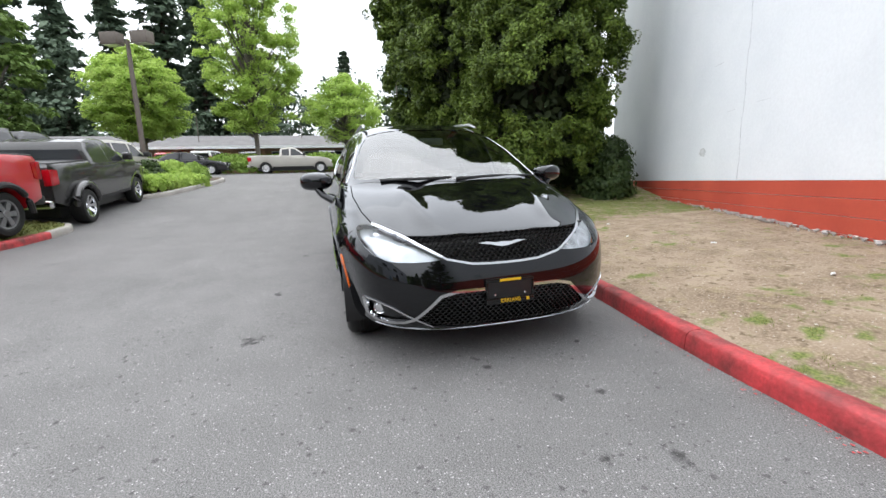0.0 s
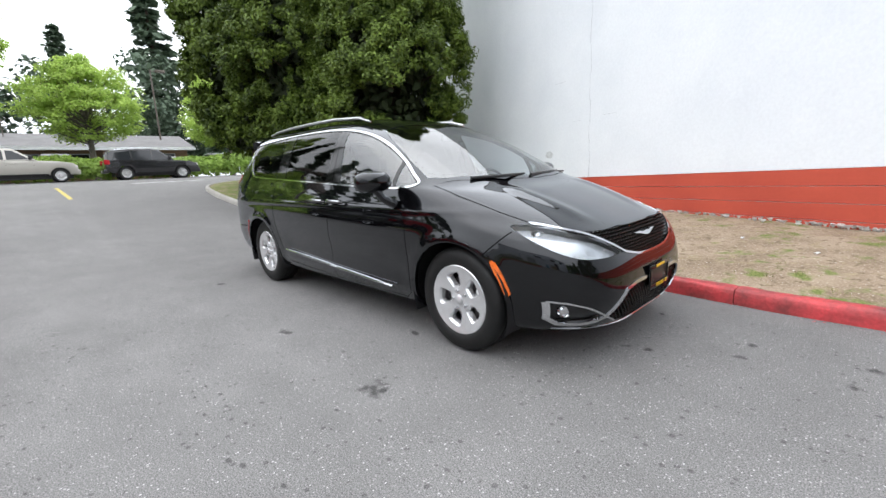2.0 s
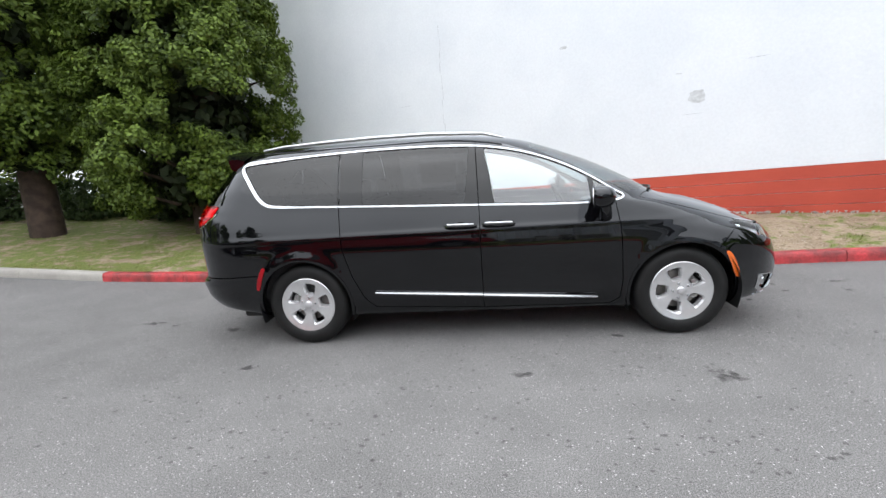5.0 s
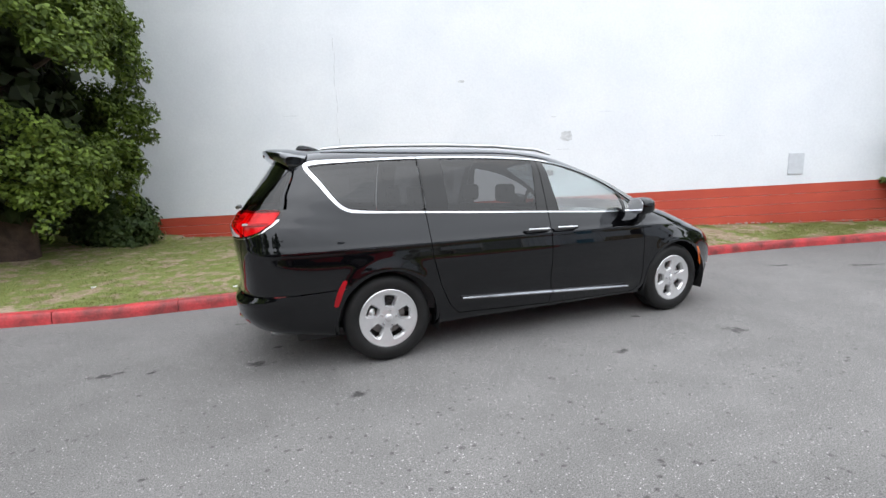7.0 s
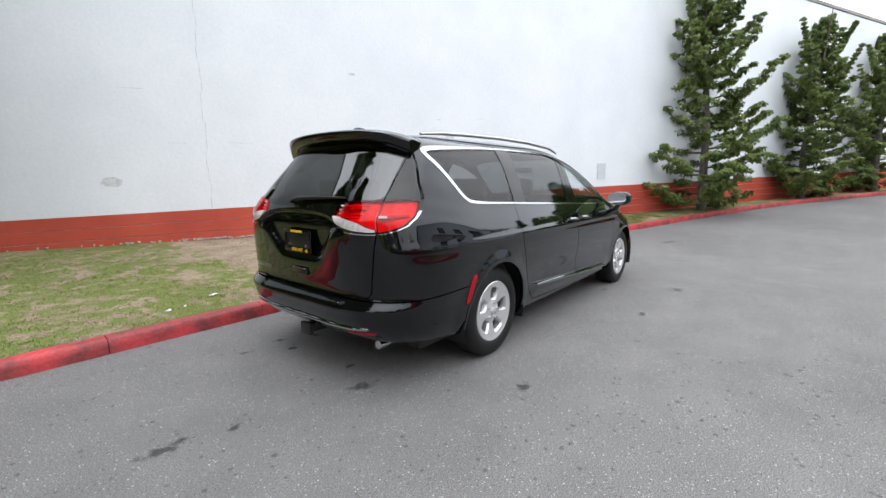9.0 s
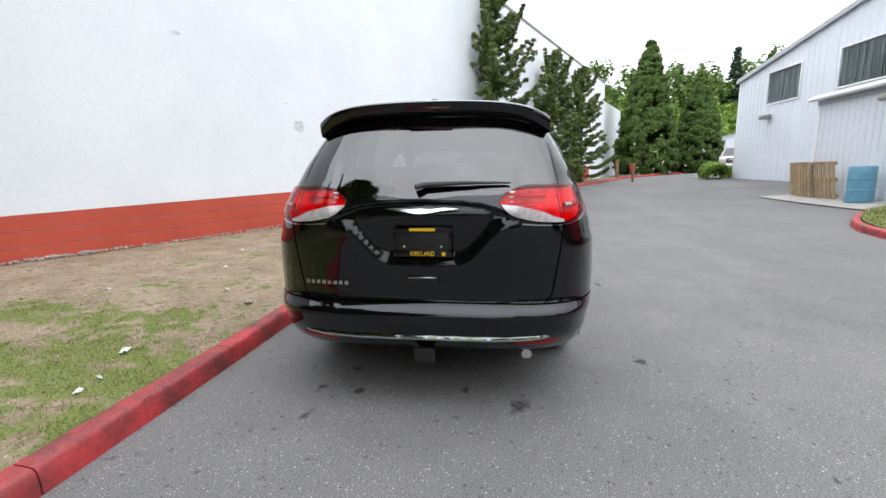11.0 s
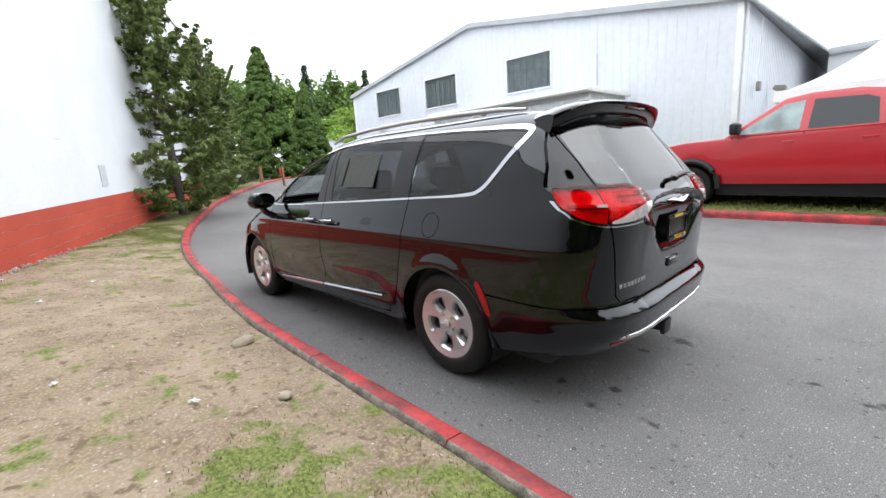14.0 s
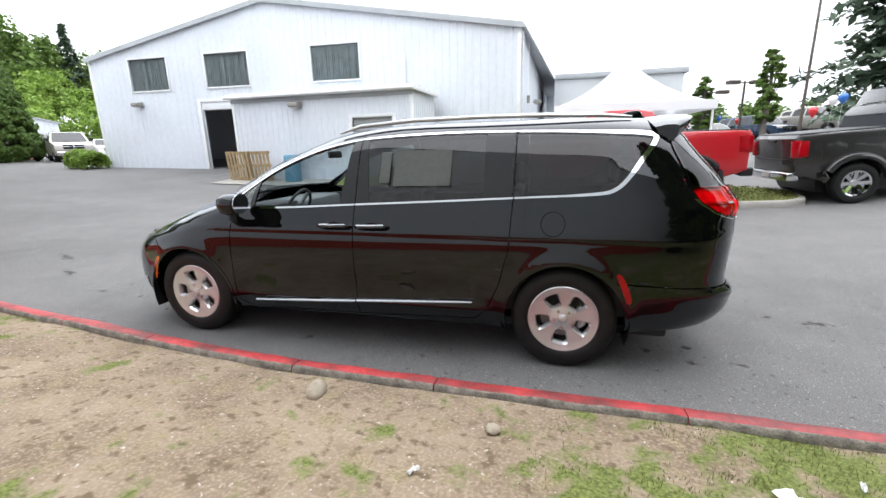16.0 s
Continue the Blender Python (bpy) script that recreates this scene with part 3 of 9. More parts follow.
def greenness(p):
    n = noise.noise(Vector((p.x * 0.55, p.y * 0.55, 2.0))) * 0.28 + noise.noise(Vector((p.x * 2.4, p.y * 2.4, 7.0))) * 0.7 + noise.noise(Vector((p.x * 6.0, p.y * 6.0, 5.0))) * 0.28
    near = 0.0
    if p.x < -1.0:
        near += 0.24 * min(1, (-1.0 - p.x) / 1.6)
    if -1.6 < p.x < 4.5:
        near -= 0.26 if p.x < 2.4 else 0.12
    if p.x > 6:
        near += 0.22
    return 0.30 + n * 0.6 + near


lawn_v, lawn_f, green = [], [], []
rows_in = 34
inner = offset_line(KLINE, 0.15)
for i, (p, k0) in enumerate(zip(KLINE, inner)):
    z0 = road_z(p.x, p.y) + lerp_table(p.x, (-7, -4, -2.5, 4, 6, 8), (0.118, 0.112, 0.105, 0.090, 0.10, 0.118))
    dist = WALL_C - k0.dot(WNOR)
    w = k0 + WNOR * max(dist + 0.1, 0.25)
    u = w.dot(WDIR)
    if u > 30 or u < -13:
        w = k0 + (w - k0).normalized() * (6.0 if u < -13 else 3.0)
    zw = max(0.36, road_z(w.x, w.y) * 0.75 + 0.2 if w.x > 9 else 0.36)
    if u < -7:
        zw = road_z(p.x, p.y) + 0.25
    for j in range(rows_in + 1):
        t = (j / rows_in) ** 1.25
        q = k0.lerp(w, t)
        lawn_v.append((q.x, q.y, lawn_height(q, t, z0, zw)))
        green.append(greenness(q))
    if i:
        a, b = (i - 1) * (rows_in + 1), i * (rows_in + 1)
        for j in range(rows_in):
            lawn_f.append((a + j, b + j, b + j + 1, a + j + 1))
lawn = mesh_object("lawn", lawn_v, lawn_f, M_LAWN, smooth=True)
lawn.data.attributes.new("green", "FLOAT", "POINT").data.foreach_set("value", green)
tagged(lawn, "dry patchy lawn with bare earth between kerb and wall", "lawn", kind="structure")

# ---- grass blades, one tuft after another ----
rng = np.random.default_rng(5)


def blades(name, quads, count, mat, label, thin=1.0, tall=0.045):
    """Grass blades scattered over the quads of a sheet, most where it is green."""
    verts, faces = [], []
    tri = 0
    V = np.array(lawn_v)
    G = np.array(green)
    tries = rng.choice(len(quads), count)
    for q in tries:
        a, b, c, d = (V[k] for k in quads[q])
        s, t = rng.random(2)
        p = a * (1 - s) * (1 - t) + b * s * (1 - t) + c * s * t + d * (1 - s) * t
        g = G[quads[q][0]] + 0.25 * noise.noise(Vector((p[0] * 9, p[1] * 9, 3)))
        if g < 0.32 + 0.3 * rng.random():
            continue
        for k in range(5):
            h = tall * (0.5 + rng.random()) * (0.7 + 0.6 * min(g, 1))
            ang, lean = rng.random() * 6.283, 0.5 * rng.random()
            o = p[:2] + rng.normal(0, 0.018, 2)
            dx, dy = math.cos(ang), math.sin(ang)
            w = 0.0035 * thin
            verts += [(o[0] - dy * w, o[1] + dx * w, p[2] - 0.004), (o[0] + dy * w, o[1] - dx * w, p[2] - 0.004), (o[0] + dx * h * lean, o[1] + dy * h * lean, p[2] + h)]
            faces.append((tri, tri + 1, tri + 2))
            tri += 3
    ob = mesh_object(name, verts, faces, mat)
    return tagged(ob, label, "grass", kind="stuff")


near_quads = [f for f in lawn_f if -8 < lawn_v[f[0]][0] < 9]
blades("grass", near_quads, 42000, M_GRASSBLADE, "short patchy green grass on the lawn", 0.8, 0.015)

# ---- stones, litter and paint flakes on the lawn ----
def lawn_z(x, y):
    best, bz = 9e9, 0.3
    for v in lawn_v[::3]:
        d = (v[0] - x) ** 2 + (v[1] - y) ** 2
        if d < best:
            best, bz = d, v[2]
    return bz


def pebble(name, x, y, size, mat, label, cat="stone", flatness=0.6, squash=(1, 1)):
    bm = bmesh.new()
    bmesh.ops.create_icosphere(bm, subdivisions=2, radius=1)
    s = x * 13.7 + y * 7.1
    for v in bm.verts:
        n = 1 + 0.25 * noise.noise(v.co * 1.3 + Vector((s, 0, 0))) + 0.12 * noise.noise(v.co * 3 + Vector((0, s, 0)))
        v.co = Vector((v.co.x * size * squash[0], v.co.y * size * squash[1], v.co.z * size * flatness)) * n
    me = bpy.data.meshes.new(name)
    bm.to_mesh(me)
    bm.free()
    me.shade_smooth()
    me.materials.append(mat)
    ob = new(name, me)
    ob.location = (x, y, lawn_z(x, y) + size * flatness * 0.45)
    ob.rotation_euler = (0, 0, s % 6.28)
    return tagged(ob, label, cat)


pebble("rock", -0.11, 1.80, 0.075, M_STONE, "rounded tan stone lying behind the kerb", "stone", 0.65, (1.3, 0.8))
pebble("rock", -1.2, 1.95, 0.04, M_STONE, "small tan stone in bare earth", "stone", 0.5)
M_LITTER = material("white_litter", (0.75, 0.75, 0.74), 0.7, vary=0.15, scale=40)


def scrap(x, y, w, d, turn):
    bm = bmesh.new()
    bmesh.ops.create_grid(bm, x_segments=5, y_segments=4, size=0.5)
    for v in bm.verts:
        v.co = Vector((v.co.x * w * (1 + 0.3 * noise.noise(v.co * 5 + Vector((x, y, 0)))), v.co.y * d, 0.012 + 0.02 * noise.noise(Vector((v.co.x * 6 + x, v.co.y * 6, y)))))
    bmesh.ops.solidify(bm, geom=bm.faces[:], thickness=0.002)
    me = bpy.data.meshes.new("litter")
    bm.to_mesh(me)
    bm.free()
    me.materials.append(M_LITTER)
    ob = new("litter", me)
    ob.location = (x, y, lawn_z(x, y) + 0.004)
    ob.rotation_euler = (0, 0, turn)
    tagged(ob, "crumpled scrap of white paper on the lawn", "litter", "litter on the lawn")


for x, y, w, d, r in ((-2.40, 2.12, 0.085, 0.055, 0.4), (-2.74, 1.975, 0.06, 0.02, 1.2), (-0.91, 2.35, 0.06, 0.02, 0.9), (-2.9, 1.95, 0.05, 0.03, 0.2), (0.9, 3.3, 0.05, 0.03, 0.9), (-1.2, 3.4, 0.06, 0.02, 0.3), (2.4, 2.9, 0.05, 0.03, 2), (3.1, 2.4, 0.05, 0.03, 1), (-4.6, 2.5, 0.05, 0.04, 0.5), (-0.1, 2.9, 0.05, 0.02, 2.2)):
    scrap(x, y, w, d, r)

chips_v, chips_f = [], []
for k in range(420):
    u = rng.choice([rng.normal(-2.6, 0.9), rng.uniform(-8, 9), rng.normal(1.5, 1.5)])
    o = abs(rng.normal(0, 0.06)) + 0.01
    p = on_wall(u, 0.37 + rng.uniform(-0.01, 0.02), o)
    r = rng.uniform(0.008, 0.04)
    base = len(chips_v)
    for a in range(5):
        t = a * 1.2566 + rng.random()
        chips_v.append((p.x + r * math.cos(t), p.y + r * math.sin(t) * 0.6, p.z + 0.012 + rng.uniform(0, 0.012)))
    chips_v.append((p.x, p.y, p.z - 0.02))
    chips_f.append(tuple(base + a for a in range(5)))
    chips_f += [(base + a, base + 5, base + (a + 1) % 5) for a in range(5)]
tagged(mesh_object("paint_flakes", chips_v, chips_f, M_FLAKE), "pale flakes of paint and mortar along the wall foot", "debris", kind="stuff")


# ---- the painted block wall ----
def slab(name, u0, u1, z0, z1, front, back, mat, parent, dz0=0.0, dz1=0.0, bevel=0.0):
    """A length of wall between two heights that may slope along it."""
    bm = bmesh.new()
    n = max(2, int((u1 - u0) / 1.0))
    rows = []
    for i in range(n + 1):
        u = u0 + (u1 - u0) * i / n
        a, b = z0 + dz0 * u, z1 + dz1 * u
        rows.append([bm.verts.new(on_wall(u, z, o)) for o, z in ((front - bevel, a), (front, a + bevel), (front, b - bevel), (front - bevel, b), (back, b), (back, a))])
    for p, q in zip(rows, rows[1:]):
        for k in range(6):
            bm.faces.new((p[k], q[k], q[(k + 1) % 6], p[(k + 1) % 6]))
    bm.faces.new(rows[0])
    bm.faces.new(rows[-1][::-1])
    bmesh.ops.remove_doubles(bm, verts=bm.verts[:], dist=1e-6)
    bmesh.ops.recalc_face_normals(bm, faces=bm.faces[:])
    return part(name, bm, mat, parent, smooth=False)


wall = tagged(new("wall_east"), "high white painted block wall with a red base band", "wall", kind="structure")
slab("core", WALL_U0, WALL_U1, -0.3, WALL_TOP - 0.05, -0.012, -0.3, M_WALL, wall)
course = 0.2032
top = 1.006
for k in range(4):
    slab("red_course", WALL_U0, 25.6, top - course * (k + 1) + 0.003, top - course * k - 0.003, 0.0, -0.02, M_BANDWALL, wall, 0.026, 0.026, 0.004)
slab("red_course", WALL_U0, 25.6, -0.3, top - course * 4 - 0.003, 0.0, -0.02, M_BANDWALL, wall, 0.0, 0.026, 0.004)
slab("white_end", 25.6, WALL_U1, -0.3, top, 0.0, -0.02, M_WALL, wall, 0, 0.026)
slab("white_face", WALL_U0, WALL_U1, top + 0.0012, WALL_TOP, 0.0, -0.02, M_WALL, wall, 0.026, 0.0, 0.0022)
slab("coping", WALL_U0, WALL_U1 + 0.05, WALL_TOP + 0.02, WALL_TOP + 0.12, 0.03, -0.35, M_CONCRETE, wall)
slab("lower_wall", WALL_U1, 38.0, -0.3, 6.6, -0.4, -0.7, M_WALL, wall)
M_SCAR = material("worn_grey_patch", (0.69, 0.71, 0.73), 0.8, vary=0.25, scale=16, bump=0.5)
M_CRACK = material("old_crack_filler", (0.71, 0.735, 0.77), 0.85, vary=0.3, scale=12)


def wall_mark(name, u, z, w, h, mat, label, cat, seed, thick=0.004):
    """A thin uneven patch standing proud of the wall."""
    pts = []
    for a in range(22):
        t = a * 2 * math.pi / 22
        r = 1 + 0.3 * noise.noise(Vector((math.cos(t) * 2 + seed, math.sin(t) * 2, seed)))
        pts.append((u + w / 2 * r * math.copysign(abs(math.cos(t)) ** 0.7, math.cos(t)), z + h / 2 * r * math.copysign(abs(math.sin(t)) ** 0.7, math.sin(t))))
    bm = bmesh.new()
    f = bm.faces.new([bm.verts.new(on_wall(a, b, 0.002)) for a, b in pts])
    r = bmesh.ops.extrude_face_region(bm, geom=[f])
    for v in r["geom"]:
        if isinstance(v, bmesh.types.BMVert):
            v.co -= WNOR * thick
    bmesh.ops.recalc_face_normals(bm, faces=bm.faces[:])
    part(name, bm, mat, wall, label, smooth=False)


def u_of(x, y):
    return x * WDIR.x + y * WDIR.y


wall_mark("wall_patch", u_of(3.60, 3.55), 2.34, 0.24, 0.20, M_SCAR, "grey patch of broken paint", "patch", 1.0)
wall_mark("wall_patch", u_of(-2.2, 6.25), 1.44, 0.30, 0.16, M_SCAR, "grey patch of broken paint", "patch", 2.0)
wall_mark("wall_patch", u_of(3.35, 3.66), 2.75, 0.10, 0.02, M_SCAR, "", "", 3.0)
wall_mark("wall_patch", u_of(1.6, 4.5), 3.55, 0.14, 0.05, M_SCAR, "", "", 4.0)
uc = u_of(-0.80, 5.85)
for k in range(14):
    wall_mark("wall_crack", uc + 0.02 * math.sin(k * 1.7) + 0.02, 1.05 + k * 0.26, 0.011, 0.27, M_CRACK, "", "", 10 + k, 0.003)
for du, z, w in ((-3.6, 2.2, 0.3), (-2.6, 2.2, 0.4), (1.7, 2.02, 0.3), (2.6, 2.75, 0.3), (-4.2, 3.1, 0.4), (4.9, 2.1, 0.3)):
    wall_mark("joint_line", du, z + 0.026 * du, w, 0.007, M_CRACK, "", "", du, 0.002)
# flat metal cover on the wall
pu = u_of(7.88, 1.55)
bm = bmesh.new()
pl = [bm.verts.new(on_wall(pu + a, 1.60 + b, 0.002)) for a, b in ((-0.15, -0.21), (0.15, -0.21), (0.15, 0.21), (-0.15, 0.21))]
f = bm.faces.new(pl)
r = bmesh.ops.extrude_face_region(bm, geom=[f])
for v in r["geom"]:
    if isinstance(v, bmesh.types.BMVert):
        v.co -= WNOR * 0.02
bmesh.ops.recalc_face_normals(bm, faces=bm.faces[:])
M_COVER = material("painted_cover", (0.62, 0.65, 0.69), 0.5, vary=0.08, scale=10)
part("wall_cover", bm, M_COVER, wall, "painted metal cover plate", smooth=False)
# ---- the minivan's shell: rings from sill to roof ----
# front x, z; side half width, z; rear x, z; front centre, front power, rear centre, rear power
RINGS = np.array((
    (2.33, .215, .87, .235, -2.45, .30, .95, 3.6, -1.5, 5.0),
    (2.41, .25, .93, .27, -2.57, .35, .95, 3.8, -1.5, 5.0),
    (2.455, .34, .962, .35, -2.655, .44, .95, 4.0, -1.5, 5.0),
    (2.475, .45, .98, .46, -2.682, .53, .95, 4.0, -1.5, 5.0),
    (2.465, .55, .993, .58, -2.684, .578, .95, 4.0, -1.5, 5.0),
    (2.445, .63, 1.002, .69, -2.632, .638, .95, 4.0, -1.5, 5.0),
    (2.415, .70, 1.004, .79, -2.632, .74, .95, 4.0, -1.5, 5.0),
    (2.385, .755, .997, .88, -2.645, .88, .95, 3.9, -1.5, 5.0),
    (2.34, .81, .981, .955, -2.665, 1.02, .95, 3.8, -1.5, 4.6),
    (2.24, .865, .960, 1.02, -2.672, 1.12, .92, 3.5, -1.5, 4.4),
    (2.02, .965, .942, 1.07, -2.645, 1.175, .9, 3.2, -1.5, 4.3),
    (1.78, 1.055, .927, 1.11, -2.61, 1.23, .85, 3.0, -1.5, 4.2),
    (1.54, 1.125, .909, 1.16, -2.572, 1.29, .72, 3.0, -1.5, 4.0),
    (1.33, 1.255, .877, 1.26, -2.505, 1.38, .45, 2.9, -1.5, 4.0),
    (1.06, 1.40, .833, 1.38, -2.44, 1.465, .2, 2.9, -1.5, 4.0),
    (.80, 1.515, .79, 1.49, -2.385, 1.54, -.05, 2.8, -1.5, 4.0),
    (.58, 1.60, .738, 1.585, -2.335, 1.61, -.3, 2.8, -1.5, 4.0),
    (.39, 1.66, .68, 1.655, -2.29, 1.665, -.45, 2.8, -1.5, 3.8),
    (.18, 1.705, .59, 1.705, -2.2, 1.71, -.6, 2.6, -1.45, 3.6),
    (-.1, 1.735, .42, 1.737, -1.9, 1.735, -.7, 2.4, -1.4, 3.0),
    (-.6, 1.75, .18, 1.752, -1.5, 1.75, -.9, 2.2, -1.2, 2.4),
    (-1.0, 1.754, .01, 1.755, -1.1, 1.754, -1.04, 2.0, -1.06, 2.0),
))


def catmull_rows(rows, per):
    out = []
    n = len(rows)
    for i in range(n - 1):
        a, b, c, d = rows[max(i - 1, 0)], rows[i], rows[i + 1], rows[min(i + 2, n - 1)]
        for k in range(per):
            t = k / per
            out.append(0.5 * (2 * b + (c - a) * t + (2 * a - 5 * b + 4 * c - d) * t * t + (3 * b - a - 3 * c + d) * t ** 3))
    out.append(rows[-1])
    return np.array(out)


def soft(x):
    x = np.clip(x, 0, 1)
    return x * x * (3 - 2 * x)


def bend(centre, end, w, power, n, across=2.4):
    """A quarter of a rounded outline from the side (centre, w) to the middle (end, 0), in n even steps, closer across the car than along it."""
    a = np.linspace(0, math.pi / 2, 700)
    x = centre + (end - centre) * np.maximum(np.sin(a), 0) ** (2 / power)
    y = w * np.maximum(np.cos(a), 0) ** (2 / power)
    yy = np.linspace(w, 0, 500)
    xx = centre + (end - centre) * np.maximum(1 - (yy / max(w, 1e-6)) ** power, 0) ** (1 / power)
    x, y = np.concatenate([x, xx]), np.concatenate([y, yy])
    order = np.lexsort((np.abs(x - centre), -y))
    x, y = x[order], y[order]
    d = np.abs(np.diff(x)) + across * np.abs(np.diff(y))
    c = np.concatenate([[0], np.cumsum(d)])
    t = np.linspace(0, c[-1], n + 1)
    return np.interp(t, c, x), np.interp(t, c, y)


def shell_grid(rings, nf=46, ns=40, nr=52):
    """Half of a car's skin (y >= 0) as a grid of places and normals."""
    rows = []
    for r in rings:
        xf, zf, w, zs, xr, zr, cf, pf, cr, pr = r
        pts = []
        fx, fy = bend(cf, xf, w, pf, nf)
        for x, y in zip(fx[:0:-1], fy[:0:-1]):
            m = float(soft(np.array((x - cf) / max(xf - cf, 1e-6))))
            pts.append((x, y, zs + (zf - zs) * m))
        for k in range(ns):
            t = k / ns
            pts.append((cf + (cr - cf) * t, w, zs))
        bx, by = bend(cr, xr, w, pr, nr)
        for x, y in zip(bx, by):
            m = float(soft(np.array((cr - x) / max(cr - xr, 1e-6))))
            pts.append((x, max(y, 0), zs + (zr - zs) * m))
        rows.append(pts)
    return np.array(rows)


def van_shape(g):
    """The minivan's own modelling on the plain grid: arch lips, crease lines, the rise of the waist, the plate recess."""
    x, y, z = g[..., 0].copy(), g[..., 1].copy(), g[..., 2].copy()
    # the waist rises towards the rear
    z += 0.028 * soft((0.9 - x) / 2.6) * soft((z - 0.4) / 0.6) * soft((1.6 - z) / 0.4) * (np.abs(y) > 0.5)
    onside = soft((np.abs(y) - 0.75) / 0.12)
    for hx in (1.545, -1.545):
        r = np.hypot(x - hx, z - 0.365)
        y += 0.016 * np.exp(-((r - 0.41) / 0.055) ** 2) * onside
    # shoulder crease and hollow above the sill
    y += onside * (0.007 * np.exp(-((z - 0.955) / 0.02) ** 2) - 0.010 * np.exp(-((z - 0.56) / 0.09) ** 2) * soft((1.05 - np.abs(x)) / 0.3))
    y += onside * 0.012 * np.exp(-((z - 0.40) / 0.05) ** 2) * soft((1.1 - np.abs(x)) / 0.2)
    # recess between the tail lamps: an overhang above, a sloping lip below that dips round the plate
    rear = soft((-2.35 - x) / 0.15)
    ay = np.abs(y)
    lip = np.interp(ay, (0, 0.2, 0.25, 0.30, 0.39, 0.45, 0.52, 0.8), (0.825, 0.832, 0.850, 0.900, 1.010, 1.035, 1.046, 1.050))
    arch = np.interp(ay, (0, 0.2, 0.34, 0.43, 0.52), (1.182, 1.176, 1.160, 1.132, 1.09))
    rec = soft((z - lip) / 0.10) * soft((arch - z) / 0.02 + 0.5) * soft((0.57 - ay) / 0.07)
    x += rear * 0.042 * rec
    # two soft ridges along the bonnet
    hood = soft((x - 1.5) / 0.2) * soft((2.3 - x) / 0.25) * soft((z - 0.8) / 0.1)
    z += hood * 0.012 * np.exp(-((np.abs(y) - 0.42 - (2.2 - x) * 0.12) / 0.06) ** 2)
    return np.stack([x, y, z], -1)


def grid_normals(g):
    du = np.gradient(g, axis=0)
    dv = np.gradient(g, axis=1)
    n = np.cross(dv, du)
    n[:, 0, 1] = n[:, -1, 1] = 0
    n /= np.maximum(np.linalg.norm(n, axis=-1, keepdims=True), 1e-9)
    return n


def shell_bmesh(g, side):
    """The half skin as a bmesh, for the left (1) or the right (-1), with its true normals kept beside."""
    n = grid_normals(g)
    bm = bmesh.new()
    lay = [bm.verts.layers.float.new(k) for k in ("nx", "ny", "nz")]
    reg = bm.faces.layers.int.new("region")
    rows, cols = g.shape[:2]
    vs = []
    for i in range(rows):
        for j in range(cols):
            v = bm.verts.new((g[i, j, 0], g[i, j, 1] * side, g[i, j, 2]))
            for l, c in zip(lay, (n[i, j, 0], n[i, j, 1] * side, n[i, j, 2])):
                v[l] = c
            vs.append(v)
    for i in range(rows - 1):
        for j in range(cols - 1):
            q = [vs[i * cols + j], vs[i * cols + j + 1], vs[(i + 1) * cols + j + 1], vs[(i + 1) * cols + j]]
            bm.faces.new(q if side > 0 else q[::-1])
    bmesh.ops.remove_doubles(bm, verts=bm.verts[:], dist=1e-5)
    bm.normal_update()
    return bm, lay, reg


def panel(name, shells, code, mat, parent, off=0.0, skirt=0.012, label="", pick=None):
    """One panel of the skin as a mesh with turned-in edges, from all faces that carry the region code."""
    verts, faces, normals = [], [], []
    for bm, lay, reg in shells:
        fs = [f for f in bm.faces if f[reg] == code and (pick is None or pick(f.calc_center_median()))]
        ids = {}
        nrm = {}
        for f in fs:
            for v in f.verts:
                if v not in ids:
                    n = Vector([v[l] for l in lay])
                    n = n.normalized() if n.length > 1e-6 else v.normal.copy()
                    ids[v] = len(verts)
                    nrm[v] = n
                    verts.append(v.co + n * off)
                    normals.append(n)
            faces.append([ids[v] for v in f.verts])
        if skirt:
            own = set(fs)
            for f in fs:
                for l in f.loops:
                    e = l.edge
                    inner = [o for o in e.link_faces if o in own]
                    if len(inner) == 1 and max(abs(v.co.y) for v in e.verts) > 1e-3:
                        a, b = l.vert, l.link_loop_next.vert
                        out = (b.co - a.co).cross(nrm[a])
                        out = out.normalized() if out.length > 1e-9 else nrm[a]
                        k = len(verts)
                        for v, d in ((a, 0), (a, 1), (b, 1), (b, 0)):
                            verts.append(v.co + nrm[v] * (off - d * skirt))
                            normals.append(out)
                        faces.append([k, k + 1, k + 2, k + 3])
    me = bpy.data.meshes.new(name)
    me.from_pydata([tuple(v) for v in verts], [], faces)
    me.shade_smooth()
    me.normals_split_custom_set_from_vertices([tuple(n) for n in normals])
    me.materials.append(mat)
    ob = new(name, me)
    ob.parent = parent
    if label:
        ob["label"] = label
    return ob


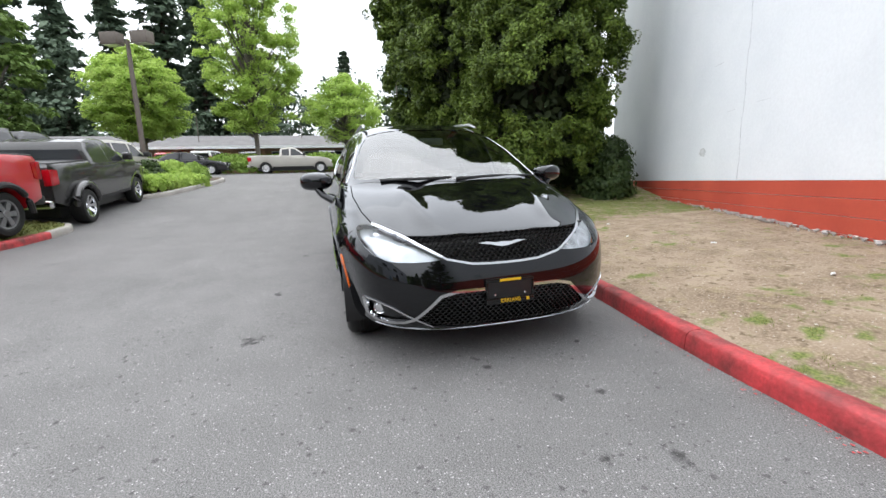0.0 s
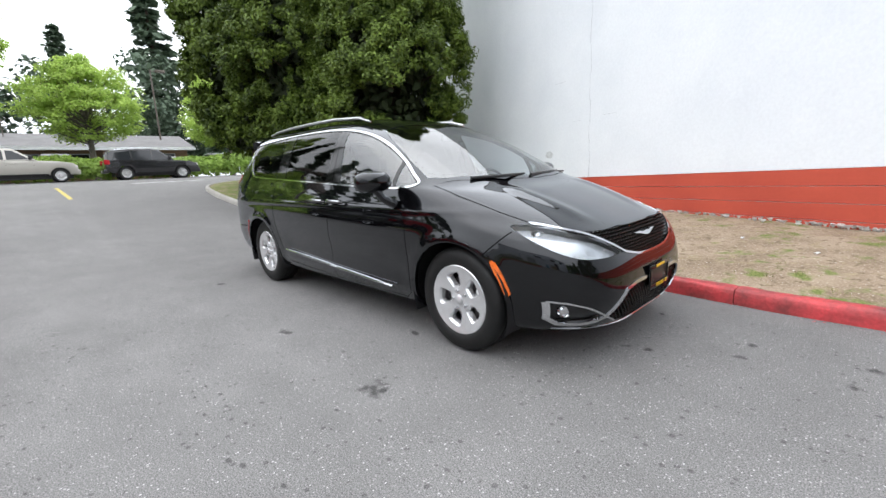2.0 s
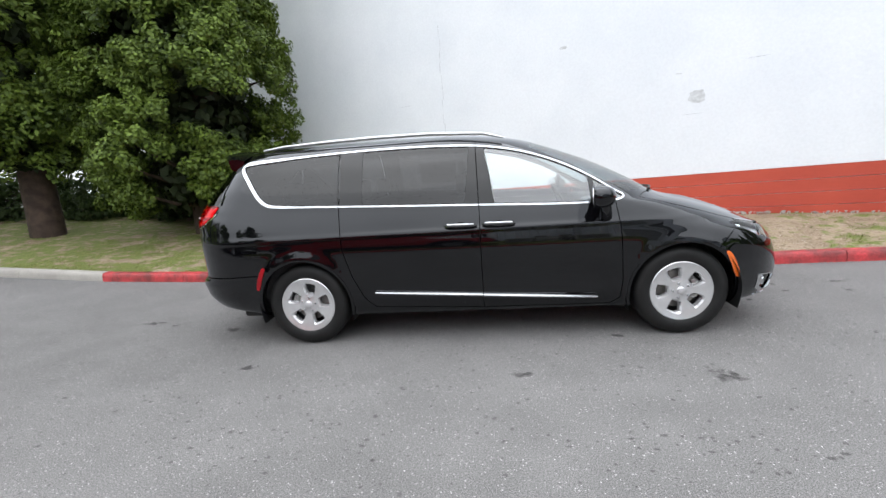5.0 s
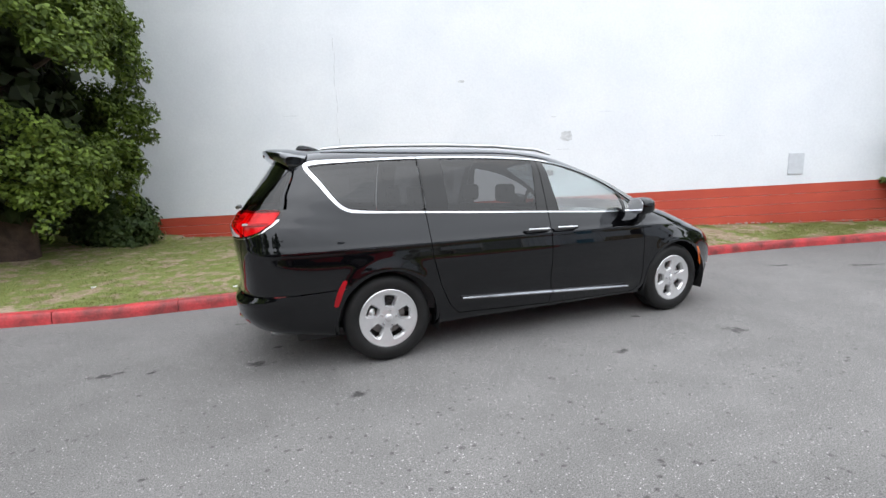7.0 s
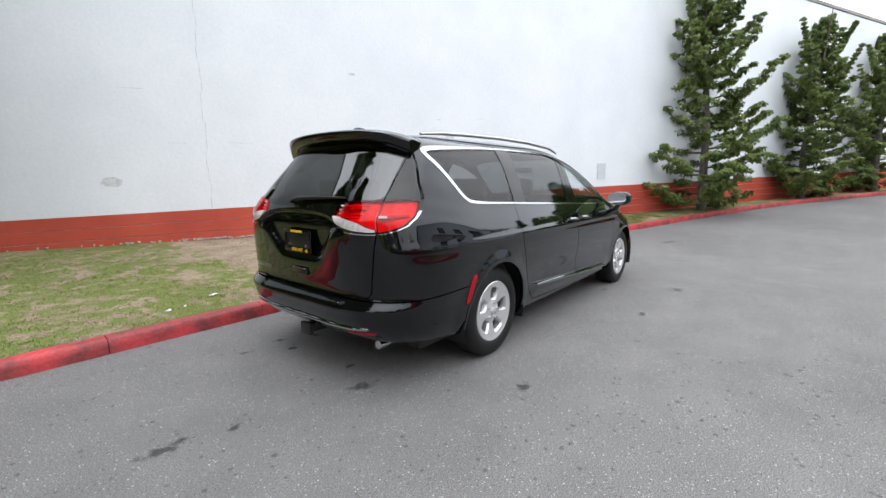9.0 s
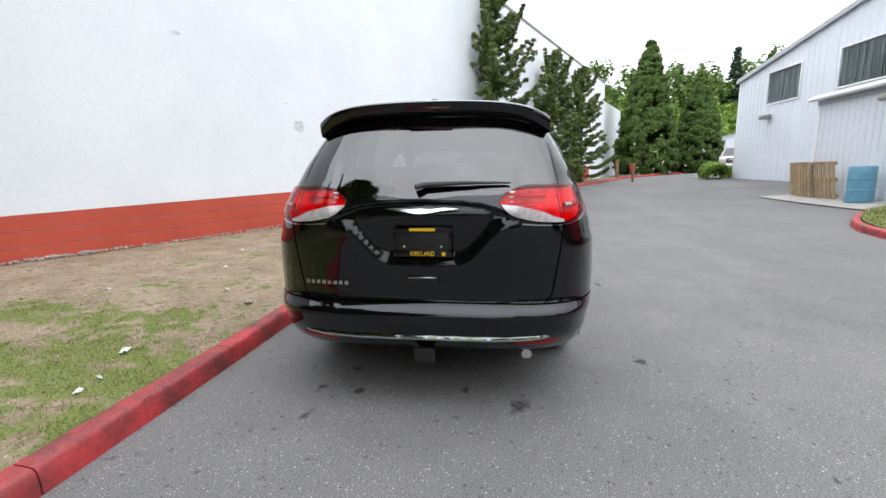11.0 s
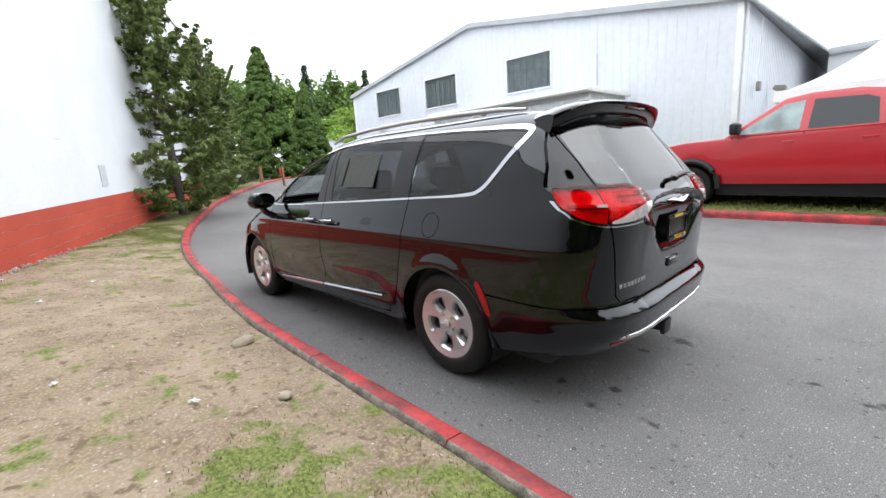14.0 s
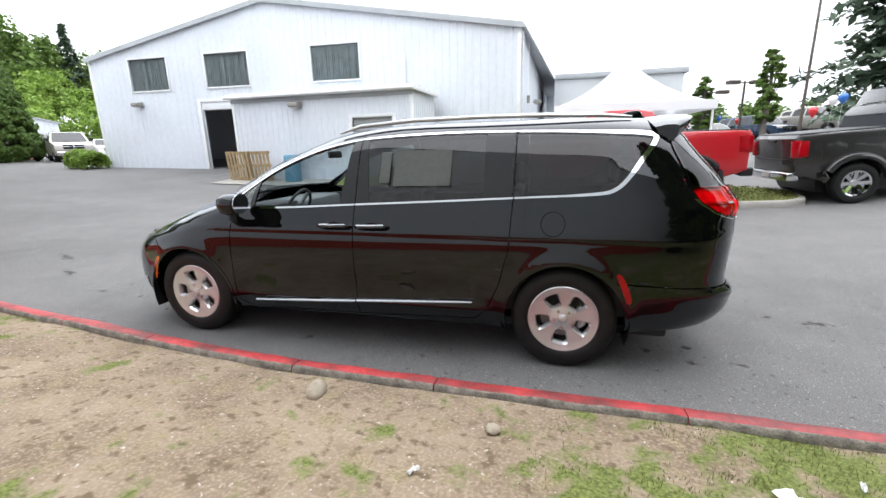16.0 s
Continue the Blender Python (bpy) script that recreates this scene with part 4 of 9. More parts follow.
# ---- car materials ----
def glass(name, tint, ior=1.5, rough=0.0):
    m = bpy.data.materials.new(name)
    m.use_nodes = True
    nt = m.node_tree
    nt.nodes.remove(nt.nodes["Principled BSDF"])
    tr = nt.nodes.new("ShaderNodeBsdfTransparent")
    tr.inputs[0].default_value = (*tint, 1)
    gl = nt.nodes.new("ShaderNodeBsdfGlossy")
    gl.inputs["Roughness"].default_value = rough
    # mirror share: least head-on, all at a grazing look
    least = ((ior - 1) / (ior + 1)) ** 2
    edge = nt.nodes.new("ShaderNodeLayerWeight")
    edge.inputs[0].default_value = 0.5
    rise = nt.nodes.new("ShaderNodeMath")
    rise.operation = "POWER"
    rise.inputs[1].default_value = 5.0
    nt.links.new(edge.outputs["Facing"], rise.inputs[0])
    share = nt.nodes.new("ShaderNodeMath")
    share.operation = "MULTIPLY_ADD"
    share.inputs[1].default_value = 1 - least
    share.inputs[2].default_value = least
    nt.links.new(rise.outputs[0], share.inputs[0])
    mix = nt.nodes.new("ShaderNodeMixShader")
    nt.links.new(share.outputs[0], mix.inputs[0])
    nt.links.new(tr.outputs[0], mix.inputs[1])
    nt.links.new(gl.outputs[0], mix.inputs[2])
    nt.links.new(mix.outputs[0], nt.nodes["Material Output"].inputs[0])
    return m


M_GLASS = glass("clear_glass", (0.62, 0.70, 0.72), 2.7)
M_SIDEGLASS = glass("light_tinted_glass", (0.72, 0.82, 0.82), 2.5)
M_TINT = glass("dark_tinted_glass", (0.15, 0.155, 0.16), 1.65)
M_REARTINT = glass("dark_rear_glass", (0.09, 0.095, 0.10), 2.1)
M_PILLARGLASS = glass("black_pillar_glass", (0.02, 0.02, 0.02), 1.6)
M_LENS = glass("clear_lens", (0.92, 0.94, 0.95), 1.45)
M_REDGLASS = glass("red_lamp_glass", (0.93, 0.035, 0.06), 1.45)
M_LAMPSILVER = material("silvered_lamp_reflector", (0.88, 0.86, 0.85), 0.4, metal=0.1, vary=0.35, scale=14)
M_LAMPDARK = material("dim_lamp_reflector", (0.40, 0.36, 0.36), 0.4, metal=0.3, vary=0.3, scale=30)
M_LAMPHOUSE = material("grey_headlamp_housing", (0.66, 0.68, 0.71), 0.2, metal=0.5, vary=0.4, scale=16)
M_BRAKELENS = material("dim_red_lens", (0.05, 0.003, 0.005), 0.12)
M_REDLENS = material("red_lens", (0.42, 0.005, 0.012), 0.08, vary=0.4, scale=6, spec=0.4)
M_WHITELENS = material("white_lens", (0.65, 0.60, 0.60), 0.1, coat=1.0, vary=0.3, scale=40)
M_ORANGE = material("amber_lens", (0.85, 0.16, 0.02), 0.15, coat=0.8, vary=0.25, scale=60)
M_CHROME = material("chrome", (0.66, 0.67, 0.69), 0.07, metal=1.0)
M_SATIN = material("satin_silver_rail", (0.58, 0.59, 0.60), 0.28, metal=1.0, vary=0.1, scale=20)
M_ALLOY = material("silver_alloy", (0.70, 0.70, 0.71), 0.22, metal=0.65, vary=0.06, scale=20)
M_TYRE = material("tyre_rubber", (0.010, 0.010, 0.010), 0.55, spec=0.35, vary=0.35, scale=14, fine=0.1, bump=0.1)
M_TRIM = material("black_plastic_trim", (0.010, 0.010, 0.011), 0.45, vary=0.2, scale=30)
M_GLOSSBLACK = material("gloss_black_trim", (0.004, 0.004, 0.004), 0.06)
M_INSIDE = material("dark_car_interior", (0.045, 0.044, 0.044), 0.7, vary=0.2, scale=10)
M_DASHTOP = material("grey_soft_dashboard", (0.16, 0.165, 0.17), 0.65, vary=0.2, scale=8)
M_DASH = material("grey_dashboard_trim", (0.30, 0.30, 0.30), 0.6, vary=0.15, scale=20)
M_DISC = material("brake_disc_steel", (0.22, 0.21, 0.2), 0.4, metal=0.8, vary=0.3, scale=20)
M_CALIPER = material("bright_cast_metal", (0.62, 0.62, 0.62), 0.3, metal=0.8, vary=0.4, scale=40)
M_PLATEBLACK = material("black_plate", (0.012, 0.012, 0.013), 0.35, vary=0.2, scale=30)
M_YELLOW = material("yellow_print", (0.75, 0.45, 0.01), 0.5)
# paper colour darkened to paint in the dimming of tinted glass
M_PAPER = material("printed_paper_dimmed", (0.17, 0.18, 0.165), 0.8, vary=0.1, scale=30)


def wheel(name, parent, hub, side, spin=0.0, mat_rim=None, radius=0.362, rim=0.240, holes=5, width=0.235):
    """A road wheel with tyre, pierced alloy rim, brake disc, nuts and centre cap; side: 1 where its face looks to +y."""
    root = new(name)
    root.parent = parent
    root.matrix_basis = Matrix.Translation(hub) @ (Matrix.Identity(4) if side > 0 else Matrix.Rotation(math.pi, 4, "Z")) @ Matrix.Rotation(radians(spin), 4, "Y")
    w = width
    k = rim
    prof = [(k - 0.012, -0.015), (k + 0.004, 0.0), (k + 0.014, 0.006), (k + 0.04, 0.012), (k + 0.072, 0.010), (radius - 0.022, -0.004), (radius - 0.008, -0.02), (radius - 0.001, -0.045), (radius, -0.08)]
    prof += [(radius, -w + 0.08), (radius - 0.001, -w + 0.045), (radius - 0.02, -w + 0.005), (k + 0.05, -w), (k, -w + 0.02), (k - 0.012, -w + 0.03)]
    for gx in (-0.075, -0.105, -0.135):
        i = next(i for i, p in enumerate(prof) if p[1] < gx)
        prof[i:i] = [(radius, gx + 0.006), (radius - 0.008, gx + 0.003), (radius - 0.008, gx - 0.003), (radius, gx - 0.006)]
    part("tyre", lathe(prof, 64), M_TYRE, root, "black rubber tyre", angle=40)
    part("rim_barrel", lathe([(k - 0.004, -0.006), (k - 0.012, -0.016), (k - 0.02, -0.05), (k - 0.03, -w + 0.03)], 48), mat_rim or M_ALLOY, root)
    # the pierced face
    bm = bmesh.new()
    n = 80
    rad = [0.0, 0.03, 0.05, 0.075, 0.1, 0.125, 0.15, 0.175, 0.2, 0.22, 0.235, 0.246, 0.252]
    rad = [r * rim / 0.252 for r in rad]
    dish = [-0.012, -0.012, -0.014, -0.022, -0.022, -0.019, -0.016, -0.013, -0.010, -0.006, -0.002, 0.001, -0.003]
    rings = [[bm.verts.new((r * math.cos(2 * math.pi * i / n), d, r * math.sin(2 * math.pi * i / n))) for i in range(n)] if r else [bm.verts.new((0, d, 0))] for r, d in zip(rad, dish)]
    for i in range(n):
        bm.faces.new((rings[0][0], rings[1][(i + 1) % n], rings[1][i]))
        for a, b in zip(rings[1:], rings[2:]):
            bm.faces.new((a[i], a[(i + 1) % n], b[(i + 1) % n], b[i]))
    gone = []
    for h in range(holes):
        t = math.pi / 2 + 2 * math.pi * h / holes + math.pi / holes
        r0, r1, w0, w1 = 0.090 * rim / 0.252, 0.203 * rim / 0.252, 0.040, 0.062
        shape = rounded([(r0, -w0 * 0.7), (r0 + 0.012, -w0), (r1 - 0.03, -w1), (r1 - 0.006, -w1 * 0.8), (r1, -w1 * 0.3), (r1 - 0.008, w1 * 0.75), (r1 - 0.03, w1 * 0.9), (r0 + 0.012, w0), (r0, w0 * 0.6)], 3)
        poly = [(r * math.cos(t) - s * math.sin(t), r * math.sin(t) + s * math.cos(t)) for r, s in shape]
        gone.append(Vector((((r0 + r1) / 2) * math.cos(t), 0, ((r0 + r1) / 2) * math.sin(t))))
        for f in knife(bm, poly, "y", lambda f: True):
            bm.faces.remove(f)
    edges = [e for e in bm.edges if e.is_boundary]
    # a broad chamfer round each opening, then its depth
    for sink, shrink in ((0.016, 0.80), (0.035, 0.96)):
        r = bmesh.ops.extrude_edge_only(bm, edges=edges)
        for v in r["geom"]:
            if isinstance(v, bmesh.types.BMVert) and math.hypot(v.co.x, v.co.z) < rim * 0.9:
                c = min(gone, key=lambda q: (q.x - v.co.x) ** 2 + (q.z - v.co.z) ** 2)
                v.co.x, v.co.z = c.x + (v.co.x - c.x) * shrink, c.z + (v.co.z - c.z) * shrink
                v.co.y -= sink
            elif isinstance(v, bmesh.types.BMVert):
                v.co.y -= sink
        edges = [g for g in r["geom"] if isinstance(g, bmesh.types.BMEdge)]
    bmesh.ops.recalc_face_normals(bm, faces=bm.faces[:])
    part("rim_face", bm, mat_rim or M_ALLOY, root, "silver alloy rim with five openings" if holes == 5 else "", angle=30)
    part("brake_disc", lathe([(0.05, -0.09), (0.155, -0.09), (0.155, -0.11), (0.05, -0.11)], 40, closed=True), M_DISC, root)
    part("backing", lathe([(0.0, -0.13), (rim - 0.02, -0.13)], 32), M_TRIM, root)
    ahead = 1 if hub[0] > 0 else -1
    turn = radians(spin) + (0 if ahead * side > 0 else math.pi)
    arc = [(0.135 * math.cos(a + turn), -0.085, 0.135 * math.sin(a + turn)) for a in np.linspace(-0.6, 0.6, 7)]
    part("brake_caliper", tube(arc, [0.02, 0.032, 0.034, 0.03, 0.034, 0.032, 0.02], 8), M_CALIPER, root, "bright cast brake caliper")
    cap = lathe([(0.0, 0.004), (0.024, 0.002), (0.032, -0.004), (0.034, -0.014)], 24)
    part("centre_cap", cap, mat_rim or M_ALLOY, root)
    for h in range(5):
        t = math.pi / 2 + 2 * math.pi * h / 5 + math.pi / 5
        nut = lathe([(0.0, 0.004), (0.009, 0.002), (0.011, -0.012)], 10)
        part("wheel_nut", nut, M_CHROME, root, at=Matrix.Translation((0.062 * math.cos(t), -0.008, 0.062 * math.sin(t))))
    return root


# ---- the minivan ----
HUBS = ((1.545, 0.365), (-1.545, 0.365))
DLO = rounded([(1.13, 1.14), (1.0, 1.105), (0.6, 1.108), (0.0, 1.136), (-0.7, 1.168), (-1.3, 1.198), (-1.72, 1.218), (-1.84, 1.245), (-1.92, 1.315), (-2.01, 1.44), (-2.095, 1.558), (-2.085, 1.61),
               (-1.98, 1.628), (-1.7, 1.637), (-1.1, 1.652), (-0.6, 1.652), (-0.1, 1.630), (0.2, 1.588), (0.45, 1.522), (0.7, 1.42), (0.9, 1.307), (1.03, 1.215)], 4)
UPPER = [(-0.1, 0.835), (0.2, 0.832), (0.42, 0.825), (0.6, 0.83), (0.7, 0.86), (0.62, 0.812), (0.5, 0.75), (0.38, 0.69), (0.2, 0.655), (-0.1, 0.65)]
LOWER = [(-0.1, 0.492), (0.33, 0.490), (0.42, 0.468), (0.5, 0.395), (0.57, 0.335), (0.48, 0.285), (0.3, 0.258), (-0.1, 0.25)]
R_BODY, R_CHROME, R_PILLAR, R_TRIGLASS, R_FGLASS, R_SGLASS, R_QGLASS, R_FDOOR, R_SDOOR, R_GAP, R_HOOD, R_SCREEN, R_FBUMP, R_RBUMP, R_GRILLE, R_LAMP, R_GCHROME, R_LGRILLE, R_FOG, R_RGLASS, R_DPANEL, R_TAILO, R_TAILI, R_TAILW, R_GATE, R_ARCH, R_FUEL, R_LIP, R_TAILC, R_REFLECT, R_MARKF, R_MARKR = range(32)


def minivan():
    van = new("minivan")
    tagged(van, "glossy black minivan with chrome trim, parked beside a red kerb", "car")
    g = van_shape(shell_grid(catmull_rows(RINGS, 5)))
    shells = []
    for side in (1, -1):
        bm, lay, reg = shell_bmesh(g, side)
        ys = lambda f: f.normal.y * side > 0.15 and abs(f.verts[0].co.y) > 0.4
        fr = lambda f: f.verts[0].co.x > 1.6
        rr = lambda f: f.verts[0].co.x < -2.1
        mir = lambda p: [(q[0] * side, q[1]) for q in p]

        def cut(poly, axis, keep, code, only=None):
            for f in knife(bm, poly, axis, keep):
                if only is None or f[reg] in only:
                    f[reg] = code

        # windscreen, seen from above
        ws = [(1.50, -0.2), (1.50, 0.0), (1.478, 0.3), (1.40, 0.55), (1.27, 0.74), (1.16, 0.815), (0.95, 0.775), (0.6, 0.68), (0.42, 0.60), (0.46, 0.4), (0.50, 0.2), (0.51, 0.0), (0.51, -0.2)]
        cut([(x, y * side) for x, y in ws], "z", lambda f: f.verts[0].co.x > 0.2 and f.verts[0].co.z > 1.0, R_SCREEN)
        hood = [(1.535, -0.1), (1.535, 0.0), (1.51, 0.32), (1.43, 0.58), (1.31, 0.75), (1.25, 0.845), (1.5, 0.850), (1.8, 0.815), (2.0, 0.765), (2.12, 0.71), (2.2, 0.60), (2.27, 0.42), (2.315, 0.2), (2.325, 0.0), (2.325, -0.1)]
        cut([(x, y * side) for x, y in hood], "z", lambda f: f.verts[0].co.x > 1.1 and f.normal.z > 0.1 and f.verts[0].co.z > 0.7, R_HOOD)
        hl = [(1.535, 0.0), (1.51, 0.32), (1.43, 0.58), (1.31, 0.75), (1.25, 0.845), (1.5, 0.850), (1.8, 0.815), (2.0, 0.765), (2.12, 0.71)]
        cut(strip([(x, y * side) for x, y in hl], 0.007), "z", lambda f: f.verts[0].co.x > 1.1 and f.normal.z > 0.1 and f.verts[0].co.z > 0.7, R_GAP)
        # doors
        cut([(-0.01, 0.29), (1.0, 0.285), (1.075, 0.34), (1.09, 0.5), (1.075, 0.9), (1.05, 1.13), (-0.01, 1.16)], "y", ys, R_FDOOR)
        cut([(-0.01, 0.29), (-0.93, 0.33), (-1.02, 0.42), (-1.1, 0.6), (-1.165, 0.85), (-1.19, 1.21), (-0.01, 1.16)], "y", ys, R_SDOOR)
        # window band
        cut(DLO, "y", ys, R_CHROME)
        rim = lambda x: float(np.interp(x, (-2.05, -1.75, -1.5, 3), (0.030, 0.021, 0.013, 0.012)))
        cut(inset(DLO, rim), "y", ys, R_PILLAR)
        inn = inset(DLO, lambda x: rim(x) + 0.007)

        def pane(x0, x1, lean0=0.0, lean1=0.0):
            top = [p for p in inn]
            out = []
            for i in range(len(top)):
                a, b = top[i - 1], top[i]
                for xb, ln in ((x0, lean0), (x1, lean1)):
                    fa = a[0] - xb - ln * (a[1] - 1.35)
                    fb = b[0] - xb - ln * (b[1] - 1.35)
                    if (fa > 0) != (fb > 0):
                        t = fa / (fa - fb)
                        out.append((a[0] + (b[0] - a[0]) * t, a[1] + (b[1] - a[1]) * t))
                if x0 + lean0 * (b[1] - 1.35) < b[0] < x1 + lean1 * (b[1] - 1.35):
                    out.append(b)
            return out

        cut(pane(0.905, 2), "y", ys, R_TRIGLASS)
        cut(pane(0.085, 0.865, -0.15), "y", ys, R_FGLASS)
        cut(pane(-0.98, -0.105, 0, 0.12), "y", ys, R_SGLASS)
        cut(pane(-3, -1.175), "y", ys, R_QGLASS)
        for line in ([(1.05, 1.105), (1.075, 0.9), (1.09, 0.5), (1.075, 0.34), (1.0, 0.285), (0.0, 0.29), (-0.93, 0.33), (-1.02, 0.42), (-1.1, 0.6), (-1.165, 0.85), (-1.185, 1.18)],
                     [(-0.01, 0.29), (-0.012, 0.7), (-0.01, 1.135)], [(-1.19, 1.18), (-1.19, 1.66)], [(-0.012, 1.13), (-0.02, 1.66)]):
            cut(strip(line, 0.007), "y", ys, R_GAP)
        # bumpers
        cut([(1.80, 0.15), (3, 0.15), (3, 0.72), (2.2, 0.72), (1.96, 0.86), (1.83, 0.74)], "y", lambda f: f.verts[0].co.x > 1.5 and f.verts[0].co.z < 0.95, R_FBUMP, (R_BODY,))
        cut(strip([(1.79, 0.70), (1.83, 0.74), (1.95, 0.85)], 0.007), "y", ys, R_GAP)
        cut([(-1.85, 0.15), (-3, 0.15), (-3, 0.632), (-2.3, 0.640), (-1.85, 0.66)], "y", lambda f: f.verts[0].co.x < -1.7 and f.verts[0].co.z < 0.8, R_RBUMP)
        cut(strip([(-1.87, 0.658), (-2.3, 0.640), (-2.75, 0.632)], 0.009), "y", lambda f: f.verts[0].co.x < -1.7 and f.verts[0].co.z < 0.8, R_GAP)
        # tailgate
        gate = [(-0.1, 0.640), (0.66, 0.640), (0.70, 0.68), (0.725, 0.85), (0.755, 1.07), (0.727, 1.27), (0.715, 1.35), (0.69, 1.55), (0.66, 1.645), (-0.1, 1.645)]
        cut(mir(gate), "x", rr, R_GATE)
        cut(strip(mir([(0.66, 0.638), (0.70, 0.68), (0.725, 0.85), (0.755, 1.07)]), 0.009), "x", rr, R_GAP)
        cut(mir(rounded([(-0.2, 1.215), (0.2, 1.217), (0.42, 1.222), (0.50, 1.258), (0.58, 1.272), (0.70, 1.275), (0.712, 1.33), (0.69, 1.45), (0.66, 1.56), (0.63, 1.60), (0.3, 1.625), (-0.2, 1.625)], 3)), "x", rr, R_RGLASS)
        cut(mir([(0.733, 1.276), (0.842, 1.276), (0.818, 1.33), (0.779, 1.405), (0.725, 1.50), (0.688, 1.56), (0.702, 1.45), (0.722, 1.33)]), "x", rr, R_DPANEL)
        cut(strip(mir([(0.855, 1.27), (0.825, 1.335), (0.786, 1.41), (0.731, 1.505), (0.675, 1.585)]), 0.006), "x", rr, R_GAP)
        cut(strip(mir([(0.728, 1.27), (0.717, 1.35), (0.696, 1.47), (0.675, 1.57)]), 0.007), "x", rr, R_GAP)
        tail = rounded([(0.415, 1.182), (0.435, 1.215), (0.48, 1.244), (0.55, 1.260), (0.635, 1.264), (0.73, 1.264), (0.825, 1.266), (0.852, 1.260), (0.866, 1.22), (0.876, 1.17), (0.866, 1.125), (0.838, 1.100), (0.79, 1.083), (0.73, 1.077), (0.63, 1.082), (0.56, 1.093), (0.50, 1.11), (0.44, 1.145)], 3)
        cut(mir(strip(tail + tail[:1], 0.016)), "x", rr, R_PILLAR, (R_BODY, R_GATE))
        # strip cut for the bright gleam of sky along the painted lip
        cut(mir(strip([(0.878, 1.20), (0.886, 1.155), (0.877, 1.112), (0.843, 1.084), (0.79, 1.067), (0.73, 1.061), (0.63, 1.063), (0.53, 1.070)], 0.006)), "x", rr, R_TAILC)
        cut(mir(tail), "x", rr, R_TAILO)
        cut(mir([(0.3, 1.0), (0.756, 1.0), (0.741, 1.16), (0.727, 1.3), (0.3, 1.3)]), "x", rr, R_TAILI, (R_TAILO,))
        cut(mir([(0.40, 1.168), (0.52, 1.160), (0.63, 1.135), (0.70, 1.105), (0.75, 1.09), (0.75, 1.0), (0.4, 1.0)]), "x", rr, R_TAILW, (R_TAILI,))
        cut(strip(mir([(0.757, 1.05), (0.741, 1.16), (0.727, 1.275)]), 0.007), "x", rr, R_GAP)
        # reflectors of the rear bumper
        cut(mir([(0.50, 0.398), (0.51, 0.420), (0.66, 0.426), (0.735, 0.432), (0.72, 0.412), (0.69, 0.402)]), "x", rr, R_REFLECT)
        # front lamps and grilles
        lamp = rounded([(0.862, 0.875), (0.80, 0.885), (0.73, 0.868), (0.62, 0.822), (0.50, 0.757), (0.385, 0.702), (0.45, 0.688), (0.6, 0.684), (0.73, 0.695), (0.82, 0.745), (0.868, 0.815)], 3)
        cut(mir(UPPER), "x", fr, R_GRILLE, (R_BODY, R_FBUMP))
        cut(mir(lamp), "x", fr, R_LAMP)
        cut(mir(strip([(-0.05, 0.648), (0.1, 0.649), (0.22, 0.656), (0.37, 0.69), (0.49, 0.759), (0.61, 0.826), (0.73, 0.876), (0.77, 0.888)], 0.013)), "x", fr, R_GCHROME)
        cut(mir(LOWER), "x", fr, R_LGRILLE)
        fog = rounded([(0.852, 0.445), (0.845, 0.36), (0.80, 0.318), (0.70, 0.312), (0.62, 0.328), (0.71, 0.400), (0.80, 0.437)], 3)
        cut(mir(fog), "x", fr, R_FOG)
        cut(mir(strip([(-0.05, 0.502), (0.33, 0.500), (0.43, 0.478), (0.51, 0.402), (0.585, 0.334), (0.64, 0.312), (0.72, 0.302), (0.80, 0.306), (0.845, 0.345), (0.862, 0.45)], 0.020)), "x", fr, R_GCHROME)
        cut(mir(strip([(0.862, 0.452), (0.80, 0.443), (0.71, 0.41), (0.58, 0.335), (0.47, 0.275)], 0.010)), "x", fr, R_GCHROME)
        cut(mir(strip([(-0.05, 0.236), (0.3, 0.243), (0.6, 0.262), (0.8, 0.27)], 0.005)), "x", fr, R_GCHROME)
        if side > 0:
            c = [(-1.455 + 0.078 * math.cos(a * math.pi / 10), 1.035 + 0.078 * math.sin(a * math.pi / 10)) for a in range(20)]
            cut(strip(c + c[:1], 0.005), "y", ys, R_GAP)
            cut([(-1.455 + 0.074 * math.cos(a * math.pi / 10), 1.035 + 0.074 * math.sin(a * math.pi / 10)) for a in range(20)], "y", ys, R_FUEL)
        # wheel arches
        for hx, hz in HUBS:
            ring = lambda r: [(hx + r * math.cos(a * math.pi / 20), hz + r * math.sin(a * math.pi / 20)) for a in range(40)]
            far = lambda f: abs(f.verts[0].co.y) > 0.45 and f.normal.y * side > 0.1
            cut(ring(0.422), "y", far, R_LIP)
            cut(ring(0.402), "y", far, R_ARCH)
        cut(rounded([(1.848, 0.668), (1.882, 0.670), (1.935, 0.585), (1.972, 0.482), (1.938, 0.470), (1.895, 0.57)], 2), "y", ys, R_MARKF)
        cut(rounded([(-1.865, 0.715), (-1.898, 0.718), (-1.945, 0.63), (-1.972, 0.535), (-1.940, 0.53), (-1.905, 0.62)], 2), "y", ys, R_MARKR)
        shells.append((bm, lay, reg))

    both, left, right = shells, shells[:1], shells[1:]
    panel("fuel_flap", left, R_FUEL, M_BLACK, van)
    panel("body", both, R_BODY, M_BLACK, van, label="gloss black painted bodywork")
    panel("bonnet", both, R_HOOD, M_BLACK, van)
    panel("front_bumper", both, R_FBUMP, M_BLACK, van)
    panel("rear_bumper", both, R_RBUMP, M_BLACK, van)
    panel("tailgate", both, R_GATE, M_BLACK, van)
